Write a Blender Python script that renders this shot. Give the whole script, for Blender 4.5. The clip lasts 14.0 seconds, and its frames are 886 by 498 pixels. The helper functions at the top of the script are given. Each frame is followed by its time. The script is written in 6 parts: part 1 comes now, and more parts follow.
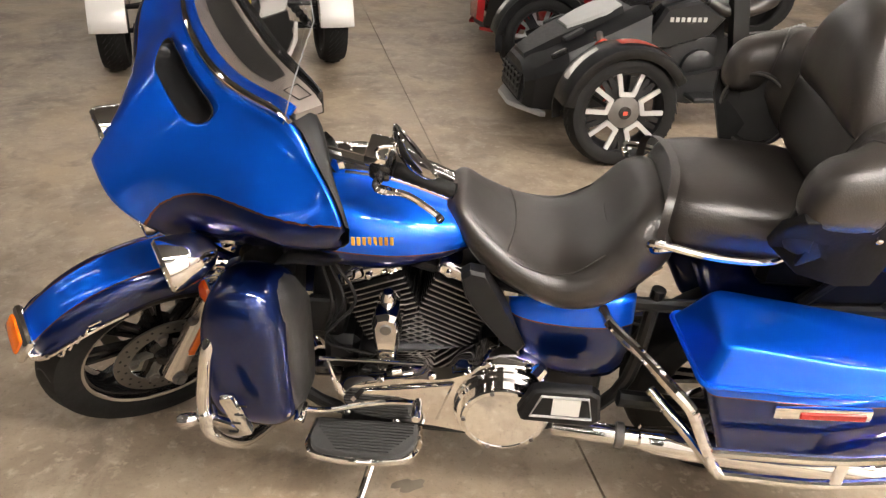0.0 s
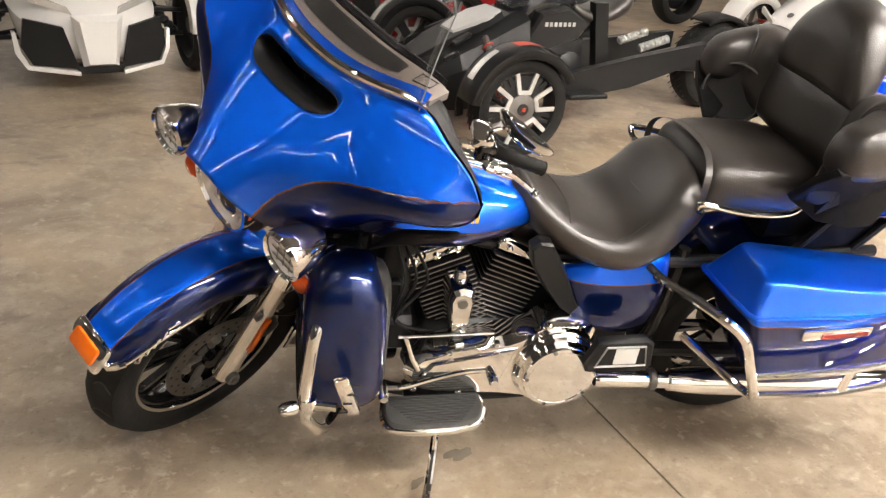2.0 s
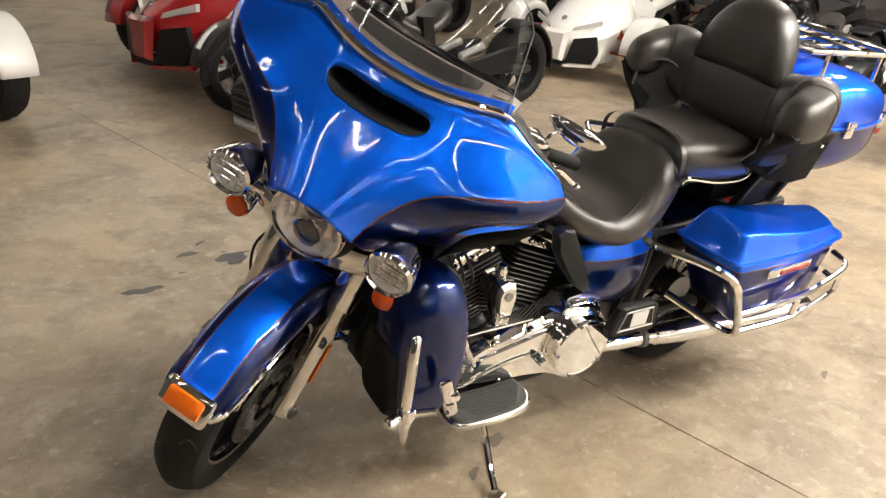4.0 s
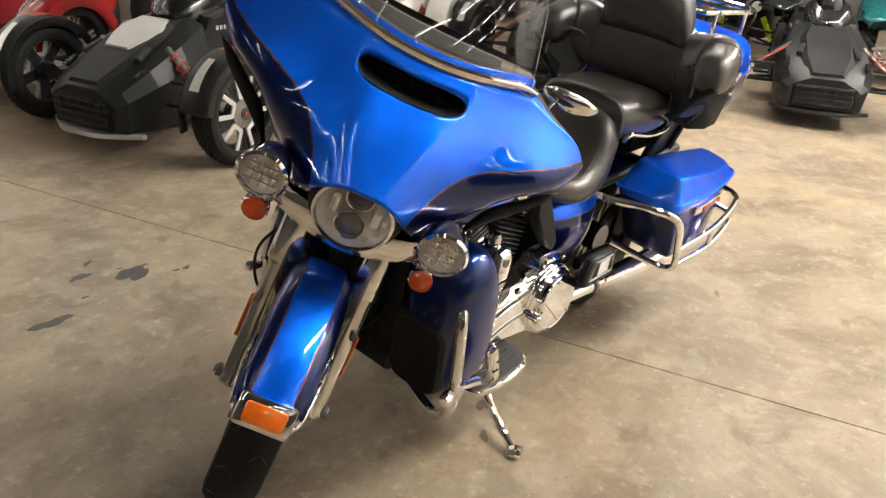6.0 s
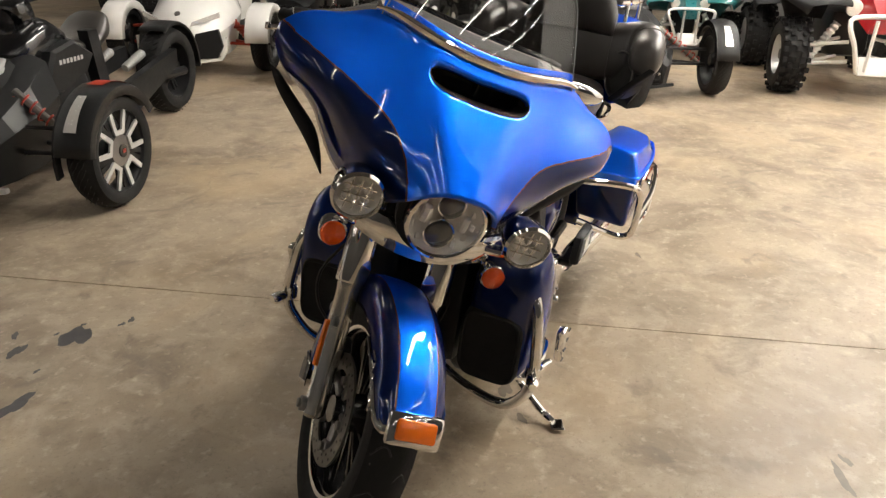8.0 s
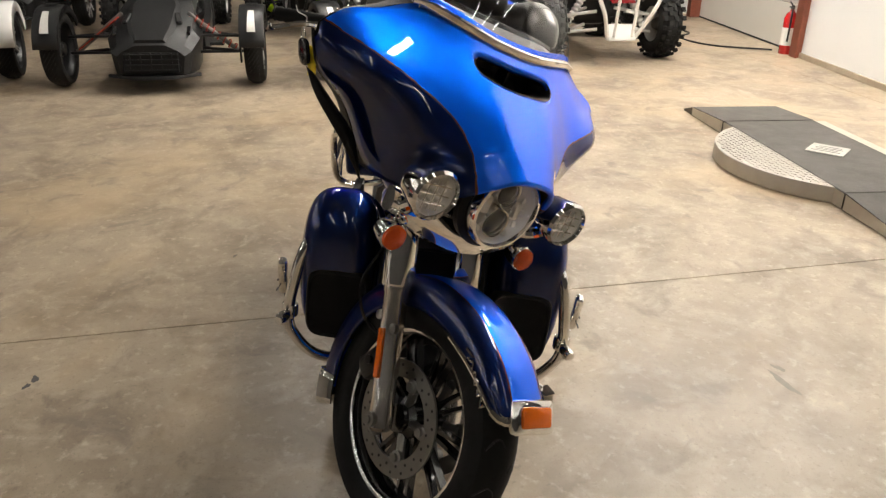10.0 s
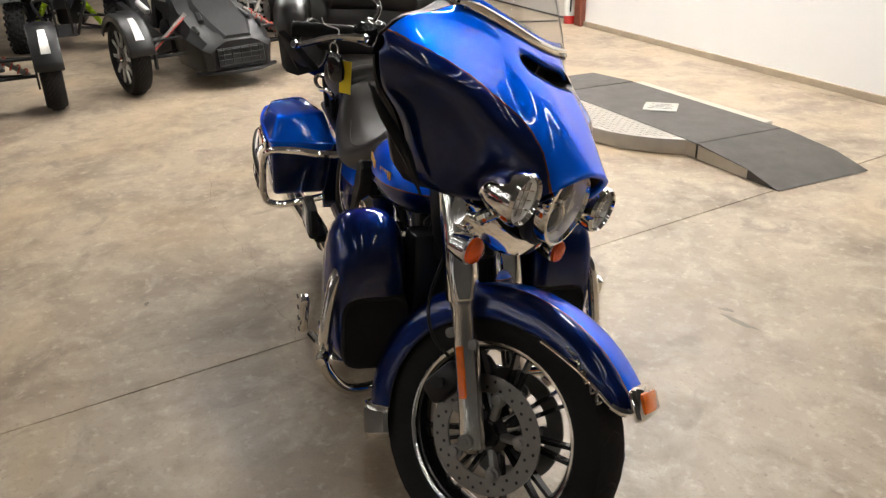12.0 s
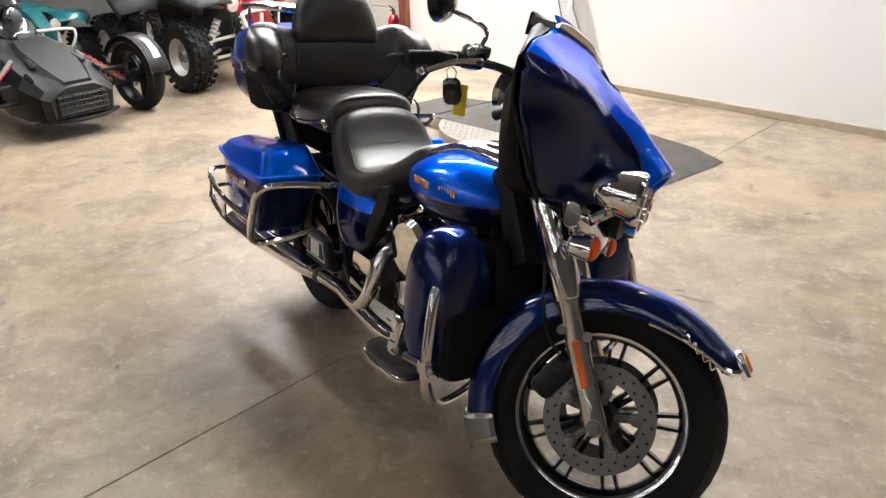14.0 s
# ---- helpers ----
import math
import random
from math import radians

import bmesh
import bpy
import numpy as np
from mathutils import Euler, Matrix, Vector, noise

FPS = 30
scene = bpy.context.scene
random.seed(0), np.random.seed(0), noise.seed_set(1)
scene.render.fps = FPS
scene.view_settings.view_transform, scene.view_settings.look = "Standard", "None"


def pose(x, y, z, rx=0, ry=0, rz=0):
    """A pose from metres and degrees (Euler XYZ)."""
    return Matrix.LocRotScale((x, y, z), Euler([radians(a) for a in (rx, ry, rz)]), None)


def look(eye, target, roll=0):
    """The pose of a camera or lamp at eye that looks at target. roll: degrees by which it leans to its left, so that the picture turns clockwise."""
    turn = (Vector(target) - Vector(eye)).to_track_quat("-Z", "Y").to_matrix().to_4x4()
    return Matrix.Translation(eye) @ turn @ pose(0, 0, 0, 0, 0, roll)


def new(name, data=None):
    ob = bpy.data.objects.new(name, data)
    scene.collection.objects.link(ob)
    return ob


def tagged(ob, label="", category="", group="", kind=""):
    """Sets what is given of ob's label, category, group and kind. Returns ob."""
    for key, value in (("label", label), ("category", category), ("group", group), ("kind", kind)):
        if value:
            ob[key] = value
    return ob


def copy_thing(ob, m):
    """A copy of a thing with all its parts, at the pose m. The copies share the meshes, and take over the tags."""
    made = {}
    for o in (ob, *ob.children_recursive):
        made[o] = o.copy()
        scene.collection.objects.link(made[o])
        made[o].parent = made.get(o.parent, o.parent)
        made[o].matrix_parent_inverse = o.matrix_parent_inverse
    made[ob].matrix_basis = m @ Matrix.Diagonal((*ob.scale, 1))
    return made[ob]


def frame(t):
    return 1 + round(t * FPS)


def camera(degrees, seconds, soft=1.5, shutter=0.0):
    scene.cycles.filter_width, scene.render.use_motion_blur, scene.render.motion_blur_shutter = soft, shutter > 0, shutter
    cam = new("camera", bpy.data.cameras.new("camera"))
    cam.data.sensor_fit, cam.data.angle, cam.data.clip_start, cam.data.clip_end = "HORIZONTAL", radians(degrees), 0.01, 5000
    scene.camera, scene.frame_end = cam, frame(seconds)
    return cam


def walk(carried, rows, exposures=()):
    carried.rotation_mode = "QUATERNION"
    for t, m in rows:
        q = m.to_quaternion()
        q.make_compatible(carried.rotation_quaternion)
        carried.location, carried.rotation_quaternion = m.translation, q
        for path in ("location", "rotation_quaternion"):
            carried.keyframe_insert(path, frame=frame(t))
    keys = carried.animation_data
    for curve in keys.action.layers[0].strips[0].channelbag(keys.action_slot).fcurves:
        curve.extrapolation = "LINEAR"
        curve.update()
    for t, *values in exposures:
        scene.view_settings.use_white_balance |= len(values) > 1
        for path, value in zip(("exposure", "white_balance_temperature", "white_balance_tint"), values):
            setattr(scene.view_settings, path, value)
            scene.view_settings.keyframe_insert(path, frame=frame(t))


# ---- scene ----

# ---- camera ----
cam = camera(59.2, 14.0, soft=1.35)
PATH = [
    (0, (-0.034, 0.161, 1.642), (-0.022, 1.925, 0.7), 2.6),
    (0.5, (-0.208, 0.064, 1.638), (-0.028, 1.842, 0.74), 3.4),
    (1, (-0.344, 0.002, 1.619), (-0.01, 1.764, 0.733), 5.6),
    (1.5, (-0.526, 0.035, 1.596), (-0.1, 1.775, 0.706), 5.6),
    (2, (-0.727, 0.062, 1.601), (-0.21, 1.778, 0.714), 5.7),
    (2.5, (-0.949, 0.084, 1.618), (-0.179, 1.716, 0.755), 6.7),
    (3, (-1.12, 0.072, 1.605), (-0.187, 1.648, 0.801), 6.5),
    (3.5, (-1.29, 0.132, 1.569), (-0.278, 1.676, 0.799), 5.4),
    (3.7, (-1.371, 0.177, 1.579), (-0.339, 1.702, 0.797), 5.1),
    (5.8, (-1.941, 0.581, 1.556), (-0.497, 1.694, 0.732), 3.6),
    (6, (-1.991, 0.639, 1.555), (-0.514, 1.713, 0.74), 3.9),
    (6.5, (-2.158, 0.786, 1.549), (-0.592, 1.73, 0.738), 3.7),
    (7, (-2.295, 0.907, 1.542), (-0.67, 1.723, 0.709), 2.8),
    (7.5, (-2.336, 1.067, 1.529), (-0.661, 1.773, 0.696), 1.2),
    (8, (-2.403, 1.238, 1.546), (-0.665, 1.844, 0.764), 1.2),
    (8.2, (-2.423, 1.308, 1.542), (-0.657, 1.859, 0.784), 1.3),
    (10.3, (-2.523, 2.136, 1.553), (-0.706, 2.002, 0.728), -0.2),
    (10.5, (-2.525, 2.215, 1.55), (-0.715, 2.039, 0.717), -1.1),
    (11, (-2.517, 2.376, 1.555), (-0.734, 2.098, 0.692), -1.6),
    (11.5, (-2.42, 2.51, 1.541), (-0.667, 2.08, 0.68), -2.1),
    (12, (-2.305, 2.667, 1.571), (-0.589, 2.069, 0.736), -1.8),
    (12.5, (-2.259, 2.892, 1.588), (-0.6, 2.123, 0.778), -0.9),
    (13, (-2.241, 3.11, 1.583), (-0.642, 2.213, 0.783), -0.9),
    (13.5, (-2.157, 3.264, 1.572), (-0.613, 2.269, 0.781), -1.3),
    (14, (-2.037, 3.411, 1.595), (-0.545, 2.333, 0.814), -2.1),
]
walk(cam, [(t, look(eye, target, roll)) for t, eye, target, roll in PATH],
     [(0, 0.06, 6700, 13), (1.5, 0.10, 6700, 13), (3.5, 0.04, 6700, 9), (6, -0.12, 6700, 8), (8, -0.33, 6700, 9), (11, -0.46, 6600, 9), (12.5, -0.30, 6200, 10), (14, -0.22, 6100, 10)])

# ---- world and exposure ----
world = bpy.data.worlds.new("warehouse_air")
scene.world = world
world.use_nodes = True
world.node_tree.nodes["Background"].inputs[0].default_value = (0.9, 0.95, 1.0, 1)
world.node_tree.nodes["Background"].inputs[1].default_value = 0.02


# ---- mesh tools ----
def cr(points, n):
    """Catmull-Rom curve through the points, n samples a span."""
    p = np.array(points, float)
    q = np.vstack([2 * p[0] - p[1], p, 2 * p[-1] - p[-2]])
    out = []
    for i in range(1, len(q) - 2):
        for k in range(n):
            t = k / n
            out.append(0.5 * (2 * q[i] + (q[i + 1] - q[i - 1]) * t + (2 * q[i - 1] - 5 * q[i] + 4 * q[i + 1] - q[i + 2]) * t * t
                              + (3 * q[i] - q[i - 1] - 3 * q[i + 1] + q[i + 2]) * t ** 3))
    out.append(p[-1])
    return np.array(out)


def basis(d):
    """Two unit vectors across d."""
    d = np.array(d, float) / np.linalg.norm(d)
    a = np.array((0, 0, 1.0)) if abs(d[2]) < 0.9 else np.array((1.0, 0, 0))
    u = np.cross(a, d)
    u /= np.linalg.norm(u)
    return d, u, np.cross(d, u)


class G:
    """Gathers vertices and faces for one mesh."""

    def __init__(self):
        self.v, self.f, self.k = [], [], []

    def add(self, v, f, k=0):
        o = len(self.v)
        self.v += [tuple(map(float, p)) for p in v]
        self.f += [tuple(i + o for i in q) for q in f]
        self.k += [k] * len(f)
        return self

    def grid(self, rows, k=0, wrap=False, flip=False):
        rows = np.array(rows, float)
        m, n = rows.shape[:2]
        f = []
        for i in range(m - 1):
            for j in range(n if wrap else n - 1):
                a, b = i * n + j, i * n + (j + 1) % n
                q = (a, b, b + n, a + n)
                f.append(q[::-1] if flip else q)
        return self.add(rows.reshape(-1, 3), f, k)

    def rings(self, rows, k=0, caps=True):
        rows = np.array(rows, float)
        m, n = rows.shape[:2]
        self.grid(rows, k, wrap=True)
        if caps:
            o = len(self.v) - m * n
            self.f += [tuple(o + j for j in range(n))[::-1], tuple(o + (m - 1) * n + j for j in range(n))]
            self.k += [k, k]
        return self

    def tube(self, pts, r, n=10, k=0, caps=True, closed=False):
        p = np.array(pts, float)
        m = len(p)
        rr = np.full(m, r) if np.isscalar(r) else np.array(r, float)
        tan = np.roll(p, -1, 0) - np.roll(p, 1, 0) if closed else np.gradient(p, axis=0)
        _, u, w = basis(tan[0])
        rows = []
        for i in range(m):
            d = tan[i] / np.linalg.norm(tan[i])
            u = u - d * np.dot(u, d)
            u /= np.linalg.norm(u)
            w = np.cross(d, u)
            rows.append([p[i] + rr[i] * (math.cos(a) * u + math.sin(a) * w) for a in np.linspace(0, 2 * math.pi, n, endpoint=False)])
        if closed:
            rows.append(rows[0])
        return self.rings(rows, k, caps and not closed)

    def lathe(self, prof, o, d, n=24, k=0, caps=True):
        """Turned shape: prof of (radius, way along d) from the point o."""
        d, u, w = basis(d)
        o = np.array(o, float)
        ang = np.linspace(0, 2 * math.pi, n, endpoint=False)
        return self.rings([[o + h * d + r * (math.cos(a) * u + math.sin(a) * w) for a in ang] for r, h in prof], k, caps)

    def box(self, c, s, bev=0.0, rot=None, k=0, seg=1):
        bm = bmesh.new()
        bmesh.ops.create_cube(bm, size=1)
        bmesh.ops.scale(bm, vec=s, verts=bm.verts)
        if bev:
            bmesh.ops.bevel(bm, geom=bm.edges[:], offset=bev, segments=seg, affect="EDGES", profile=0.5)
        m = Matrix.Translation(c) @ (Euler([radians(a) for a in rot]).to_matrix().to_4x4() if rot else Matrix())
        bm.verts.ensure_lookup_table()
        v = [m @ p.co for p in bm.verts]
        f = [[p.index for p in q.verts] for q in bm.faces]
        bm.free()
        return self.add(v, f, k)

    def slab(self, outline, h0, h1, axis="y", inset=0.0, k=0):
        """A plate: a closed outline of two coordinates, from h0 to h1 along the axis, its far face drawn in."""
        p = np.array(outline, float)
        c = p.mean(0)
        put = {"y": lambda a, h: (a[0], h, a[1]), "x": lambda a, h: (h, a[0], a[1]), "z": lambda a, h: (a[0], a[1], h)}[axis]
        if inset:
            q = c + (p - c) * (1 - inset / np.maximum(np.linalg.norm(p - c, axis=1, keepdims=True), inset * 1.01))
            hm = h1 - np.sign(h1 - h0) * inset
            rows = [[put(a, h0) for a in p], [put(a, hm) for a in p], [put(a, h1) for a in q]]
        else:
            rows = [[put(a, h0) for a in p], [put(a, h1) for a in p]]
        return self.rings(rows, k)

    def moved(self, m, start=0):
        self.v[start:] = [tuple(m @ Vector(p)) for p in self.v[start:]]
        return self

    def mirror(self):
        o = len(self.v)
        self.v += [(x, -y, z) for x, y, z in self.v]
        self.f += [tuple(i + o for i in q)[::-1] for q in self.f]
        self.k += self.k
        return self

    def mesh(self, name, mats, sharp=35):
        me = bpy.data.meshes.new(name)
        me.from_pydata(self.v, [], self.f)
        for m in mats if isinstance(mats, (list, tuple)) else [mats]:
            me.materials.append(m)
        me.polygons.foreach_set("material_index", self.k)
        bm = bmesh.new()
        bm.from_mesh(me)
        bmesh.ops.recalc_face_normals(bm, faces=bm.faces[:])
        bm.to_mesh(me)
        bm.free()
        me.shade_smooth()
        me.set_sharp_from_angle(angle=radians(sharp))
        return me


def part(name, g, mats, parent, label="", m=None, sharp=35):
    ob = new(name, g.mesh(name, mats, sharp))
    ob.parent = parent
    if m is not None:
        ob.matrix_basis = m
    if label:
        ob["label"] = label
    return ob


def thing(name, label, category, m=None, group="", kind="", g=None, mats=None, sharp=35):
    ob = new(name, g.mesh(name, mats, sharp) if g else None)
    if m is not None:
        ob.matrix_basis = m
    return tagged(ob, label, category, group, kind)


def superring(c, a, b, n=24, p=2.6, axis="x"):
    """A rounded ring round c, half sizes a (across) and b (up), in the plane across the axis."""
    out = []
    for t in np.linspace(0, 2 * math.pi, n, endpoint=False):
        s, q = math.sin(t), math.cos(t)
        y, z = a * math.copysign(abs(q) ** (2 / p), q), b * math.copysign(abs(s) ** (2 / p), s)
        out.append({"x": (c[0], c[1] + y, c[2] + z), "y": (c[0] + y, c[1], c[2] + z), "z": (c[0] + y, c[1] + z, c[2])}[axis])
    return out


# ---- materials ----
def material(name, base, rough=0.5, metal=0.0, coat=0.0, vary=0.12, scale=8.0, bump=0.0, bscale=60.0, rvary=0.1, spec=0.5, coatrough=0.03):
    """A principled surface with cloudy variation of colour and gloss, and fine relief."""
    mat = bpy.data.materials.new(name)
    mat.use_nodes = True
    t = mat.node_tree
    n, l = t.nodes, t.links
    b = n["Principled BSDF"]
    co = n.new("ShaderNodeTexCoord")
    nz = n.new("ShaderNodeTexNoise")
    nz.inputs["Scale"].default_value, nz.inputs["Detail"].default_value = scale, 6
    l.new(co.outputs["Object"], nz.inputs["Vector"])
    mx = n.new("ShaderNodeMix")
    mx.data_type = "RGBA"
    lo = [c * (1 - vary) for c in base]
    hi = [min(1, c * (1 + vary)) for c in base]
    mx.inputs["A"].default_value, mx.inputs["B"].default_value = (*lo, 1), (*hi, 1)
    l.new(nz.outputs["Fac"], mx.inputs["Factor"])
    l.new(mx.outputs["Result"], b.inputs["Base Color"])
    rr = n.new("ShaderNodeMapRange")
    rr.inputs["To Min"].default_value, rr.inputs["To Max"].default_value = max(0.02, rough - rvary), min(1, rough + rvary)
    nr = n.new("ShaderNodeTexNoise")
    nr.inputs["Scale"].default_value, nr.inputs["Detail"].default_value = scale * 3.1, 4
    l.new(co.outputs["Object"], nr.inputs["Vector"])
    l.new(nr.outputs["Fac"], rr.inputs["Value"])
    l.new(rr.outputs["Result"], b.inputs["Roughness"])
    b.inputs["Metallic"].default_value = metal
    b.inputs["Coat Weight"].default_value = coat
    b.inputs["Coat Roughness"].default_value = coatrough
    b.inputs["Coat IOR"].default_value = 1.56 if coat > 0.9 else 1.5
    b.inputs["Specular IOR Level"].default_value = spec
    if bump:
        nb = n.new("ShaderNodeTexNoise")
        nb.inputs["Scale"].default_value, nb.inputs["Detail"].default_value = bscale, 5
        l.new(co.outputs["Object"], nb.inputs["Vector"])
        bp = n.new("ShaderNodeBump")
        bp.inputs["Strength"].default_value, bp.inputs["Distance"].default_value = bump, 0.004
        l.new(nb.outputs["Fac"], bp.inputs["Height"])
        l.new(bp.outputs["Normal"], b.inputs["Normal"])
    return mat


def emitter(name, color, strength):
    mat = bpy.data.materials.new(name)
    mat.use_nodes = True
    b = mat.node_tree.nodes["Principled BSDF"]
    b.inputs["Base Color"].default_value = (*color, 1)
    b.inputs["Emission Color"].default_value = (*color, 1)
    b.inputs["Emission Strength"].default_value = strength
    return mat


def paint(name, light, dark, stripe):
    """Two metallic coats under clear lacquer, parted by the line where the mesh's own 'tone' is nought, with a pinstripe on it."""
    mat = material(name, light, 0.40, 0.85, 1.0, 0.06, 6, rvary=0.03, spec=0.0, coatrough=0.008)
    t = mat.node_tree
    n, l = t.nodes, t.links
    b = n["Principled BSDF"]
    at = n.new("ShaderNodeAttribute")
    at.attribute_name = "tone"
    gt = n.new("ShaderNodeMath")
    gt.operation = "GREATER_THAN"
    gt.inputs[1].default_value = 0.0
    l.new(at.outputs["Fac"], gt.inputs[0])
    ab = n.new("ShaderNodeMath")
    ab.operation = "ABSOLUTE"
    l.new(at.outputs["Fac"], ab.inputs[0])
    lt = n.new("ShaderNodeMath")
    lt.operation = "LESS_THAN"
    lt.inputs[1].default_value = 0.0016
    l.new(ab.outputs[0], lt.inputs[0])
    src = b.inputs["Base Color"].links[0].from_socket
    m1 = n.new("ShaderNodeMix")
    m1.data_type = "RGBA"
    l.new(gt.outputs[0], m1.inputs["Factor"])
    l.new(src, m1.inputs["A"])
    m1.inputs["B"].default_value = (*dark, 1)
    m2 = n.new("ShaderNodeMix")
    m2.data_type = "RGBA"
    l.new(lt.outputs[0], m2.inputs["Factor"])
    l.new(m1.outputs["Result"], m2.inputs["A"])
    m2.inputs["B"].default_value = (*stripe, 1)
    l.new(m2.outputs["Result"], b.inputs["Base Color"])
    return mat


def set_tone(ob, fn):
    """Stores how far each vertex lies past the paint line (above nought: the dark coat)."""
    a = ob.data.attributes.new("tone", "FLOAT", "POINT")
    a.data.foreach_set("value", [fn(*v.co) for v in ob.data.vertices])


BRIGHT, DARK = (0.001, 0.140, 0.95), (0.003, 0.0135, 0.085)
blue_paint = paint("blue_two_tone_lacquer", BRIGHT, DARK, (0.16, 0.05, 0.02))
dark_paint = material("deep_blue_lacquer", DARK, 0.40, 0.85, 1.0, 0.06, 6, rvary=0.03, spec=0.0, coatrough=0.008)
bright_paint = material("bright_blue_lacquer", BRIGHT, 0.40, 0.85, 1.0, 0.06, 6, rvary=0.03, spec=0.0, coatrough=0.008)
for mat in (blue_paint, dark_paint, bright_paint):
    mat.node_tree.nodes["Principled BSDF"].inputs["Specular Tint"].default_value = (0.10, 0.32, 1.0, 1)
chrome = material("chrome", (0.90, 0.885, 0.86), 0.05, 1.0, vary=0.03, rvary=0.03)
dash_grey = material("grey_dash_plastic", (0.022, 0.021, 0.020), 0.5, vary=0.12, scale=12, bump=0.1, bscale=300)
gunmetal = material("dull_cast_metal", (0.22, 0.21, 0.20), 0.42, 0.9, vary=0.2, scale=20)
black_gloss = material("black_gloss_paint", (0.012, 0.012, 0.013), 0.18, 0.0, 0.6, 0.2)
black_metal = material("black_engine_coating", (0.010, 0.010, 0.011), 0.4, 0.3, vary=0.3, scale=20, bump=0.1)
black_plastic = material("black_plastic", (0.0085, 0.0085, 0.009), 0.48, vary=0.2, scale=15, bump=0.15, bscale=300, spec=0.3)
grey_plastic = material("charcoal_plastic", (0.0095, 0.0098, 0.0105), 0.40, vary=0.18, scale=10, bump=0.15, bscale=250, spec=0.35)
leather = material("black_seat_vinyl", (0.025, 0.0203, 0.0175), 0.35, vary=0.45, scale=5, bump=0.2, bscale=260, rvary=0.035, spec=0.85)
nd, lk = leather.node_tree.nodes, leather.node_tree.links
crease = nd.new("ShaderNodeTexNoise")
crease.inputs["Scale"].default_value, crease.inputs["Detail"].default_value, crease.inputs["Distortion"].default_value = 7.0, 2, 0.3
lk.new(nd["Texture Coordinate"].outputs["Object"], crease.inputs["Vector"])
fold = nd.new("ShaderNodeBump")
fold.inputs["Strength"].default_value, fold.inputs["Distance"].default_value = 0.16, 0.012
lk.new(crease.outputs["Fac"], fold.inputs["Height"])
lk.new(fold.outputs["Normal"], nd["Bump"].inputs["Normal"])
rubber = material("tyre_rubber", (0.0085, 0.0082, 0.008), 0.7, vary=0.3, scale=12, bump=0.2, bscale=120, spec=0.25)
ribbed = material("ribbed_rubber", (0.026, 0.026, 0.026), 0.6, vary=0.25, scale=18, bump=0.2, bscale=90)
amber = material("amber_lens", (0.85, 0.16, 0.01), 0.15, 0.0, 0.8, 0.15, 40)
red_lens = material("red_lens", (0.35, 0.012, 0.01), 0.15, 0.0, 0.8, 0.15, 40)
lamp_dome = material("lamp_dome_glass", (0.055, 0.056, 0.060), 0.06, 0.2, 0.8, 0.2, 40)
white_card = material("white_sticker", (0.80, 0.79, 0.75), 0.5, vary=0.05)
yellow_tag = material("yellow_key_tag", (0.86, 0.66, 0.02), 0.45, vary=0.05)
gold = material("gold_lettering", (0.75, 0.42, 0.06), 0.35, 0.3, vary=0.1)
steel = material("brake_disc_steel", (0.20, 0.19, 0.175), 0.42, 1.0, vary=0.12, scale=30)
white_body = material("white_bodywork", (0.80, 0.79, 0.76), 0.22, 0.0, 0.7, 0.03)
red_body = material("red_bodywork", (0.30, 0.012, 0.015), 0.22, 0.1, 0.8, 0.1)
red_trim = material("red_trim", (0.40, 0.04, 0.02), 0.35, vary=0.1)
silver_trim = material("silver_painted_trim", (0.55, 0.55, 0.54), 0.35, 0.4, vary=0.08)
reflector = material("lamp_reflector", (0.93, 0.91, 0.87), 0.25, 0.5, vary=0.06, scale=30, bump=0.5, bscale=45, rvary=0.06)
signal_lens = material("signal_lens", (0.78, 0.085, 0.006), 0.12, 0.0, 0.8, 0.15, 40, bump=0.5, bscale=160)
polished = material("polished_aluminium", (0.78, 0.75, 0.71), 0.20, 1.0, vary=0.08, scale=14, rvary=0.06)
shelf_grey = material("smooth_grey_plastic", (0.22, 0.19, 0.168), 0.38, vary=0.08, scale=12, bump=0.05, bscale=300)
screen_edge = material("polished_sheet_edge", (0.25, 0.26, 0.26), 0.15, vary=0.05)
steelblue_pad = material("board_rubber", (0.045, 0.044, 0.043), 0.65, vary=0.2, scale=25, bump=0.3, bscale=150)


def clear(name, tint, gloss=0.07):
    """Thin clear sheet: mostly see-through, with a share of mirror gloss."""
    mat = bpy.data.materials.new(name)
    mat.use_nodes = True
    n, l = mat.node_tree.nodes, mat.node_tree.links
    tr, gl, mx = n.new("ShaderNodeBsdfTransparent"), n.new("ShaderNodeBsdfGlossy"), n.new("ShaderNodeMixShader")
    tr.inputs["Color"].default_value = (*tint, 1)
    gl.inputs["Roughness"].default_value = 0.03
    mx.inputs["Fac"].default_value = gloss
    l.new(tr.outputs[0], mx.inputs[1])
    l.new(gl.outputs[0], mx.inputs[2])
    l.new(mx.outputs[0], n["Material Output"].inputs["Surface"])
    return mat


lens_glass = clear("clear_lens", (0.97, 0.97, 0.97))
screen_glass = clear("tinted_windscreen", (0.90, 0.895, 0.89))

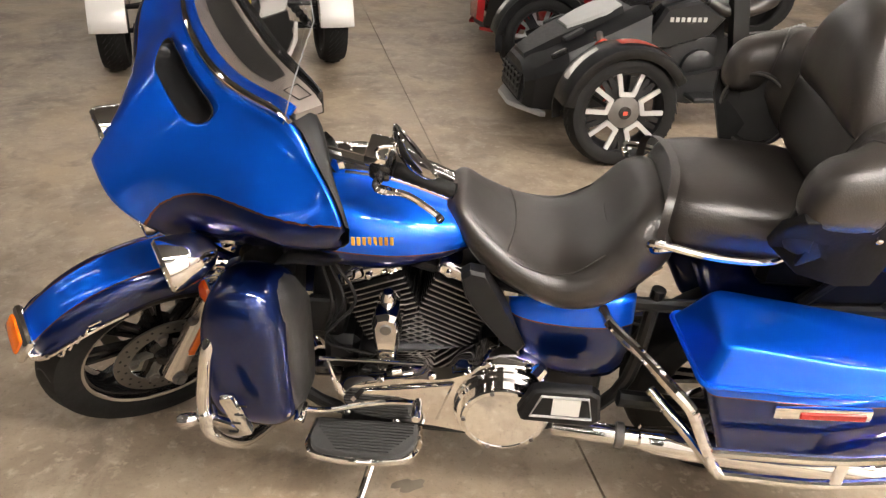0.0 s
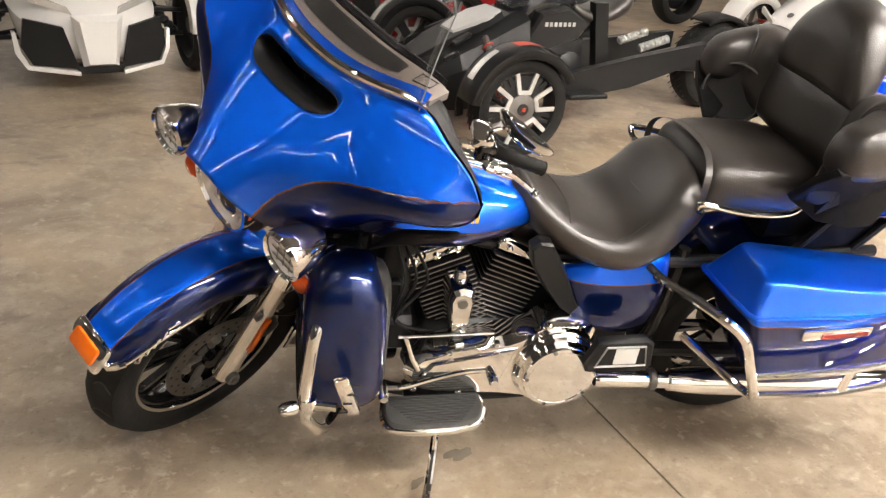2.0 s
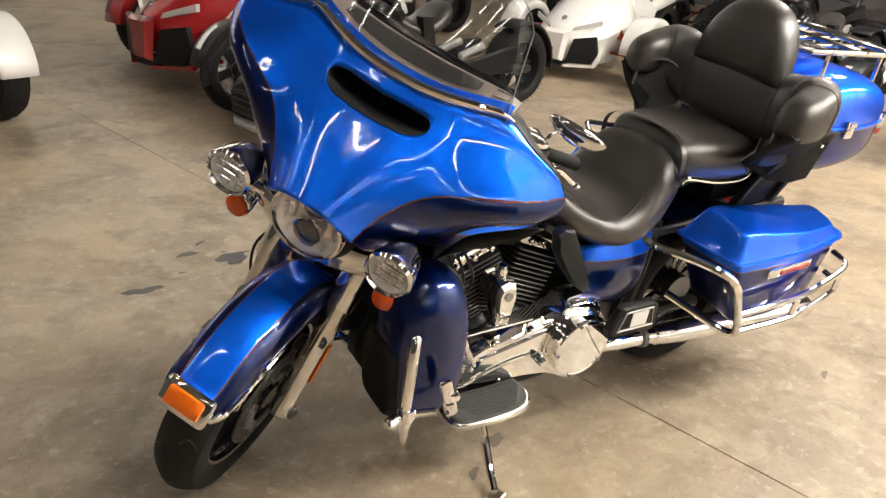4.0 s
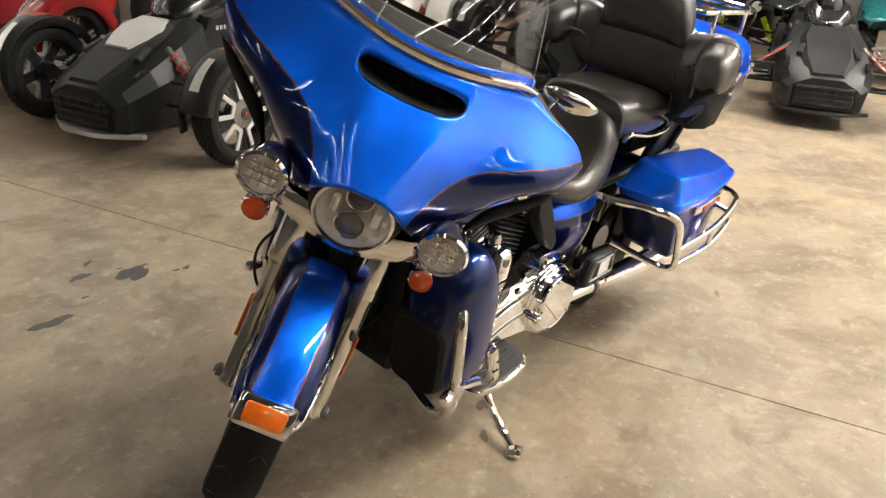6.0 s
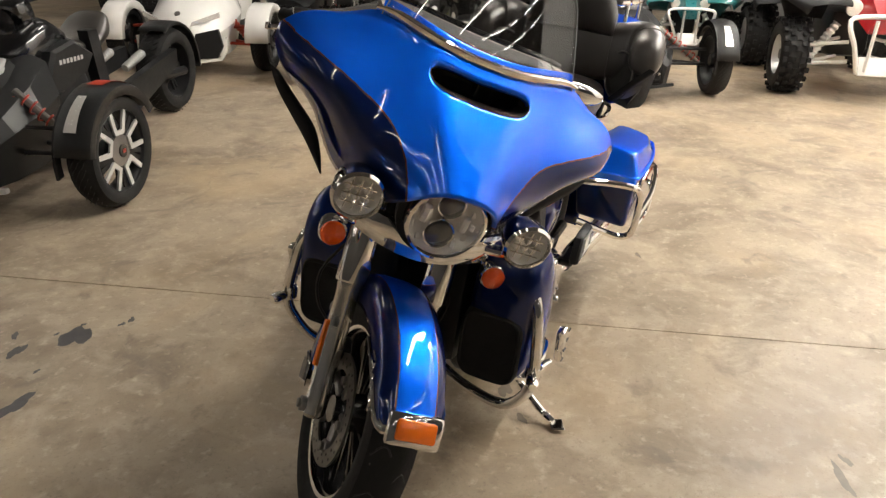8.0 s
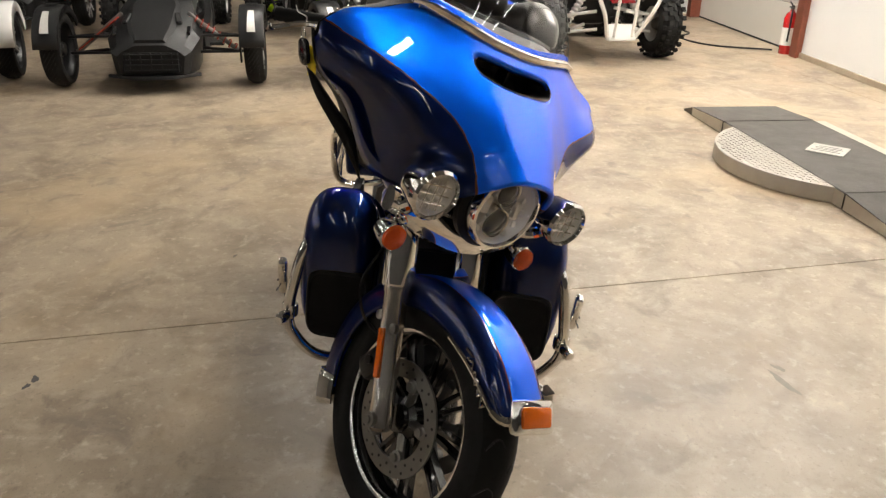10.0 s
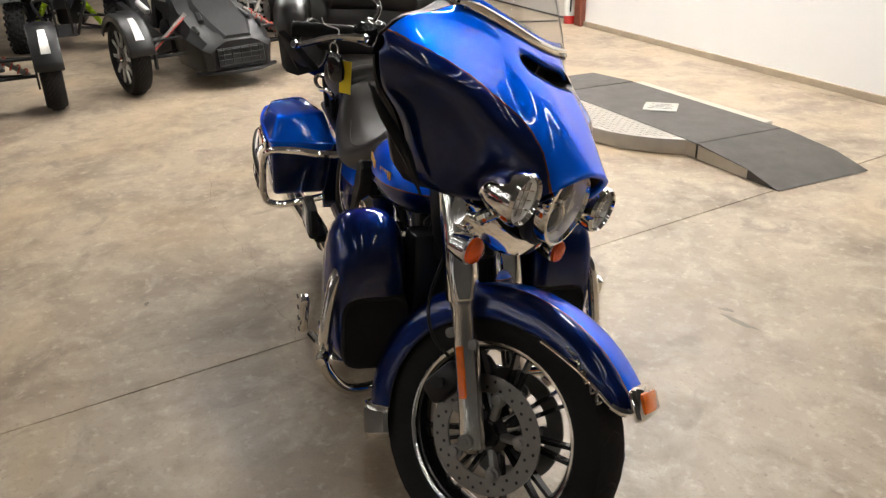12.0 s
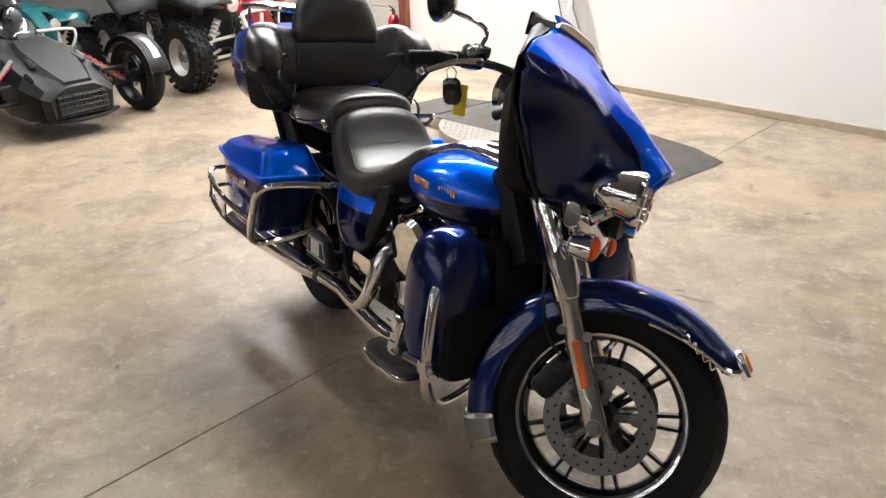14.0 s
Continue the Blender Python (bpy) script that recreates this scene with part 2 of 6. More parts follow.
# ---- the place: slab floor, white wall, door, dark unseen walls, roof with strip lights ----
def floor_material():
    mat = material("worn_concrete", (0.36, 0.29, 0.211), 0.42, vary=0.16, scale=0.7, bump=0.08, bscale=40, rvary=0.12, spec=0.42)
    t = mat.node_tree
    n, l = t.nodes, t.links
    b = n["Principled BSDF"]
    src = b.inputs["Base Color"].links[0].from_socket
    co = n.new("ShaderNodeTexCoord")
    cur = src
    for scale, lo, hi, col, amount, dist in ((1.7, 0.44, 0.66, (0.17, 0.128, 0.090), 0.92, 0.6), (5.5, 0.50, 0.64, (0.48, 0.40, 0.305), 0.48, 0.5), (9.0, 0.53, 0.70, (0.20, 0.155, 0.112), 0.42, 0.3),
                                             (22.0, 0.56, 0.68, (0.56, 0.47, 0.36), 0.46, 0.2), (48.0, 0.57, 0.70, (0.15, 0.115, 0.085), 0.50, 0.1), (0.8, 0.50, 0.68, (0.45, 0.335, 0.205), 0.55, 0.8),
                                             (130.0, 0.58, 0.70, (0.13, 0.10, 0.075), 0.50, 0.0), (3.1, 0.57, 0.67, (0.15, 0.12, 0.095), 0.55, 1.2)):
        nz = n.new("ShaderNodeTexNoise")
        nz.inputs["Scale"].default_value, nz.inputs["Detail"].default_value, nz.inputs["Distortion"].default_value = scale, 8, dist
        nz.inputs["Roughness"].default_value = 0.62
        l.new(co.outputs["Object"], nz.inputs["Vector"])
        mr = n.new("ShaderNodeMapRange")
        mr.inputs["From Min"].default_value, mr.inputs["From Max"].default_value = lo, hi
        mr.inputs["To Max"].default_value = amount
        l.new(nz.outputs["Fac"], mr.inputs["Value"])
        mx = n.new("ShaderNodeMix")
        mx.data_type = "RGBA"
        l.new(mr.outputs["Result"], mx.inputs["Factor"])
        l.new(cur, mx.inputs["A"])
        mx.inputs["B"].default_value = (*col, 1)
        cur = mx.outputs["Result"]
    l.new(cur, b.inputs["Base Color"])
    return mat


concrete = floor_material()
joint_dirt = material("joint_filler", (0.17, 0.132, 0.098), 0.9, vary=0.3, scale=20)
wall_white = material("white_wall_paint", (0.84, 0.84, 0.83), 0.6, vary=0.03, scale=1.5, bump=0.1, bscale=25)
# grey kept dark so the unseen walls send back little light
wall_grey = material("dark_unseen_wall", (0.12, 0.116, 0.112), 0.8, vary=0.2, scale=1.0, bump=0.3, bscale=12)
door_paint = material("ivory_door_paint", (0.62, 0.60, 0.55), 0.5, vary=0.06, scale=2)
rust_post = material("red_oxide_steel", (0.20, 0.055, 0.030), 0.55, vary=0.25, scale=14)
base_trim = material("dusty_wall_base", (0.38, 0.31, 0.23), 0.75, vary=0.2, scale=9)
oil = material("oil_stain", (0.05, 0.047, 0.05), 0.42, vary=0.35, scale=25)
oil_dry = material("dry_oil_stain", (0.16, 0.13, 0.10), 0.5, vary=0.35, scale=25)

# lines between the slabs: one runs along the bay, one just off the wall
def along(y):
    return 0.28 - 0.206 * (y - 2.69)


def off_wall(x):
    return -2.35 + 0.13 * (x - 2.0)


def wall_y(x):
    return -2.50 + 0.027 * x


floor = thing("floor", "stained tan concrete floor with saw-cut joints", "floor", kind="structure",
              g=G().box((2, 6, -0.050), (30, 42, 0.08)), mats=joint_dirt)
X0, X1, Y1, W = -11.0, 15.0, 25.0, 0.0017
corner = (along(-2.437), off_wall(along(-2.437)))
slabs = [
    [(X0, wall_y(X0) - 0.3), (along(-2.75) - W, wall_y(along(-2.75)) - 0.3), (along(Y1) - W, Y1), (X0, Y1)],
    [(X0, -13.4), (0.1, -13.4), (0.1, wall_y(0.1) - 0.3 - W), (X0, wall_y(X0) - 0.3 - W)],
    [(corner[0] + W, corner[1] + W), (X1, off_wall(X1) + W), (X1, Y1), (along(Y1) + W, Y1)],
    [(corner[0] + W, wall_y(corner[0]) - 0.3), (X1, wall_y(X1) - 0.3), (X1, off_wall(X1) - W), (corner[0] + W, corner[1] - W)],
]
for o in slabs:
    part("slab", G().slab(o, -0.04, 0.0, "z", 0.002), concrete, floor)


def blob(c, a, b, turn, seed, z=0.0015):
    r = random.Random(seed)
    n = 22
    ph = [r.uniform(0, 6.28) for _ in range(4)]
    pts = []
    for i in range(n):
        t = 2 * math.pi * i / n
        q = 1 + 0.22 * math.sin(2 * t + ph[0]) + 0.16 * math.sin(3 * t + ph[1]) + 0.10 * math.sin(5 * t + ph[2]) + 0.07 * math.sin(8 * t + ph[3])
        x, y = a * q * math.cos(t), b * q * math.sin(t)
        pts.append((c[0] + x * math.cos(turn) - y * math.sin(turn), c[1] + x * math.sin(turn) + y * math.cos(turn), z))
    return G().add(pts, [tuple(range(n))])


for c, a, b, turn, m in (((-0.345, 3.48), 0.085, 0.05, 0.5, oil), ((-0.519, 3.60), 0.05, 0.022, 0.3, oil), ((-0.794, 3.32), 0.075, 0.03, 0.1, oil),
                         ((-0.20, 3.38), 0.016, 0.011, 0, oil), ((-0.155, 3.37), 0.022, 0.012, 0.7, oil), ((-0.43, 3.70), 0.03, 0.012, 0.8, oil),
                         ((-0.26, 3.52), 0.012, 0.009, 0, oil), ((-0.36, 3.56), 0.012, 0.008, 0, oil), ((-0.60, 3.42), 0.014, 0.008, 0, oil),
                         ((-0.19, 0.71), 0.07, 0.016, 0.35, oil_dry), ((-0.09, 0.69), 0.03, 0.012, 0.5, oil_dry), ((1.33, 1.50), 0.03, 0.012, 0.6, oil_dry),
                         # the first two deepen the dark floor under the engine
                         ((-0.09, 1.80), 0.05, 0.022, 0.4, oil_dry), ((-0.24, 1.70), 0.028, 0.014, 0.9, oil_dry), ((0.06, -0.63), 0.03, 0.012, 1.0, oil_dry), ((0.9, 2.9), 0.016, 0.010, 0, oil_dry)):
    thing("stain", "dark oil stain soaked into the concrete floor", "stain", kind="structure", g=blob(c, a, b, turn, int(c[0] * 977 + c[1] * 131)), mats=m)

crack = [(2.53, 2.50), (2.07, 2.53), (1.60, 2.49), (1.35, 2.445), (1.14, 2.40), (0.95, 2.43), (0.76, 2.42), (0.57, 2.375), (0.45, 2.355), (0.34, 2.37)]
rc = random.Random(8)
mid_ = [(x + rc.uniform(-0.012, 0.012), y + rc.uniform(-0.012, 0.012)) for x, y, z in cr([(x, y, 0) for x, y in crack], 6)]
g = G()
g.grid([[(x, y - w, 0.0012), (x, y + w, 0.0012)] for (x, y), w in zip(mid_, [rc.uniform(0.0002, 0.0012) for _ in mid_])])
thing("crack", "thin wandering crack in the concrete floor", "crack", kind="structure", g=g, mats=joint_dirt)


def wall(name, a, b, h, mat, label, t=0.2, z0=0.0):
    d = Vector((b[0] - a[0], b[1] - a[1], 0))
    ang = math.atan2(d.y, d.x)
    return thing(name, label, "wall", pose((a[0] + b[0]) / 2, (a[1] + b[1]) / 2, 0, 0, 0, math.degrees(ang)), kind="structure",
                 g=G().box((0, -t / 2, z0 + h / 2), (d.length, t, h), 0.004), mats=mat)


HIGH = 5.4
wall("wall_south", (-0.2, wall_y(-0.2)), (6.45, wall_y(6.45)), HIGH, wall_white, "bright white painted warehouse wall")
# unseen, added so the bike's left reflects lamps and no white wall
wall("wall_return", (-0.2, -13.4), (-0.2, wall_y(-0.2) - 0.22), HIGH, wall_grey, "unseen dark grey wall added beside the open bay")
wall("wall_bay", (-11, -13.2), (-0.2, -13.2), HIGH, wall_grey, "unseen dark grey wall added at the end of the bay")
wall("wall_south_far", (10.03, wall_y(10.03)), (15, wall_y(15)), HIGH, wall_white, "white painted warehouse wall past the door")
wall("wall_lintel", (6.45, wall_y(6.45)), (10.03, wall_y(10.03)), HIGH - 3.2, wall_white, "white painted wall above the wide door", z0=3.2)
# unseen walls that close the hall, dark for contrast in reflections
wall("wall_east", (13.5, -3), (13.5, 25.5), HIGH, wall_grey, "unseen dark grey wall added behind the parked vehicles")
wall("wall_north", (15, 24.5), (-11, 24.5), HIGH, wall_grey, "unseen dark grey wall added at the far end")
wall("wall_west", (-10.5, 25.5), (-10.5, -13.5), HIGH, wall_grey, "unseen dark grey wall added behind the camera")
ang = math.degrees(math.atan(0.027))
thing("baseboard", "dusty tan base strip along the white wall", "trim", pose(3.125, wall_y(3.125), 0, 0, 0, ang), kind="structure",
      g=G().box((0, 0.012, 0.03), (6.63, 0.024, 0.06), 0.004), mats=base_trim)
door = thing("door_1", "closed ivory sectional door with rusty red frame", "door", pose(8.24, wall_y(8.24), 0, 0, 0, ang), kind="structure")
for i in range(6):
    part("panel", G().box((0, -0.11, 0.27 + 0.53 * i), (3.44, 0.05, 0.522), 0.008), door_paint, door)
for x in (-1.76, 1.76):
    part("frame", G().box((x, -0.03, 1.6), (0.10, 0.22, 3.2), 0.006).box((x - math.copysign(0.09, x) * 0.0, 0.07, 1.6), (0.16, 0.02, 3.2), 0.003), rust_post, door, "rusty red steel door post")
part("seal", G().box((0, -0.11, 0.012), (3.44, 0.06, 0.024), 0.004), black_plastic, door)

ceiling_mat = material("pale_roof_sheet", (0.15, 0.147, 0.142), 0.7, vary=0.08, scale=1)
thing("ceiling", "grey painted roof deck of the warehouse", "ceiling", kind="structure", g=G().box((2, 6, HIGH + 0.1), (30, 42, 0.2)), mats=ceiling_mat)

tube_light = emitter("fluorescent_tube", (1.0, 0.955, 0.895), 84.0)
thin_tube = emitter("thin_fluorescent_tube", (1.0, 0.955, 0.895), 30.0)
lamp_shell = material("lamp_housing", (0.75, 0.75, 0.73), 0.5, vary=0.03)


def strip_light(m, lit, r, label, glow, long=2.44):
    ob = thing("strip_light", label, "ceiling light", m, "rows of ceiling strip lights")
    part("housing", G().box((0, 0, 0.05), (long, 0.42, 0.05), 0.01), lamp_shell, ob)
    for y in lit:
        part("tube", G().tube([(-long / 2 + 0.03, y, 0.0), (long / 2 - 0.03, y, 0.0)], r, 8), glow, ob, "glowing fluorescent tube")
    for x in (0.03 - long / 2, long / 2 - 0.03):
        for y in lit:
            part("tube_holder", G().box((x, y, 0.012), (0.03, 0.03, 0.04), 0.004), lamp_shell, ob)
        part("hanger", G().tube([(x * 0.8, 0, 0.07), (x * 0.8, 0, 0.69)], 0.005, 6), gunmetal, ob)
    return ob


first = strip_light(pose(1.0, -0.70, 4.72, 0, 0, ang), (-0.135, -0.045, 0.045, 0.135), 0.028, "long white ceiling light with four glowing tubes", tube_light)
second = strip_light(pose(-1.5 + 0.36, -4.5, 4.72, 0, 0, ang), (0.0,), 0.018, "long white ceiling light with one glowing tube", thin_tube)
# lone fixtures added for light: y -1.9 lifts the wall, y 2.9 fills shadows
for y, xs in ((-0.70, (3.6, 6.2, 8.8)), (-1.9, (4.2,)), (2.9, (5.4,))):
    for x in xs:
        copy_thing(first, pose(x, y, 4.72, 0, 0, ang))
for y, xs in ((-4.5, (-4.5, -7.5)), (-7.5, (-1.5, -4.5, -7.5)), (-10.5, (-1.5, -4.5, -7.5)), (0.3, (-3.6, -6.6)), (2.1, (-4.6, -7.6)), (4.0, (-5.4, -8.2)), (3.4, (3.6, 6.6)), (5.8, (2.6, 5.6)), (9.6, (-6, -3, 0, 3, 6)), (12.0, (-7.5, -4.5, -1.5, 1.5, 4.5, 7.5)),
              (14.4, (-6, -3, 0, 3, 6, 9)), (17.0, (-7.5, -4.5, -1.5, 1.5, 4.5, 7.5)), (20.0, (-6, -3, 0, 3, 6, 9))):
    for x in xs:
        copy_thing(second, pose(x - 0.08 * y, y, 4.72, 0, 0, ang))

# ---- the touring motorcycle: x ahead, y to its left, z up, from the ground below the rear axle ----
LEANING = 6.3
bike = thing("motorcycle", "two-tone blue touring motorcycle leaning on its kickstand", "motorcycle", pose(0.816, 1.968, 0.004, 0, 0, 176.76) @ pose(0, 0, 0, -LEANING, 0, 0))
HEAD = Vector((1.796, 0, 0))
TURNED = Matrix.Translation(HEAD) @ Matrix.Rotation(radians(40.5), 4, Vector((-math.sin(radians(26.5)), 0, math.cos(radians(26.5))))) @ Matrix.Translation(-HEAD)
AXLE_F, AXLE_R = (1.646, 0, 0.322), (0.0, 0, 0.32)
ARCH = (1.627, 0, 0.325)


def body(name, g, mats, label="", sharp=35):
    return part(name, g, mats, bike, label, None, sharp)


def raised(name, g, mats, label="", sharp=35):
    """A part of the rear seat and case, which ride higher than the rest."""
    return part(name, g, mats, bike, label, pose(0, 0, 0.07), sharp)


def front(name, g, mats, label="", sharp=35):
    return part(name, g, mats, bike, label, TURNED, sharp)


def sub(name, g, mats, parent, label="", sharp=35):
    return part(name, g, mats, parent, label, None, sharp)


def tyre_shape(c, R, w, rim, n=48):
    prof = [(rim, -w * 0.40), (rim + 0.012, -w * 0.46), (rim + (R - rim) * 0.45, -w * 0.50), (R - (R - rim) * 0.30, -w * 0.46), (R - 0.018, -w * 0.33), (R - 0.005, -w * 0.17), (R, 0)]
    prof += [(r, -h) for r, h in prof[-2::-1]]
    return G().lathe(prof, c, (0, 1, 0), n, caps=False)


def tread(g, c, R, w, count, seed=3):
    """Slanting grooves drawn as thin dark cuts on the crown."""
    for i in range(count):
        a = 2 * math.pi * i / count
        s = 1 if i % 2 else -1
        pts = []
        for u in np.linspace(0.08, 0.40, 6):
            b = a + 0.10 * math.sin(u * 9) + 0.25 * u
            r = float(np.interp(u, (0, 0.17, 0.33, 0.46), (R, R - 0.005, R - 0.018, R - 0.031))) - 0.0012
            pts.append((c[0] + r * math.cos(b), c[1] + s * u * w, c[2] + r * math.sin(b)))
        g.tube(pts, 0.0028, 5)
    return g


def rotor(c, y, R, r0, holes=36):
    g = G()
    n = 72
    rows = []
    for rad, h in ((r0, -0.003), (R, -0.003), (R, 0.003), (r0, 0.003), (r0, -0.003)):
        rows.append([(c[0] + rad * math.cos(t), c[1] + y + h, c[2] + rad * math.sin(t)) for t in np.linspace(0, 2 * math.pi, n, endpoint=False)])
    return g.rings(rows, caps=False)


# front wheel, turned to the left with the fork
wheel = front("front_wheel", G().lathe([(0.036, -0.075), (0.036, -0.06), (0.055, -0.05), (0.05, 0), (0.055, 0.05), (0.036, 0.06), (0.036, 0.075)], AXLE_F, (0, 1, 0), 24), black_gloss)
sub("tyre", tyre_shape(AXLE_F, 0.330, 0.134, 0.230), rubber, wheel)
tagged(sub("tread", tread(G(), AXLE_F, 0.330, 0.134, 34), black_plastic, wheel), kind="stuff")
sub("rim", G().lathe([(0.2315, -0.052), (0.2399, -0.050), (0.2420, -0.044), (0.2149, -0.036), (0.2065, -0.02), (0.2034, 0), (0.2065, 0.02), (0.2149, 0.036), (0.2420, 0.044), (0.2399, 0.050), (0.2315, 0.052), (0.2211, 0), (0.2315, -0.052)], AXLE_F, (0, 1, 0), 64, caps=False), black_gloss, wheel)
for s in (-1, 1):
    sub("rim_edge", G().lathe([(0.2211, s * 0.0500), (0.2295, s * 0.0535), (0.2461, s * 0.0515), (0.2467, s * 0.0495), (0.2211, s * 0.0470), (0.2211, s * 0.0500)], AXLE_F, (0, 1, 0), 64, caps=False), chrome, wheel, "polished rim edge")


def spoke_shape(c, a, r0, r1, w0, w1, y0, y1, thick):
    """A tapering spoke, forked at the rim."""
    g = G()
    for e in (-1, 1):
        rows = []
        for u in np.linspace(0, 1, 5):
            r = r0 + (r1 - r0) * u
            off = e * (w0 + (w1 - w0) * u)
            y = y0 + (y1 - y0) * u
            h = thick * (1 - 0.35 * u)
            ca, sa = math.cos(a), math.sin(a)
            ring = []
            for dt, dy in ((-h * 0.5, -0.011), (h * 0.5, -0.011), (h * 0.65, 0.011), (-h * 0.65, 0.011)):
                q = off + dt
                ring.append((c[0] + r * ca - q * sa, c[1] + y + dy, c[2] + r * sa + q * ca))
            rows.append(ring)
        g.rings(rows)
    return g


for i in range(9):
    a = 2 * math.pi * i / 9 + 0.2
    sub("spoke", spoke_shape(AXLE_F, a, 0.045, 0.212, 0.006, 0.020, 0.0, 0.0, 0.013), black_gloss, wheel)
for s in (-1, 1):
    d = sub("brake_disc", rotor(AXLE_F, s * 0.068, 0.150, 0.106), steel, wheel, "drilled steel brake disc")
    holes = G()
    for i in range(40):
        t = 2 * math.pi * i / 40
        r = 0.137 if i % 2 else 0.120
        holes.lathe([(0.0042, 0), (0.0042, 0.0008)], (AXLE_F[0] + r * math.cos(t), s * 0.0712, AXLE_F[2] + r * math.sin(t)), (0, s, 0), 8)
    tagged(sub("disc_perforation", holes, black_metal, wheel), kind="stuff")
    for i in range(5):
        t = 2 * math.pi * i / 5 + 0.3
        p = (AXLE_F[0] + 0.098 * math.cos(t), s * 0.058, AXLE_F[2] + 0.098 * math.sin(t))
        sub("disc_mount", G().lathe([(0.019, 0), (0.019, 0.014), (0.012, 0.016), (0.012, 0.024), (0.006, 0.025)], p, (0, s, 0), 12)
            .tube([(AXLE_F[0] + 0.04 * math.cos(t), s * 0.05, AXLE_F[2] + 0.04 * math.sin(t)), p], 0.012, 8), gunmetal, wheel)

# front fender
def fender_rows():
    ang_ = np.radians([35, 38.5, 44, 55, 68, 82, 100, 120, 140, 160, 180, 198, 206])
    rt = [0.400, 0.400, 0.396, 0.388, 0.379, 0.372, 0.368, 0.364, 0.362, 0.360, 0.358, 0.356, 0.356]
    rs = [0.382, 0.360, 0.345, 0.322, 0.302, 0.290, 0.282, 0.275, 0.272, 0.270, 0.270, 0.270, 0.275]
    wd = [0.070, 0.080, 0.085, 0.088, 0.089, 0.089, 0.089, 0.088, 0.087, 0.086, 0.084, 0.082, 0.078]
    rows = []
    for a, r1, r2, w in zip(ang_, rt, rs, wd):
        sec = [(-w, r2), (-w, r1 - 0.055 if r1 - 0.055 > r2 else (r1 + r2) / 2), (-w * 0.93, r1 - 0.026), (-w * 0.68, r1 - 0.007), (-w * 0.35, r1), (0, r1 + 0.001)]
        sec += [(-y, r) for y, r in sec[-2::-1]]
        rows.append([(ARCH[0] + r * math.cos(a), y, ARCH[2] + r * math.sin(a)) for y, r in sec])
    rows = np.array(rows)
    rows = np.stack([cr(rows[:, j], 4) for j in range(rows.shape[1])], 1)
    return np.stack([cr(rows[i], 3) for i in range(rows.shape[0])], 0)


FR = fender_rows()
fender = front("front_fender", G().grid(FR), blue_paint, "two-tone blue front fender with pinstripe", sharp=60)
so = fender.modifiers.new("thickness", "SOLIDIFY")
so.thickness, so.offset = 0.005, -1
set_tone(fender, lambda x, y, z: abs(y) - 0.050 - 0.012 * max(0, 1.8 - x))
nr = FR.shape[0]
for j, s in ((0, -1), (FR.shape[1] - 1, 1)):
    edge = FR[: int(nr * 0.40), j] + np.array((0, s * 0.003, 0))
    sub("fender_strip", G().tube(edge, 0.0055, 8), chrome, fender, "chrome strip along the fender edge")
sub("fender_tip", G().tube(np.array([FR[4, 0], FR[1, 0], FR[0, 4], FR[0, 15], FR[0, 26], FR[1, 30], FR[4, 30]]) if FR.shape[1] == 31 else FR[0], 0.011, 8), chrome, fender, "chrome fender tip trim")
sub("fender_lamp", G().box((1.9615, 0, 0.5710), (0.024, 0.100, 0.050), 0.009, (0, -35, 0), seg=2), amber, fender, "amber fender tip lamp")
sub("fender_lamp_bezel", G().box((1.9540, 0, 0.5665), (0.026, 0.135, 0.080), 0.012, (0, -35, 0), seg=2), chrome, fender)
def trim_rows(off, a0, a1, r0):
    rows = []
    for a in np.radians(np.linspace(a0, a1, 5)):
        rows.append([(ARCH[0] + r * math.cos(a), y, ARCH[2] + r * math.sin(a)) for y, r in ((-0.084 - off, r0), (-0.084 - off, 0.335), (-0.075, 0.352 + off), (-0.03, 0.360 + off), (0.03, 0.360 + off), (0.075, 0.352 + off), (0.084 + off, 0.335), (0.084 + off, r0))])
    return rows


flap = sub("fender_rear_trim", G().grid(trim_rows(0.003, 196, 213, 0.268)), chrome, fender, "chrome rear fender trim")
so = flap.modifiers.new("thickness", "SOLIDIFY")
so.thickness = 0.006
sub("trim_insert", G().grid(trim_rows(0.0045, 199, 210, 0.282)), gunmetal, fender)
for s in (-1, 1):
    pts = [(1.80 + 0.09 * u, s * 0.092, 0.605 - 0.062 * u + 0.008 * math.sin(u * 26)) for u in np.linspace(0, 1, 26)]
    g = G().tube(pts, 0.0035, 6).tube([(1.770, s * 0.092, 0.622), (1.80, s * 0.092, 0.618), (1.785, s * 0.092, 0.607), (1.80, s * 0.092, 0.605)], 0.0035, 6)
    sub("fender_badge", g, chrome, fender, "chrome script badge")

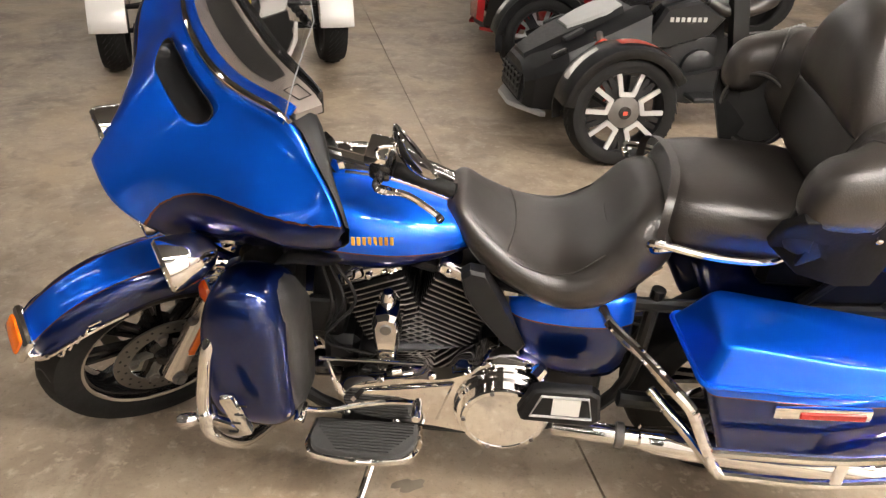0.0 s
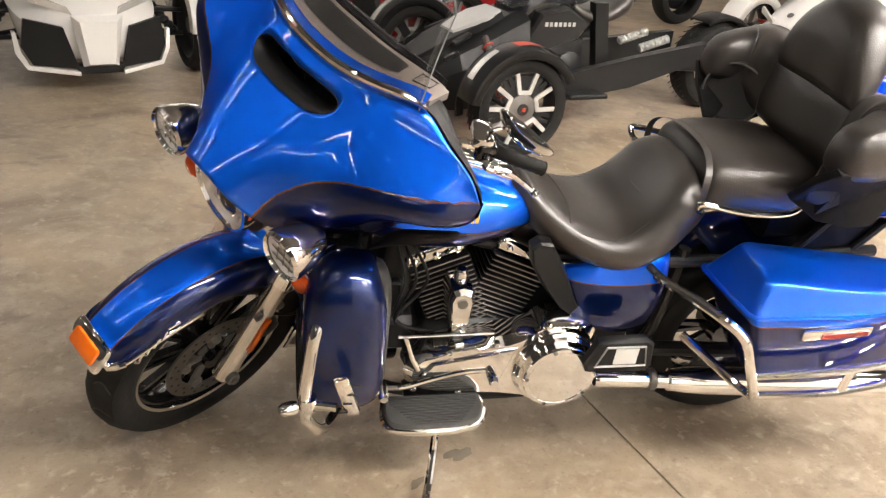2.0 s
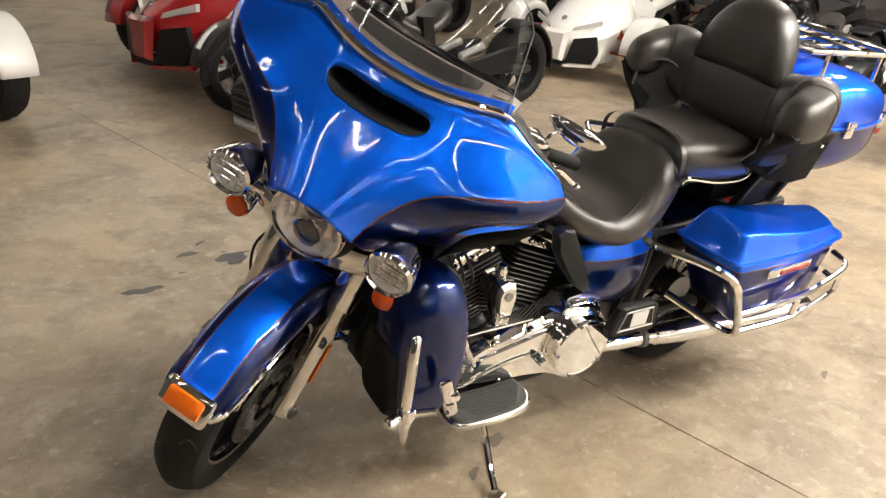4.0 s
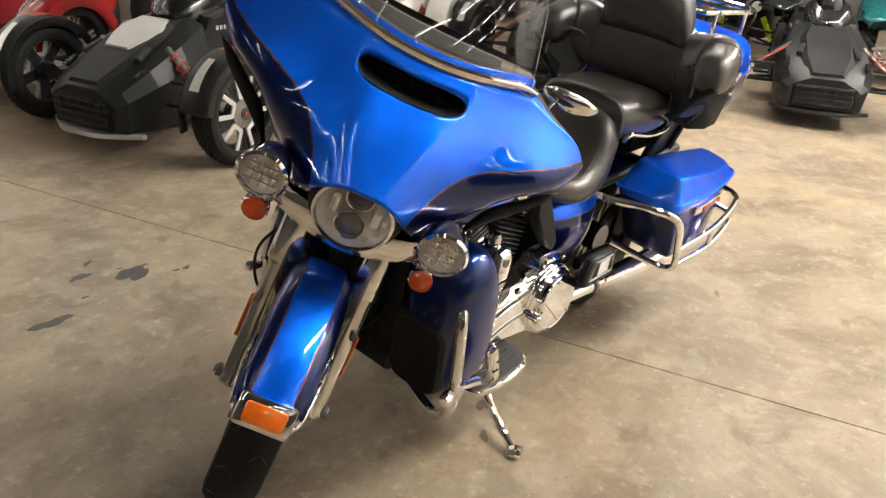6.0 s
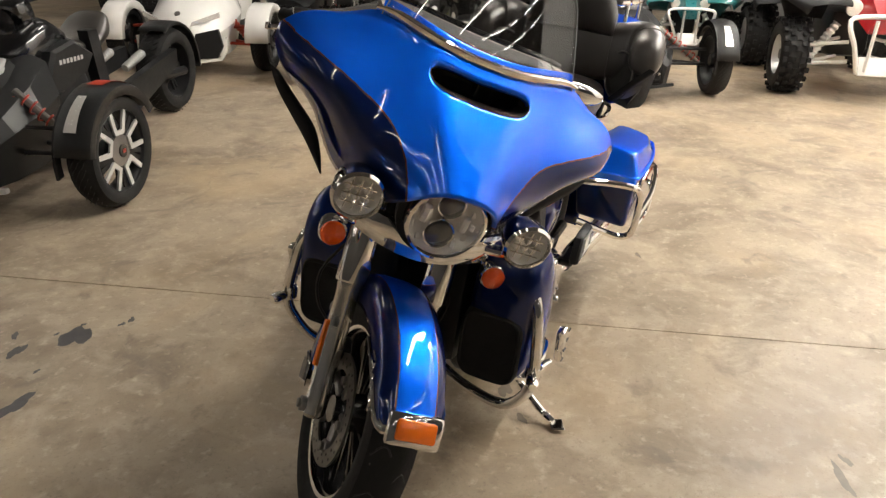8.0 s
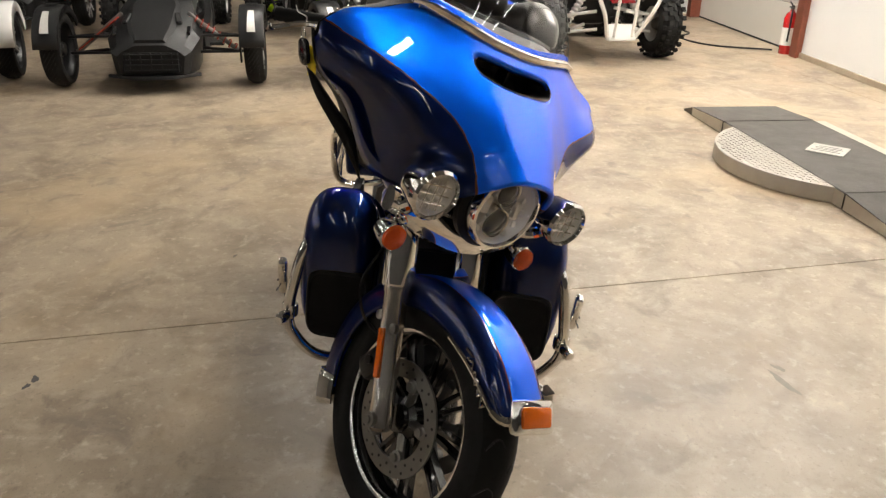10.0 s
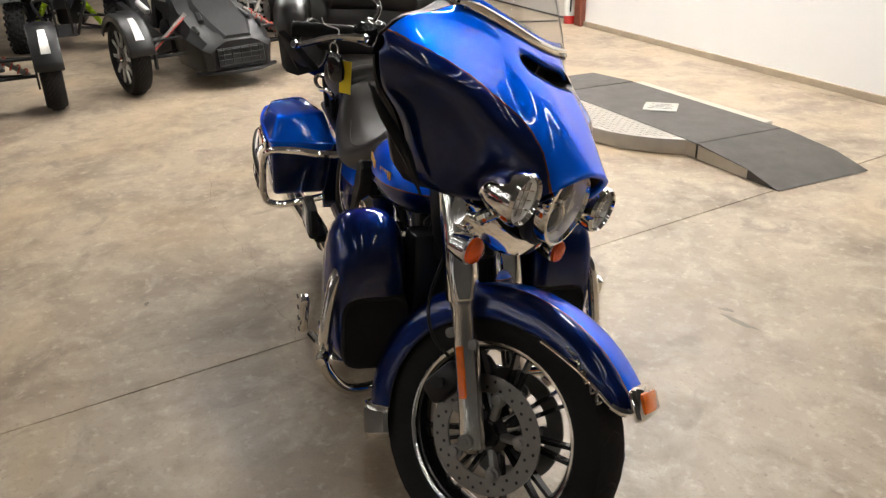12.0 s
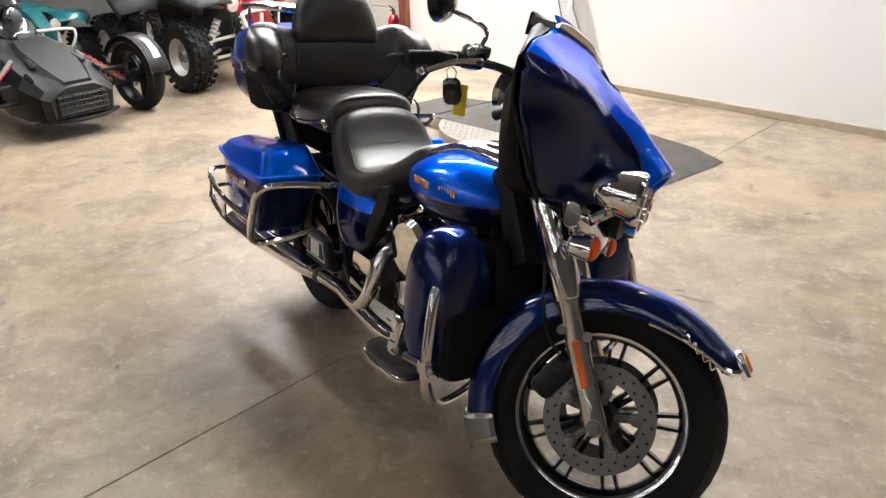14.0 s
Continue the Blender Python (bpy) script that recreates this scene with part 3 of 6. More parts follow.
# fork
FD = np.array((-math.sin(radians(27.0)), 0, math.cos(radians(27.0))))
for s in (-1, 1):
    o = np.array((1.642, s * 0.118, 0.318))
    leg = front("fork_leg", G().lathe([(0.022, -0.03), (0.031, -0.02), (0.032, 0.02), (0.030, 0.05), (0.0315, 0.32), (0.034, 0.325), (0.034, 0.35)], o, FD, 24), polished, "polished aluminium fork leg")
    sub("fork_cover", G().lathe([(0.040, 0.335), (0.0425, 0.34), (0.0425, 0.60), (0.038, 0.62)], o, FD, 24), chrome, leg, "chrome fork cover")
    sub("axle_nut", G().lathe([(0.02, 0), (0.02, 0.012), (0.012, 0.014), (0.012, 0.02)], o + np.array((0, s * 0.028, 0.0)), (0, s, 0), 12), gunmetal, leg)
    sub("fork_reflector", G().box(o + FD * 0.165 + np.array((0.0, s * 0.034, 0)), (0.020, 0.006, 0.125), 0.003, (0, -27, 0)), amber, leg, "long amber reflector")
    for d in (-1, 1):
        sub("fender_bolt", G().lathe([(0.013, 0), (0.013, 0.012), (0.008, 0.014)], o + FD * 0.245 + np.array((d * 0.034, s * 0.012, 0)), (0, s, 0), 10), gunmetal, leg)
    sub("caliper", G().box((1.50, s * 0.075, 0.395), (0.07, 0.06, 0.12), 0.02, (0, 30, 0), seg=2).lathe([(0.012, 0), (0.012, 0.006)], (1.50, s * 0.108, 0.40), (0, s, 0), 12), black_metal, leg, "black brake caliper")
    sub("brake_line", G().tube(cr([(1.50, s * 0.11, 0.47), (1.47, s * 0.17, 0.52), (1.44, s * 0.19, 0.60), (1.41, s * 0.14, 0.70), (1.38, s * 0.10, 0.76)], 6), 0.0045, 6), black_plastic, leg)

# lamps
def lamp_shell_shape(c, r, d=(1, 0, -0.05), depth=0.11):
    return G().lathe([(r * 0.30, -depth), (r * 0.62, -depth * 0.86), (r * 0.90, -depth * 0.55), (r * 1.0, -depth * 0.25), (r * 1.06, -0.010), (r * 1.06, 0.004), (r * 0.96, 0.012), (r * 0.90, 0.004)], c, d, 32, caps=False)


for s in (-1, 1):
    c = (1.602, s * 0.230, 0.914)
    spot = front("spot_lamp", lamp_shell_shape(c, 0.060), chrome, "round chrome spot lamp")
    sub("reflector", G().lathe([(0.054, 0.0), (0.045, -0.02), (0.02, -0.035), (0.001, -0.036)], c, (1, 0, -0.05), 24, caps=False), reflector, spot)
    bars = G()
    for dz in (-0.022, 0.0, 0.022):
        bars.box((c[0] - 0.002, c[1], c[2] + dz), (0.006, 0.080, 0.003), 0.001)
    for dy in (-0.022, 0, 0.022):
        bars.box((c[0] - 0.006, c[1] + dy, c[2]), (0.006, 0.003, 0.08), 0.001)
    for k, (dy, dz) in enumerate(((-0.024, 0.012), (0, 0.012), (0.024, 0.012), (-0.024, -0.012), (0, -0.012), (0.024, -0.012))):
        sub("led_cell", G().lathe([(0.0105, -0.006), (0.010, 0.0), (0.006, 0.005), (0.0005, 0.006)], (c[0] - 0.010, c[1] + dy, c[2] + dz), (1, 0, -0.05), 10), reflector, spot)
    sub("led_grid", bars, chrome, spot)
    sub("lens", G().lathe([(0.0545, 0.002), (0.050, 0.008), (0.03, 0.014), (0.001, 0.016)], c, (1, 0, -0.05), 24, caps=False), lens_glass, spot)
    sub("bracket", G().tube(cr([(1.55, s * 0.230, 0.868), (1.515, s * 0.222, 0.840), (1.495, s * 0.16, 0.826)], 5), 0.016, 10), chrome, spot)
    t = (1.520, s * 0.228, 0.765)
    sig = front("turn_signal", G().lathe([(0.010, -0.055), (0.026, -0.045), (0.034, -0.015), (0.036, 0.004), (0.033, 0.008)], t, (1, 0, 0), 24).tube([(1.478, s * 0.228, 0.769), (1.485, s * 0.17, 0.80)], 0.011, 8), chrome, "round chrome turn signal")
    sub("lens", G().lathe([(0.033, 0.004), (0.031, 0.016), (0.020, 0.026), (0.001, 0.030)], t, (1, 0, 0), 20), signal_lens, sig, "deep amber lens")
bar_pts = cr([(1.455, 0.235, 0.835), (1.490, 0.17, 0.818), (1.508, 0.08, 0.800), (1.513, 0, 0.794), (1.508, -0.08, 0.800), (1.490, -0.17, 0.818), (1.455, -0.235, 0.835)], 6)
rows = []
for p in bar_pts:
    h = 0.030 + 0.016 * (1 - (p[1] / 0.24) ** 2)
    rows.append([p + np.array((dx, 0, dz * h)) for dx, dz in ((0.004, 1.0), (0.016, 0.85), (0.026, 0.3), (0.028, -0.3), (0.020, -0.85), (0.006, -1.0), (-0.012, -0.9), (-0.014, 0.9))])
front("lamp_bar", G().rings(rows), chrome, "curved chrome lamp bar")
front("fork_bridge", G().box((1.40, 0, 0.80), (0.06, 0.30, 0.07), 0.015, (0, -27, 0), seg=2).box((1.36, 0, 0.88), (0.10, 0.26, 0.10), 0.02, (0, -27, 0)), black_gloss)
HL = (1.600, 0, 0.911)
head = front("headlight", G().lathe([(0.06, -0.14), (0.092, -0.09), (0.100, -0.03), (0.103, 0.0), (0.100, 0.012), (0.093, 0.014), (0.090, 0.004)], HL, (1, 0, -0.06), 40, caps=False), chrome, "large round headlight in a chrome ring")
sub("reflector", G().lathe([(0.091, 0.004), (0.085, -0.012), (0.05, -0.04), (0.001, -0.045)], HL, (1, 0, -0.06), 32, caps=False), reflector, head)
for dz, r in ((0.043, 0.032), (-0.038, 0.036)):
    ring = sub("projector", G().lathe([(r * 1.16, -0.035), (r * 1.16, -0.002), (r * 1.10, 0.003), (r * 0.99, 0.001), (r * 0.95, -0.008)], (HL[0] - 0.012, 0, HL[2] + dz), (1, 0, -0.06), 24, caps=False), chrome, head)
    part("projector_lens", G().lathe([(r, -0.006), (r * 0.9, 0.003), (r * 0.6, 0.009), (r * 0.3, 0.012), (0.001, 0.013)], (HL[0] - 0.012, 0, HL[2] + dz), (1, 0, -0.06), 20, caps=False), lamp_dome, head)
for k in range(14):
    a = math.tau * k / 14
    rr, ww = 0.076, 0.013
    if abs(math.sin(a)) < 0.9:
        sub("reflector_facet", G().box((HL[0] - 0.016 - 0.004 * (k % 3), rr * math.cos(a), HL[2] + rr * math.sin(a)), (0.008, ww, 0.017), 0.002, (0, 25 * math.sin(a), -25 * math.cos(a) + (k % 3) * 14)), reflector, head)
# a black ring in place of the shadowed gap round the lamp
sub("headlight_gap_shade", G().lathe([(0.103, -0.02), (0.118, -0.03), (0.118, -0.05), (0.10, -0.06)], HL, (1, 0, -0.06), 40, caps=False), black_plastic, head)
for s in (-1, 1):
    sub("led_panel", G().box((HL[0] - 0.016, s * 0.052, HL[2] + 0.004), (0.02, 0.022, 0.046), 0.005, (0, 0, s * 22)), reflector, head)
sub("lens", G().lathe([(0.0915, 0.004), (0.085, 0.014), (0.05, 0.028), (0.001, 0.034)], HL, (1, 0, -0.06), 32, caps=False), lens_glass, head)

# batwing fairing
FY = [0, 0.05, 0.095, 0.125, 0.15, 0.18, 0.22, 0.26, 0.295, 0.325, 0.37, 0.42, 0.46, 0.487]
ZT = [1.250, 1.251, 1.254, 1.257, 1.260, 1.263, 1.267, 1.270, 1.262, 1.243, 1.222, 1.208, 1.186, 1.150]
XT = [1.392, 1.391, 1.386, 1.380, 1.373, 1.362, 1.344, 1.325, 1.312, 1.312, 1.312, 1.311, 1.310, 1.309]
ZB = [1.010, 1.007, 0.985, 0.930, 0.890, 0.866, 0.850, 0.866, 0.915, 0.958, 1.003, 1.030, 1.055, 1.110]
XB = [1.662, 1.661, 1.650, 1.606, 1.562, 1.470, 1.390, 1.345, 1.326, 1.320, 1.315, 1.312, 1.310, 1.309]
BU = [0.016, 0.020, 0.040, 0.066, 0.093, 0.128, 0.153, 0.162, 0.159, 0.149, 0.129, 0.098, 0.056, 0.008]
def fine(col, ys, soft=0.020):
    """One edge of the shell as a curve over the half width, evened out so that its bend changes slowly."""
    c = cr(np.stack([FY, col], 1), 8)
    d = np.linspace(-0.06, 0.487 + 0.06, 304)
    v = np.interp(np.abs(d), c[:, 0], c[:, 1])
    past = d > 0.487
    v[past] = c[-1, 1] + (d[past] - 0.487) * (c[-1, 1] - c[-5, 1]) / (c[-1, 0] - c[-5, 0])
    w = np.exp(-((d[:, None] - d[None]) / soft) ** 2 / 2)
    return np.interp(ys, d, (w @ v) / w.sum(1))


ys = np.concatenate([np.linspace(0, 0.09, 7), [0.104, 0.117, 0.126, 0.132, 0.136, 0.1375, 0.138], [0.143, 0.149, 0.156], np.linspace(0.166, 0.472, 24), [0.480, 0.487]])
zt_, xt_, zb_, xb_, bu_ = (fine(c, ys) for c in (ZT, XT, ZB, XB, BU))
half = []
for y, zt, xt, zb, xb, bu in zip(ys, zt_, xt_, zb_, xb_, bu_):
    k = min(1.0, y / 0.138)
    zc, hh = 1.195 + 0.006 * k, max(0.005, 0.0215 * max(0.0, 1 - k ** 6) ** 0.5)
    v0, v1 = zc + hh, zc - hh
    u0, u1 = (zt - v0) / (zt - zb), (zt - v1) / (zt - zb)
    u0, u1 = min(max(u0, 0.06), 0.5), min(max(u1, 0.14), 0.75)
    us = np.concatenate([np.linspace(0, u0, 4), np.linspace(u0, u1, 4)[1:], np.linspace(u1, 1, 26)[1:]])
    half.append([(xt + (xb - xt) * u ** 1.2 + bu * math.sin(math.pi * u ** (1.0 + 0.25 * min(1.0, y / 0.2))), y, zt + (zb - zt) * u) for u in us])
half = np.array(half)
full = np.concatenate([half[:0:-1] * np.array((1, -1, 1)), half], 0)
g = G().grid(full)
ncol, i0, i1 = full.shape[1] - 1, len(half) - 1 - 13, len(half) - 1 + 13
keep = [not (i0 <= i // ncol < i1 and 3 <= i % ncol < 6) for i in range(len(g.f))]
g.f, g.k = [q for q, a in zip(g.f, keep) if a], [0] * sum(keep)
fairing = front("fairing", g, blue_paint, "blue batwing fairing with darker wings", sharp=70)
so = fairing.modifiers.new("thickness", "SOLIDIFY")
so.thickness, so.offset = 0.012, -1


STRIPE = cr([(0.112, 0.84), (0.115, 0.90), (0.121, 0.94), (0.130, 0.973), (0.145, 1.009), (0.165, 1.042), (0.19, 1.068), (0.22, 1.087), (0.26, 1.103), (0.31, 1.120), (0.37, 1.136), (0.43, 1.149), (0.49, 1.160)], 6)


def fairing_tone(x, y, z):
    """How far a place lies past the paint line, which sweeps from the headlight out along the wing."""
    d = STRIPE - np.array((abs(y), z))
    k = int(np.argmin((d ** 2).sum(1)))
    below = z < float(np.interp(abs(y), STRIPE[:, 0], STRIPE[:, 1])) if abs(y) > 0.112 else False
    return math.hypot(*d[k]) * (1 if below else -1) * 0.8


set_tone(fairing, fairing_tone)
loop = np.concatenate([full[i0:i1 + 1, 3], full[i1, 4:6], full[i0:i1 + 1, 6][::-1], full[i0, 4:6][::-1]], 0)
mid = loop.mean(0)
rows = [loop + np.array((0.003, 0, 0.0)), loop * 0.985 + mid * 0.015 + np.array((0.002, 0, 0)), loop * 0.97 + mid * 0.03 + np.array((-0.025, 0, -0.004)), loop * 0.95 + mid * 0.05 + np.array((-0.06, 0, -0.008))]
sub("air_vent", G().rings(rows, caps=False), black_plastic, fairing, "black slotted air vent")
sub("vent_back", G().box((1.345, 0, 1.195), (0.01, 0.29, 0.07)).box((1.385, 0, 1.196), (0.04, 0.006, 0.046)), black_metal, fairing)
g = G()
top = full[:, 0]
band = []
edge_at = [k for k in range(len(top)) if abs(top[k][1]) <= 0.296]
for k in edge_at:
    d = top[k] - full[k, 1]
    d = d / np.linalg.norm(d)
    n_ = np.cross(top[k + 1] - top[k - 1], d)
    n_ = n_ / np.linalg.norm(n_) * (1 if n_[0] > 0 else -1)
    w = 0.4 + 0.6 * min(1.0, (k - edge_at[0] + 1) / 5, (edge_at[-1] + 1 - k) / 5)
    band.append([top[k] + d * a * w + n_ * b for a, b in ((-0.005, 0.001), (-0.001, 0.008), (0.007, 0.0120), (0.013, 0.0110), (0.017, 0.007), (0.0175, 0.001), (0.007, -0.004))])
g.rings(band)
sub("windscreen_trim", g, chrome, fairing, "chrome trim strip along the windscreen")
# blue strip modelled in place of the fairing mirrored in the glass
rim_rows = []
for k in edge_at[1:-1]:
    d = top[k] - full[k, 1]
    d = d / np.linalg.norm(d)
    rim_rows.append([top[k] + d * a + np.array((b, 0, 0)) for a, b in ((0.010, -0.004), (0.014, 0.002), (0.030, 0.003), (0.034, 0.0), (0.032, -0.005))])
sub("mirrored_blue_lip", G().rings(rim_rows), bright_paint, fairing)
scr = []
for p in top[edge_at[1]:edge_at[-1]:2]:
    y = p[1]
    h = 0.26 * (1 - (abs(y) / 0.31) ** 4 * 0.55)
    scr.append([(p[0] + 0.006 - 0.42 * h * u - 0.10 * u * u * h, y * (1 - 0.17 * u), p[2] + h * u) for u in np.linspace(-0.03, 1, 8)])
screen = sub("windscreen", G().grid(scr), screen_glass, fairing, "clear smoked windscreen", sharp=80)
so = screen.modifiers.new("thickness", "SOLIDIFY")
so.thickness = 0.004
# inner fairing behind the shell
inner = []
for col in full[1:-1:2]:
    a, b = col[0], col[-1]
    y = a[1]
    k = max(0, 1 - (abs(y) / 0.49) ** 2) ** 2
    inner.append([a + np.array((-0.012, 0, -0.004)), a + np.array((-0.02 - 0.09 * k, 0, -0.012 + 0.012 * k)), (a + b) / 2 + np.array((-0.02 - 0.15 * k, 0, 0.05 * k)),
                  (a + b) / 2 + np.array((-0.02 - 0.17 * k, 0, -0.05 * k)), b + np.array((-0.02 - 0.12 * k, 0, 0.005)), b + np.array((-0.014, 0, 0.004))])
inner = np.array(inner)
inner = np.stack([cr(inner[i], 3) for i in range(inner.shape[0])], 0)
sub("inner_fairing", G().grid(inner), black_plastic, fairing, "black inner fairing and dashboard", sharp=60)
for y in (-0.24, -0.08, 0.08, 0.24):
    sub("gauge", G().lathe([(0.045, 0), (0.05, 0.012), (0.044, 0.016), (0.04, 0.010)], (1.215, y, 1.10), (-1, 0, 0.15), 20), chrome, fairing)
for s in (-1, 1):
    blade = []
    outer = cr([(1.300, 0.476, 1.045), (1.318, 0.440, 0.995), (1.338, 0.385, 0.945), (1.355, 0.335, 0.900), (1.375, 0.277, 0.838)], 4)
    inner_ = cr([(1.300, 0.450, 1.035), (1.318, 0.390, 0.990), (1.338, 0.325, 0.940), (1.358, 0.292, 0.888), (1.375, 0.274, 0.842)], 4)
    for a, b in zip(outer, inner_):
        blade.append([(p[0], s * p[1], p[2]) for p in (a, a * 0.5 + b * 0.5 + np.array((0.006, 0, 0)), b)])
    bl = sub("wind_deflector", G().grid(blade), black_plastic, fairing, "thin black wind deflector blade", sharp=60)
    so = bl.modifiers.new("thickness", "SOLIDIFY")
    so.thickness = 0.006
# dash shelf behind the windscreen, with its long pocket and square switch
def shelf(y, u, up=0.0):
    tx, tz = float(np.interp(y, top[:, 1], top[:, 0])), float(np.interp(y, top[:, 1], top[:, 2]))
    w = 0.098 * (1 - (y / 0.42) ** 2)
    return np.array((tx - 0.018 - w * u, y, tz + 0.012 + 0.030 * u * (1 - (y / 0.30) ** 2) + up))


rows = [[shelf(y, 0, -0.02), shelf(y, 0.0), shelf(y, 0.5), shelf(y, 1.0), shelf(y, 1.02, -0.02)] for y in np.linspace(-0.275, 0.275, 24)]
sub("dash_shelf", G().rings(rows), shelf_grey, fairing, "smooth grey dash shelf")
# lies flat just above the shelf; its dark tone stands for depth
rows = []
for v in np.linspace(-1, 1, 26):
    hw = 0.27 * (1 - abs(v) ** 8) ** 0.5
    rows.append([shelf(0.205 * v - 0.01, 0.62 + k * hw, 0.003) for k in (-1, -0.4, 0.4, 1)])
sub("dash_pocket", G().grid(rows[1:-1]), dash_grey, fairing, "dark pocket drawn flat on the shelf")
sub("dash_switch", G().tube([shelf(y, u, 0.003) for y, u in ((0.212, 0.42), (0.250, 0.46), (0.250, 0.86), (0.212, 0.82))], 0.0014, 6, closed=True), black_plastic, fairing)
rows = [[shelf(y, 1.04, -0.05), shelf(y, 1.04, 0.003), shelf(y, 1.12, 0.009), shelf(y, 1.22, 0.004), shelf(y, 1.24, -0.05)] for y in np.linspace(-0.255, 0.255, 26)]
sub("dash_lip", G().rings(rows), black_gloss, fairing, "black rolled dash lip")
rim = [c[0] for c in scr[:1]] + list(scr[0][1:]) + [c[-1] for c in scr[1:-1]] + list(scr[-1][::-1])
sub("screen_rim", G().tube(rim, 0.0014, 6), screen_edge, fairing, "pale polished edge")

# handlebar, grips, mirrors
barline = [(1.30, 0.06, 1.02), (1.29, 0.12, 1.09), (1.25, 0.24, 1.135), (1.18, 0.32, 1.14), (1.11, 0.377, 1.127)]
handlebar = front("handlebar", G().tube(cr([(x, -y, z) for x, y, z in barline[::-1]] + barline, 5), 0.0125, 10), chrome, "chrome handlebar")
for s in (-1, 1):
    a, b = np.array((1.125, s * 0.365, 1.132)), np.array((1.015, s * 0.455, 1.095))
    prof = []
    for i, u in enumerate(np.linspace(0, 1, 15)):
        prof.append((0.0185 if i % 2 else 0.0165, 0.135 * u))
    sub("grip", G().lathe([(0.022, -0.004)] + prof + [(0.019, 0.138), (0.010, 0.142)], a, b - a, 14), rubber, handlebar, "black ribbed rubber grip")
    sub("switch_housing", G().box(a + (a - b) * 0.18, (0.05, 0.06, 0.05), 0.012, (0, 0, -s * 42), seg=2), black_gloss, handlebar)
    sub("lever", G().tube(cr([a + np.array((0.03, 0, 0.0)), a + np.array((0.055, s * 0.03, -0.004)), (a + b) / 2 + np.array((0.055, s * 0.015, -0.004)), b + np.array((0.065, s * 0.012, -0.022)), b + np.array((0.060, s * 0.035, -0.028))], 5), [0.010] * 8 + [0.0075] * 8 + [0.0075, 0.009, 0.010, 0.010, 0.008], 8), chrome, handlebar, "chrome lever")
    sub("reservoir", G().box(a + np.array((0.02, -s * 0.035, 0.03)), (0.05, 0.075, 0.03), 0.008, (0, 0, -s * 42), seg=2), chrome, handlebar)
    mp = a + np.array((0.03, -s * 0.01, 0.02))
    me_ = np.array((1.10, s * 0.385, 1.205)) if s > 0 else np.array((1.055, s * 0.395, 1.24))
    sub("mirror_stem", G().tube(cr([mp, mp + np.array((0.01, s * 0.01, 0.06)), me_], 5), 0.0055, 8), chrome, handlebar)
    ln, ht = (0.082, 0.036) if s > 0 else (0.086, 0.055)
    lay = math.radians(38 if s > 0 else 5)
    rows = []
    for u, k in ((0.0, 0.25), (0.012, 0.75), (0.026, 0.97), (0.034, 1.0), (0.037, 0.96), (0.034, 0.90)):
        ring = []
        for t in np.linspace(0, 2 * math.pi, 28, endpoint=False):
            h = ht * k * math.sin(t)
            ring.append((me_[0] + 0.02 + (0.018 - u) * math.cos(lay) + h * math.sin(lay), me_[1] + s * 0.03 + ln * k * math.cos(t) * (1 + 0.12 * math.sin(t)), me_[2] + 0.008 + h * math.cos(lay) - (0.018 - u) * math.sin(lay)))
        rows.append(ring)
    sub("mirror", G().rings(rows), black_gloss if s < 0 else chrome, handlebar, "rounded teardrop mirror")

# tank and console
def loft_x(stations, n=28, p=2.4, per=4):
    """Smooth hull along x: rows of x, half width, bottom, top."""
    st = cr(stations, per)
    return [superring((x, 0, (b + t) / 2), max(w, 0.004), max((t - b) / 2, 0.004), n, p) for x, w, b, t in st]


TANK = [(1.275, 0.05, 0.79, 0.84), (1.235, 0.125, 0.745, 0.89), (1.15, 0.185, 0.712, 0.925), (1.04, 0.205, 0.70, 0.930), (0.93, 0.192, 0.705, 0.912),
        (0.83, 0.150, 0.725, 0.880), (0.75, 0.095, 0.75, 0.845), (0.69, 0.045, 0.775, 0.815)]
tank = body("fuel_tank", G().rings(loft_x(TANK)), blue_paint, "two-tone blue teardrop fuel tank", sharp=70)
set_tone(tank, lambda x, y, z: (0.800 + 0.05 * max(0, x - 1.0) - 0.10 * max(0, 1.0 - x) - z) * 0.9)
for s in (-1, 1):
    for x0, n in ((1.145, 6), (1.03, 8)):
        g = G()
        for i in range(n):
            x = x0 - i * 0.0125
            w = float(np.interp(x, [q[0] for q in TANK[::-1]], [q[1] for q in TANK[::-1]]))
            g.box((x, s * (w - 0.0005), 0.836), (0.0085, 0.004, 0.022), 0.001)
        sub("tank_lettering", g, gold, tank, "gold tank lettering, drawn as bars")
CON = [(1.20, 0.03, 0.90, 0.925), (1.14, 0.064, 0.91, 0.954), (1.04, 0.072, 0.915, 0.960), (0.95, 0.070, 0.90, 0.946), (0.86, 0.066, 0.87, 0.914), (0.79, 0.062, 0.84, 0.885), (0.77, 0.05, 0.84, 0.87)]
console = body("tank_console", G().rings(loft_x(CON, 20, 3.0)), chrome, "long chrome tank console", sharp=60)
sub("fuel_cap", G().lathe([(0.040, -0.02), (0.040, 0.004), (0.034, 0.010), (0.0, 0.012)], (1.10, 0, 0.955), (0, 0, 1), 24), chrome, console)
for s in (-1, 1):
    sub("console_trim", G().tube(cr([(x, s * (w * 0.93), t - 0.012) for x, w, b, t in CON[1:]], 4), 0.005, 8), chrome, console)

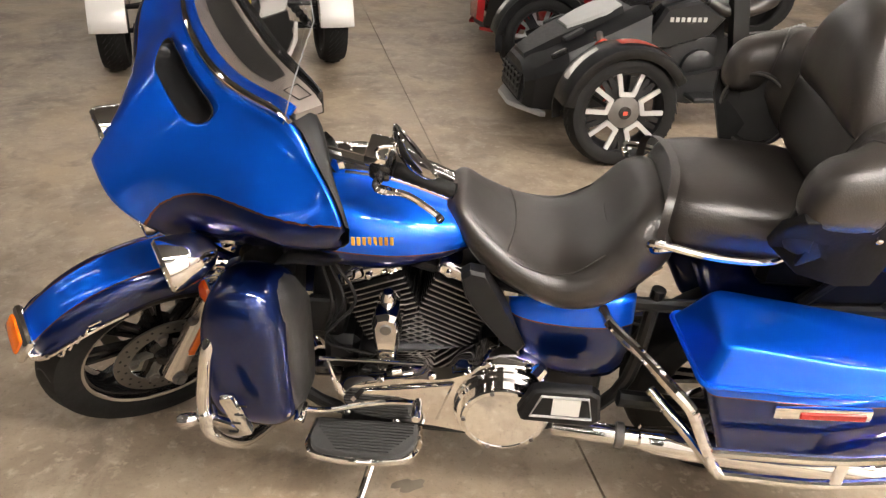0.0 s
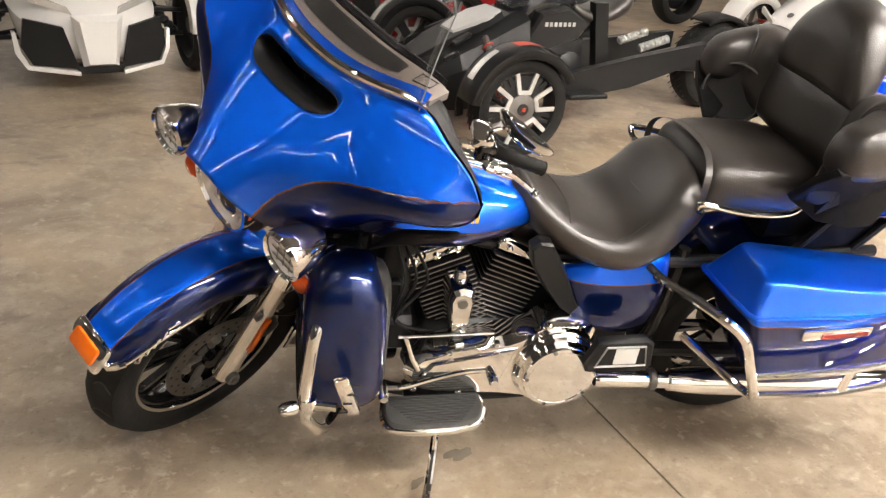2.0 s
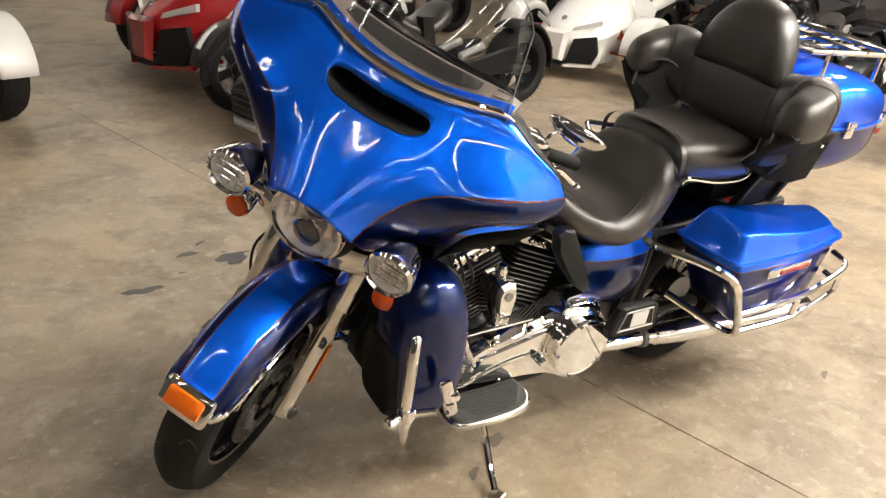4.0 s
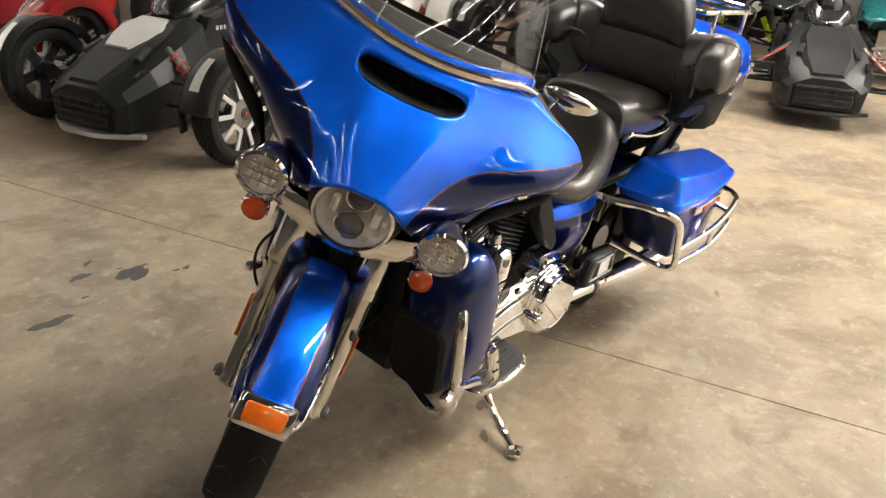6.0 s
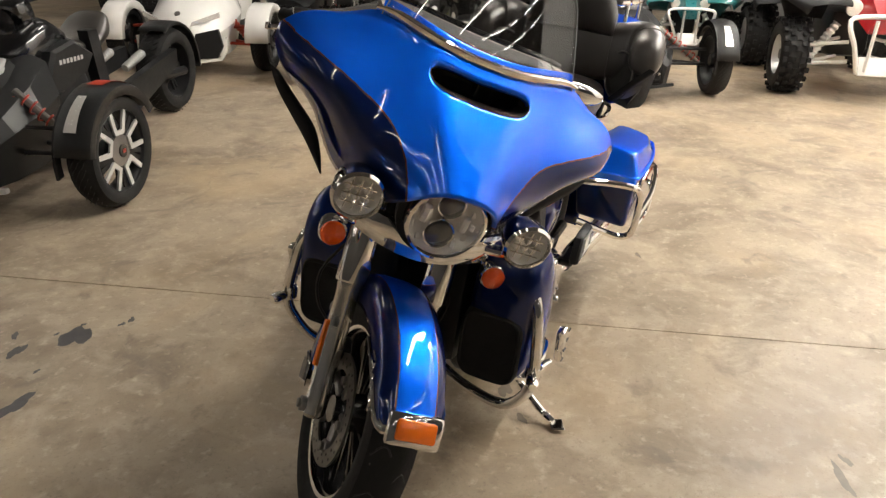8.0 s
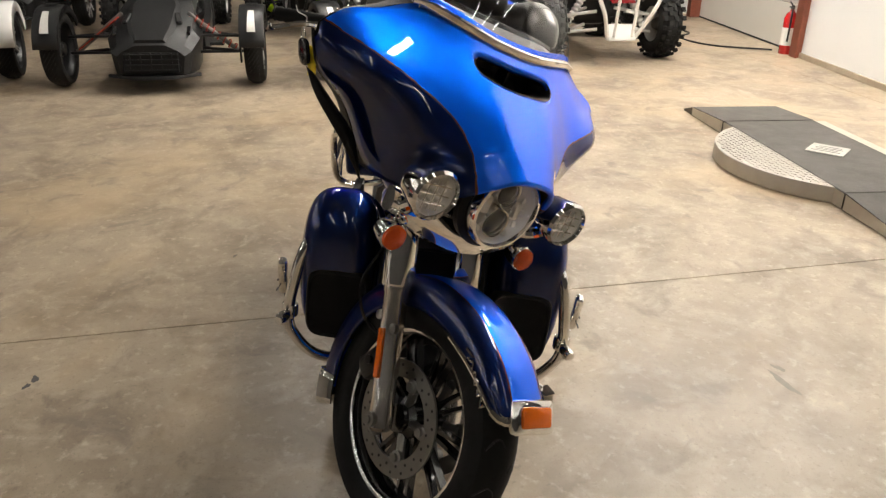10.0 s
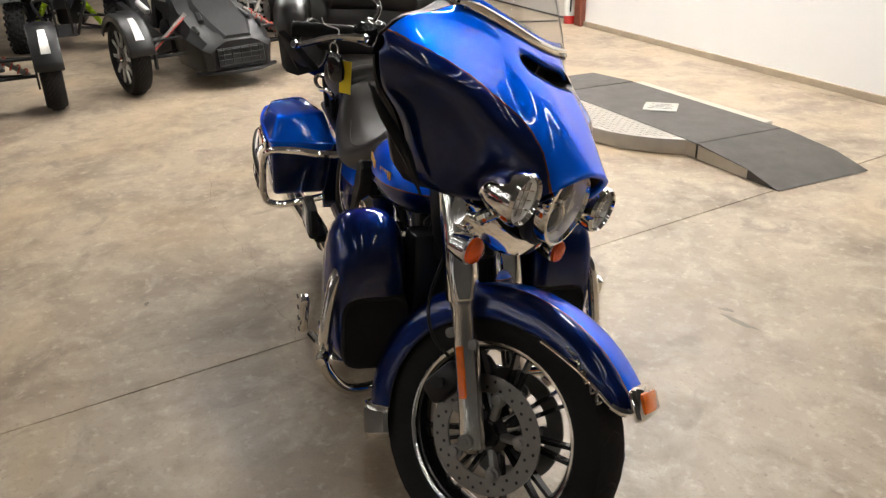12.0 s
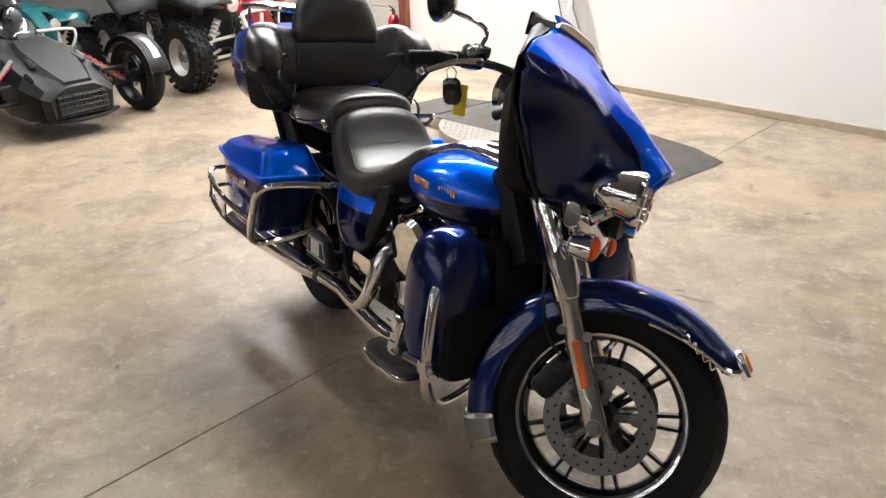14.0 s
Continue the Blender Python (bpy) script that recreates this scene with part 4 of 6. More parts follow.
# seat: rider's dish, raised step, passenger pad
SEAT = [(0.825, 0.080, 0.82, 0.890), (0.79, 0.118, 0.785, 0.900), (0.73, 0.155, 0.72, 0.855), (0.64, 0.190, 0.675, 0.805), (0.55, 0.212, 0.65, 0.787),
        (0.47, 0.218, 0.655, 0.812), (0.41, 0.212, 0.68, 0.868), (0.365, 0.198, 0.71, 0.930), (0.325, 0.180, 0.75, 0.948), (0.305, 0.165, 0.78, 0.925)]
rows = []
for x, w, b, t in cr(SEAT, 5):
    ring = []
    c = (b + t) / 2
    for a in np.linspace(0, 2 * math.pi, 36, endpoint=False):
        q, s_ = math.cos(a), math.sin(a)
        y = w * math.copysign(abs(q) ** (2 / 2.7), q)
        z = (t - b) / 2 * math.copysign(abs(s_) ** (2 / 2.7), s_)
        bend = 0.055 * (y / 0.2) ** 2 * max(0, min(1, (0.58 - x) / 0.2)) * max(0, s_)
        dish = -0.012 * (1 - (y / max(w, 0.01)) ** 2) * max(0, s_) * math.exp(-((x - 0.54) / 0.10) ** 2)
        ring.append((x + bend, y, c + z + dish ))
    rows.append(ring)
seat = body("rider_seat", G().rings(rows), leather, "black vinyl rider seat", sharp=75)
PAS = [(0.330, 0.150, 0.78, 0.885), (0.305, 0.175, 0.765, 0.915), (0.24, 0.192, 0.755, 0.925), (0.14, 0.200, 0.755, 0.922), (0.04, 0.198, 0.76, 0.915), (-0.04, 0.18, 0.77, 0.90), (-0.07, 0.15, 0.79, 0.88)]
pseat = raised("passenger_seat", G().rings(loft_x(PAS, 32, 3.2, 5)), leather, "black vinyl passenger seat", sharp=75)
strap = [superring((x, 0, 0.838), 0.184, 0.086, 40, 3.2) for x in (0.295, 0.315)]
sub("seat_strap", G().rings([[(p[0] + 0.035 * (p[1] / 0.18) ** 2, p[1] * 1.012, 0.838 + (p[2] - 0.838) * 1.02) for p in r] for r in strap], caps=False), leather, pseat)
SE = cr(SEAT, 5)


def seat_top(x, y):
    w, b, t = (float(np.interp(-x, -SE[:, 0], SE[:, k])) for k in (1, 2, 3))
    q = min(0.97, abs(y) / w)
    return (b + t) / 2 + (t - b) / 2 * (1 - q ** 2.7) ** (1 / 2.7) - 0.012 * (1 - q * q) * math.exp(-((x - 0.54) / 0.10) ** 2)


for x0, bow, span in ((0.655, 0.9, 0.150), (0.44, -1.2, 0.165)):
    sub("seat_seam", G().tube([(x0 + bow * y * y, y, seat_top(x0 + bow * y * y, y) + 0.0005) for y in np.linspace(-span, span, 25)], 0.0022, 6), leather, seat, "stitched seat seam")
for s in (-1, 1):
    sub("seat_seam", G().tube(cr([(0.78, s * 0.10, 0.872), (0.66, s * 0.165, 0.785), (0.54, s * 0.18, 0.768), (0.45, s * 0.165, 0.822)], 5), 0.0022, 6), leather, seat)


def ends(y, w, p=6):
    return max(0.12, (1 - (abs(y) / w) ** p)) ** 0.5


rows = []
for y in np.linspace(-0.178, 0.178, 25):
    z1 = 1.075 + 0.245 * ends(y, 0.184, 2.4)
    ring = superring((-0.045 + 0.5 * y * y, y, (1.075 + z1) / 2), 0.070 * ends(y, 0.182, 3.5), (z1 - 1.075) / 2, 28, 2.5, "y")
    rows.append([(p[0] - 0.14 * (p[2] - 1.19), p[1], p[2]) for p in ring])
raised("backrest", G().rings(rows), leather, "black vinyl upper backrest", sharp=80)

# the lower pad runs across the back and curls forward into the arm rests: centre, half thickness, half height
WRAP = [(-0.045, 0.0, 1.010, 0.062, 0.115), (-0.045, 0.10, 1.010, 0.062, 0.115), (-0.045, 0.17, 1.014, 0.060, 0.113), (-0.042, 0.215, 1.022, 0.066, 0.114), (-0.030, 0.270, 1.038, 0.074, 0.113),
        (-0.004, 0.308, 1.048, 0.076, 0.102), (0.028, 0.325, 1.048, 0.068, 0.086), (0.064, 0.332, 1.044, 0.064, 0.076), (0.105, 0.334, 1.038, 0.057, 0.066), (0.128, 0.334, 1.033, 0.042, 0.048), (0.139, 0.334, 1.031, 0.019, 0.022)]
side = cr(WRAP, 4)
run = np.concatenate([side[:0:-1] * np.array((1, -1, 1, 1, 1)), side], 0)
rows = []
for k, q in enumerate(run):
    d = run[min(k + 1, len(run) - 1)][:2] - run[max(k - 1, 0)][:2]
    d = d / np.linalg.norm(d)
    ring = []
    for a in np.linspace(0, math.tau, 28, endpoint=False):
        c_, s_ = math.cos(a), math.sin(a)
        u, v = math.copysign(abs(c_) ** 0.76, c_), math.copysign(abs(s_) ** 0.76, s_)
        z = q[2] + q[4] * v
        ring.append((q[0] + d[1] * q[3] * u - 0.12 * (z - 1.02), q[1] - d[0] * q[3] * u, z))
    rows.append(ring)
lower = raised("lower_backrest", G().rings(rows), leather, "black vinyl wraparound backrest with arm rests", sharp=80)
for k in (len(side) - 1 - 9, len(side) - 1 + 9, len(side) - 1 - 23, len(side) - 1 + 23):
    ring = np.array(rows[k])
    sub("back_seam", G().tube(ring, 0.0022, 6, closed=True), leather, lower, "stitched backrest seam")
for s in (-1, 1):
    pod = raised("speaker_pod", G().rings([[(x, y * s, z) for (y, z) in [(0.292, 0.86), (0.305, 0.85), (0.33 * k, 0.90), (0.355 * k, 0.985), (0.345, 1.005), (0.295, 1.0)]] for x, k in ((0.095, 1.0), (0.085, 1.02), (-0.05, 1.0), (-0.08, 0.95))]), black_plastic, "black speaker pod under the arm pad")
    sub("speaker", G().lathe([(0.088, -0.04), (0.097, 0.0), (0.097, 0.014), (0.092, 0.020), (0.085, 0.016), (0.083, 0.004), (0.05, 0.000), (0.0, -0.002)], (0.055, s * 0.258, 0.950), (0.66, -s * 0.74, 0.12), 36), dash_grey, pod, "round speaker with a rimmed grille")
    # rim lighter than the pod, to pick out the disc's edge
    d = np.array((0.66, -s * 0.74, 0.12)) / math.sqrt(0.66 ** 2 + 0.74 ** 2 + 0.12 ** 2)
    u = np.cross(d, (0, 0, 1)) / np.linalg.norm(np.cross(d, (0, 0, 1)))
    v = np.cross(d, u)
    sub("speaker_rim", G().tube([np.array((0.055, s * 0.258, 0.950)) + d * 0.019 + 0.091 * (u * math.cos(a) + v * math.sin(a)) for a in np.linspace(0, math.tau, 36, endpoint=False)], 0.0035, 6, closed=True), gunmetal, pod, "thin lighter metal speaker rim")
    face = [(0.135, 0.250, 0.860), (0.152, 0.335, 0.955), (0.138, 0.386, 1.003), (-0.062, 0.382, 1.005), (-0.075, 0.372, 0.985), (-0.040, 0.355, 0.845), (0.020, 0.345, 0.832), (0.088, 0.310, 0.832)]
    mid = np.mean(face, 0)
    rws = []
    for d, k in ((-0.022, 1.0), (-0.003, 1.0), (0.0, 0.975), (0.0015, 0.90), (0.0015, 0.3)):
        rws.append([(mid[0] + (p[0] - mid[0]) * k, s * (mid[1] + (p[1] - mid[1]) * k + d * 0.95), mid[2] + (p[2] - mid[2]) * k - d * 0.3) for p in face])
    sub("pod_panel", G().rings(rws), rubber, pod, "matt black angled side panel")
    sub("pod_bolt", G().lathe([(0.007, -0.004), (0.007, 0.004), (0.004, 0.006)], (-0.005, s * 0.384, 0.972), (0, s * 0.95, -0.25), 10), chrome, pod)
    raised("grab_rail", G().tube(cr([(0.30, s * 0.19, 0.80), (0.36, s * 0.215, 0.805), (0.375, s * 0.235, 0.835), (0.345, s * 0.24, 0.835), (0.24, s * 0.243, 0.815), (0.13, s * 0.243, 0.812), (0.085, s * 0.235, 0.83), (0.08, s * 0.20, 0.84)], 5), 0.0085, 8), chrome, "chrome passenger grab rail")

# tour trunk with rack
TR = [(-0.085, 0.235, 0.80, 1.06), (-0.10, 0.265, 0.780, 1.09), (-0.16, 0.280, 0.774, 1.115), (-0.32, 0.285, 0.778, 1.13), (-0.46, 0.270, 0.795, 1.11), (-0.545, 0.235, 0.83, 1.07), (-0.575, 0.19, 0.87, 1.03)]
trunk = raised("top_case", G().rings(loft_x(TR, 36, 4.2, 4)), blue_paint, "blue hard top case with chrome latches", sharp=60)
set_tone(trunk, lambda x, y, z: 0.955 - z)
g = G().tube([(x - 0.004, w * 0.997, 0.968) for x, w, b, t in cr(TR, 3)] + [(x - 0.004, -w * 0.997, 0.968) for x, w, b, t in cr(TR, 3)[::-1]], 0.006, 8, closed=True)
sub("case_seam", g, bright_paint, trunk)
for s in (-1, 1):
    for x in (-0.285, -0.540):
        w = float(np.interp(x, [q[0] for q in TR[::-1]], [q[1] for q in TR[::-1]]))
        sub("latch", G().box((x, s * (w + 0.006), 0.965), (0.045, 0.016, 0.06), 0.006, seg=2).box((x, s * (w + 0.016), 0.985), (0.03, 0.012, 0.02), 0.004), chrome, trunk)
sub("rear_lamp", G().box((-0.572, 0, 0.93), (0.02, 0.30, 0.05), 0.008), red_lens, trunk)
for s in (-1, 1):
    sub("side_lamp", G().box((-0.545, s * 0.225, 0.93), (0.05, 0.04, 0.045), 0.01), red_lens, trunk)
g = G()
RZ = 1.195
g.tube(cr([(-0.13, 0.17, RZ), (-0.30, 0.20, RZ), (-0.50, 0.20, RZ - 0.01), (-0.575, 0.14, RZ - 0.012), (-0.575, -0.14, RZ - 0.012), (-0.50, -0.20, RZ - 0.01), (-0.30, -0.20, RZ), (-0.13, -0.17, RZ), (-0.125, 0, RZ)], 6), 0.011, 8, closed=True)
sub("luggage_rack", g, chrome, trunk, "chrome tube luggage rack")
for y in (-0.10, 0.0, 0.10):
    g = G().tube([(-0.13, y, RZ), (-0.575, y, RZ - 0.012)], 0.009, 8)
    part("rack_bar", g, chrome, trunk)
for x in (-0.20, -0.34, -0.48):
    part("rack_bar", G().tube([(x, -0.195, RZ), (x, 0.195, RZ)], 0.008, 8), chrome, trunk)
for x in (-0.2, -0.5):
    for s in (-1, 1):
        part("rack_post", G().tube([(x, s * 0.18, RZ), (x, s * 0.18, 1.08)], 0.008, 8), chrome, trunk)
# struts, plus a box and plates that stand for the dark gap
g = G().tube([(-0.03, 0.14, 0.70), (-0.2, 0.14, 0.91)], 0.012, 8).tube([(-0.22, 0.14, 0.70), (-0.4, 0.14, 0.92)], 0.012, 8).box((-0.3, 0, 0.86), (0.4, 0.32, 0.02), 0.004).box((-0.11, 0, 0.785), (0.36, 0.20, 0.15), 0.02).slab([(-0.02, 0.70), (-0.165, 0.88), (-0.375, 0.88), (-0.22, 0.70)], 0.118, 0.130, "y", 0.002)
body("mount_and_gap_fill", g.mirror(), black_metal)

# saddlebags, guards, fender, side covers
RIM = 0.673


def bag_outline(v, inset=0.0):
    """A level cut through the bag: v from 0 at the rim to 1 at the crease of the lid, down to -1 at the bottom."""
    if v >= 0:
        c = [(0.345 - 0.062 * v, 0.205 + 0.035 * v, 0.03), (0.316 - 0.030 * v, 0.450 - 0.030 * v, 0.028), (-0.03, 0.457 - 0.030 * v, 0.12), (-0.265 + 0.035 * v, 0.412 - 0.025 * v, 0.05), (-0.300 + 0.03 * v, 0.225 + 0.03 * v, 0.04)]
    else:
        w = -v
        c = [(0.335 - 0.135 * w, 0.205 + 0.01 * w, 0.03), (0.308 - 0.085 * w, 0.444 - 0.016 * w, 0.026), (-0.03, 0.451 - 0.014 * w, 0.12), (-0.260 + 0.02 * w, 0.406 - 0.02 * w, 0.05), (-0.292 + 0.02 * w, 0.225, 0.04)]
    pts = [np.array(p[:2]) for p in c]
    out = []
    for k, (x, y, r) in enumerate(c):
        p, a, b = pts[k], pts[k - 1], pts[(k + 1) % len(c)]
        da, db = (a - p) / np.linalg.norm(a - p), (b - p) / np.linalg.norm(b - p)
        for u in np.linspace(0, 1, 7):
            out.append((1 - u) ** 2 * (p + da * r) + 2 * u * (1 - u) * p + u * u * (p + db * r))
    m = np.mean(out, 0)
    return [m + (q - m) * (1 - inset) for q in out]


def lid_top(x, y):
    return max(RIM + 0.010, 0.760 - 0.115 * max(0.0, 0.25 - x) + 0.13 * min(0.13, max(0.0, 0.43 - y)))


for s in (1, -1):
    low = []
    for v, k in ((-0.005, 0), (-0.25, 0), (-0.5, 0), (-0.75, 0), (-0.92, 0), (-0.98, 0.02), (-1.0, 0.06)):
        low.append([(q[0], s * q[1], RIM + v * 0.245) for q in bag_outline(v, k)])
    bag = part("saddlebag", G().rings(low), blue_paint, bike, "two-tone blue hard saddlebag", pose(-0.062, -0.018 * s, 0.011), sharp=50)
    set_tone(bag, lambda x, y, z: 0.640 - z)
    rws = []
    for v, f, k in ((0.0, 0.0, 0.0), (0.02, 0.03, -0.004), (0.08, 0.09, 0.004), (0.5, 0.5, 0.0), (0.80, 0.80, 0.0), (0.90, 0.895, 0.001), (0.96, 0.950, 0.006), (0.99, 0.982, 0.018), (1.0, 1.0, 0.042), (1.0, 1.012, 0.09), (1.0, 1.03, 0.30), (1.0, 1.05, 0.6), (1.0, 1.06, 0.9)):
        rws.append([(q[0], s * q[1], RIM + f * (lid_top(q[0], q[1]) - RIM)) for q in bag_outline(v, k)])
    sub("saddlebag_lid", G().rings(rws), bright_paint, bag, "bright blue bag lid with a soft crease", sharp=62)
    edge = [(q[0], s * q[1], RIM + 0.002) for q in bag_outline(0.0, -0.004)]
    sub("lid_rim", G().tube(edge, 0.0065, 8, closed=True), bright_paint, bag)
    sub("bag_emblem", G().box((0.055, s * 0.4515, 0.624), (0.20, 0.014, 0.034), 0.005, (0, 4, -s * 1.2), seg=2), chrome, bag, "chrome side marker frame")
    sub("bag_reflector", G().box((0.035, s * 0.460, 0.623), (0.135, 0.006, 0.018), 0.002, (0, 4, -s * 1.2)), red_lens, bag, "long red reflector")
    gd = body("bag_guard", G().tube(cr([(0.440, s * 0.20, 0.690), (0.425, s * 0.26, 0.688), (0.372, s * 0.345, 0.686), (0.318, s * 0.425, 0.672), (0.272, s * 0.454, 0.635), (0.232, s * 0.457, 0.555), (0.188, s * 0.452, 0.465), (0.163, s * 0.435, 0.420), (0.168, s * 0.395, 0.405), (0.215, s * 0.33, 0.430), (0.300, s * 0.235, 0.480)], 6), 0.0135, 10), chrome, "chrome saddlebag guard")
    sub("guard_rail", G().tube(cr([(0.210, s * 0.456, 0.515), (-0.08, s * 0.464, 0.530), (-0.31, s * 0.440, 0.560), (-0.385, s * 0.405, 0.572), (-0.412, s * 0.34, 0.574)], 5), 0.0115, 10), chrome, gd)
    sub("guard_rail", G().tube(cr([(0.164, s * 0.435, 0.422), (-0.08, s * 0.460, 0.445), (-0.31, s * 0.438, 0.475), (-0.385, s * 0.402, 0.488), (-0.410, s * 0.34, 0.490)], 5), 0.0115, 10), chrome, gd)
    for x, zz, yy in ((-0.08, 0.487, 0.462), (-0.335, 0.520, 0.433)):
        sub("guard_link", G().box((x, s * yy, zz), (0.028, 0.012, 0.085), 0.004), chrome, gd)
    cover = [(0.36, 0.165, 0.47, 0.70), (0.40, 0.185, 0.45, 0.705), (0.48, 0.195, 0.45, 0.70), (0.57, 0.19, 0.47, 0.685), (0.63, 0.172, 0.52, 0.67), (0.655, 0.15, 0.56, 0.65)]
    rws = []
    for x, w, b, t in cr(cover, 4):
        rws.append([(x, s * (w - 0.05 + 0.05 * math.sin(math.pi * (0.08 + 0.84 * u)) ** 0.5), b + (t - b) * u) for u in np.linspace(0, 1, 12)])
    sc = body("side_cover", G().grid(rws, flip=s < 0), blue_paint, "two-tone blue side cover", sharp=60)
    so = sc.modifiers.new("thickness", "SOLIDIFY")
    so.thickness, so.offset = 0.012, 0
    set_tone(sc, lambda x, y, z: 0.625 - z)
    body("heat_shield", G().slab([(0.781, 0.745), (0.760, 0.762), (0.725, 0.757), (0.680, 0.685), (0.640, 0.605), (0.612, 0.545), (0.628, 0.520), (0.665, 0.545), (0.734, 0.628), (0.770, 0.69)], s * 0.150, s * 0.190, "y", 0.008), black_plastic, "matt black leather heat guard")
    mx = body("muffler", G().lathe([(0.022, 0.0), (0.026, 0.02), (0.026, 0.22), (0.034, 0.225), (0.034, 0.245), (0.038, 0.27), (0.042, 0.34), (0.044, 0.66), (0.044, 0.94), (0.038, 0.955), (0.036, 0.94)], (0.52, s * 0.215, 0.305), (-1, s * 0.10, 0.012), 24), chrome, "long chrome muffler")
    sub("muffler_clamp", G().lathe([(0.030, 0), (0.034, 0.004), (0.034, 0.02), (0.030, 0.024)], (0.36, s * 0.231, 0.307), (-1, s * 0.1, 0.012), 16), gunmetal, mx)
rows = []
for a in np.radians(np.linspace(62, 200, 18)):
    r = 0.375 + 0.02 * max(0, math.degrees(a) - 120) / 80
    rows.append([(r * k * math.cos(a), y, 0.32 + r * k * math.sin(a)) for y, k in ((-0.135, 0.80), (-0.135, 0.95), (-0.11, 0.99), (-0.05, 1.0), (0, 1.003), (0.05, 1.0), (0.11, 0.99), (0.135, 0.95), (0.135, 0.80))])
# the dark coat stands for the shade under seat and case
rf = body("rear_fender", G().grid(rows), dark_paint, "rear fender in a blue darkened for its shade")
so = rf.modifiers.new("thickness", "SOLIDIFY")
so.thickness = 0.005
for s in (-1, 1):
    sub("rear_turn_signal", G().lathe([(0.012, -0.05), (0.032, -0.03), (0.036, 0), (0.030, 0.012), (0.001, 0.018)], (-0.42, s * 0.15, 0.56), (-1, 0, 0), 18), red_lens, rf)
    sub("signal_stem", G().tube(cr([(-0.18, s * 0.13, 0.70), (-0.28, s * 0.13, 0.60), (-0.38, s * 0.15, 0.56)], 4), 0.009, 8), chrome, rf)
rw = body("rear_wheel", G().lathe([(0.06, -0.06), (0.06, 0.06)], AXLE_R, (0, 1, 0), 20), black_gloss)
sub("tyre", tyre_shape(AXLE_R, 0.322, 0.178, 0.205), rubber, rw)
sub("rim", G().lathe([(0.207, -0.075), (0.215, -0.07), (0.19, -0.03), (0.185, 0), (0.19, 0.03), (0.215, 0.07), (0.207, 0.075), (0.2, 0), (0.207, -0.075)], AXLE_R, (0, 1, 0), 48, caps=False), black_gloss, rw)
for i in range(9):
    sub("spoke", spoke_shape(AXLE_R, 2 * math.pi * i / 9, 0.05, 0.192, 0.006, 0.018, 0, 0, 0.013), black_gloss, rw)

# engine
for nm, tilt in (("front_cylinder", radians(22.5)), ("rear_cylinder", radians(-22.5))):
    d = Vector((math.sin(tilt), 0, math.cos(tilt)))
    foot = Vector((0.885, 0, 0.36))
    cyl = body(nm, G().box(foot + d * 0.19, (0.125, 0.15, 0.25), 0.02, (0, math.degrees(tilt), 0)), black_metal, "black finned engine cylinder", sharp=30)
    for i in range(15):
        w = 0.082 + 0.006 * math.sin(math.pi * i / 14)
        sub("fin", G().box(foot + d * (0.085 + 0.0155 * i), (0.175, 2 * w + 0.045, 0.0055), 0.0015, (0, math.degrees(tilt), 0)), black_metal, cyl)
        sub("fin_edge", G().box(foot + d * (0.085 + 0.0155 * i) + Vector((0, w + 0.0232, 0)), (0.165, 0.003, 0.0032), 0, (0, math.degrees(tilt), 0)), gunmetal, cyl)
    c = Vector((0.885, 0, 0.36)) + d * 0.335
    sub("rocker_cover", G().box(c, (0.185, 0.20, 0.055), 0.02, (0, math.degrees(tilt), 0), seg=3), chrome, cyl)
    for k in (-0.06, 0.0, 0.06):
        sub("head_bolt", G().lathe([(0.009, 0), (0.009, 0.012), (0.005, 0.014)], c + Vector((k * math.cos(tilt), 0.101, -k * math.sin(tilt))), (0, 1, 0), 8), chrome, cyl)
    pr = Vector((0.885 + math.sin(tilt) * 0.10, -0.125, 0.40))
    for e in (-0.02, 0.02):
        sub("pushrod_tube", G().tube([pr + Vector((e, 0, 0)), pr + d * 0.26 + Vector((e * 2.2, 0.02, 0))], 0.011, 8), chrome, cyl)
body("crankcase", G().box((0.88, 0, 0.355), (0.34, 0.27, 0.22), 0.05, seg=3).box((0.56, 0, 0.37), (0.34, 0.25, 0.22), 0.04, seg=2).box((0.88, 0, 0.22), (0.30, 0.24, 0.08), 0.03), black_metal, "black engine and gearbox cases")
horn = body("horn_cover", G().rings([[(0.955 + dx * k, y, z + dz * k) for dx, dz in [(0.0, 0.055), (0.028, 0.046), (0.038, 0.015), (0.034, -0.035), (0.024, -0.105), (0, -0.118), (-0.024, -0.105), (-0.034, -0.035), (-0.038, 0.015), (-0.028, 0.046)]]
                             for y, k, z in ((0.12, 0.9, 0.59), (0.185, 1.0, 0.585), (0.21, 0.93, 0.585), (0.222, 0.7, 0.585))]), chrome, "chrome waterfall horn cover")
sub("horn_mount", G().lathe([(0.016, 0), (0.020, 0.01), (0.020, 0.03), (0.012, 0.045)], (0.955, 0.165, 0.628), (0, 0.1, 1), 14), chrome, horn)
sub("horn_badge", G().lathe([(0.014, 0), (0.014, 0.004)], (0.955, 0.222, 0.595), (0, 1, 0), 16), gunmetal, horn)
prim = [(0.545, 0.40), (0.55, 0.475), (0.60, 0.515), (0.70, 0.52), (0.735, 0.492), (0.80, 0.470), (0.92, 0.448), (1.02, 0.425), (1.075, 0.39), (1.09, 0.345), (1.07, 0.305), (1.02, 0.285), (0.88, 0.262), (0.76, 0.245), (0.66, 0.235), (0.585, 0.265), (0.55, 0.33)]
prim = [tuple(p) for p in cr(prim + prim[:1], 3)[:-1]]
pc = body("primary_cover", G().slab(prim, 0.13, 0.222, "y", 0.022), chrome, "long chrome primary drive cover", sharp=40)
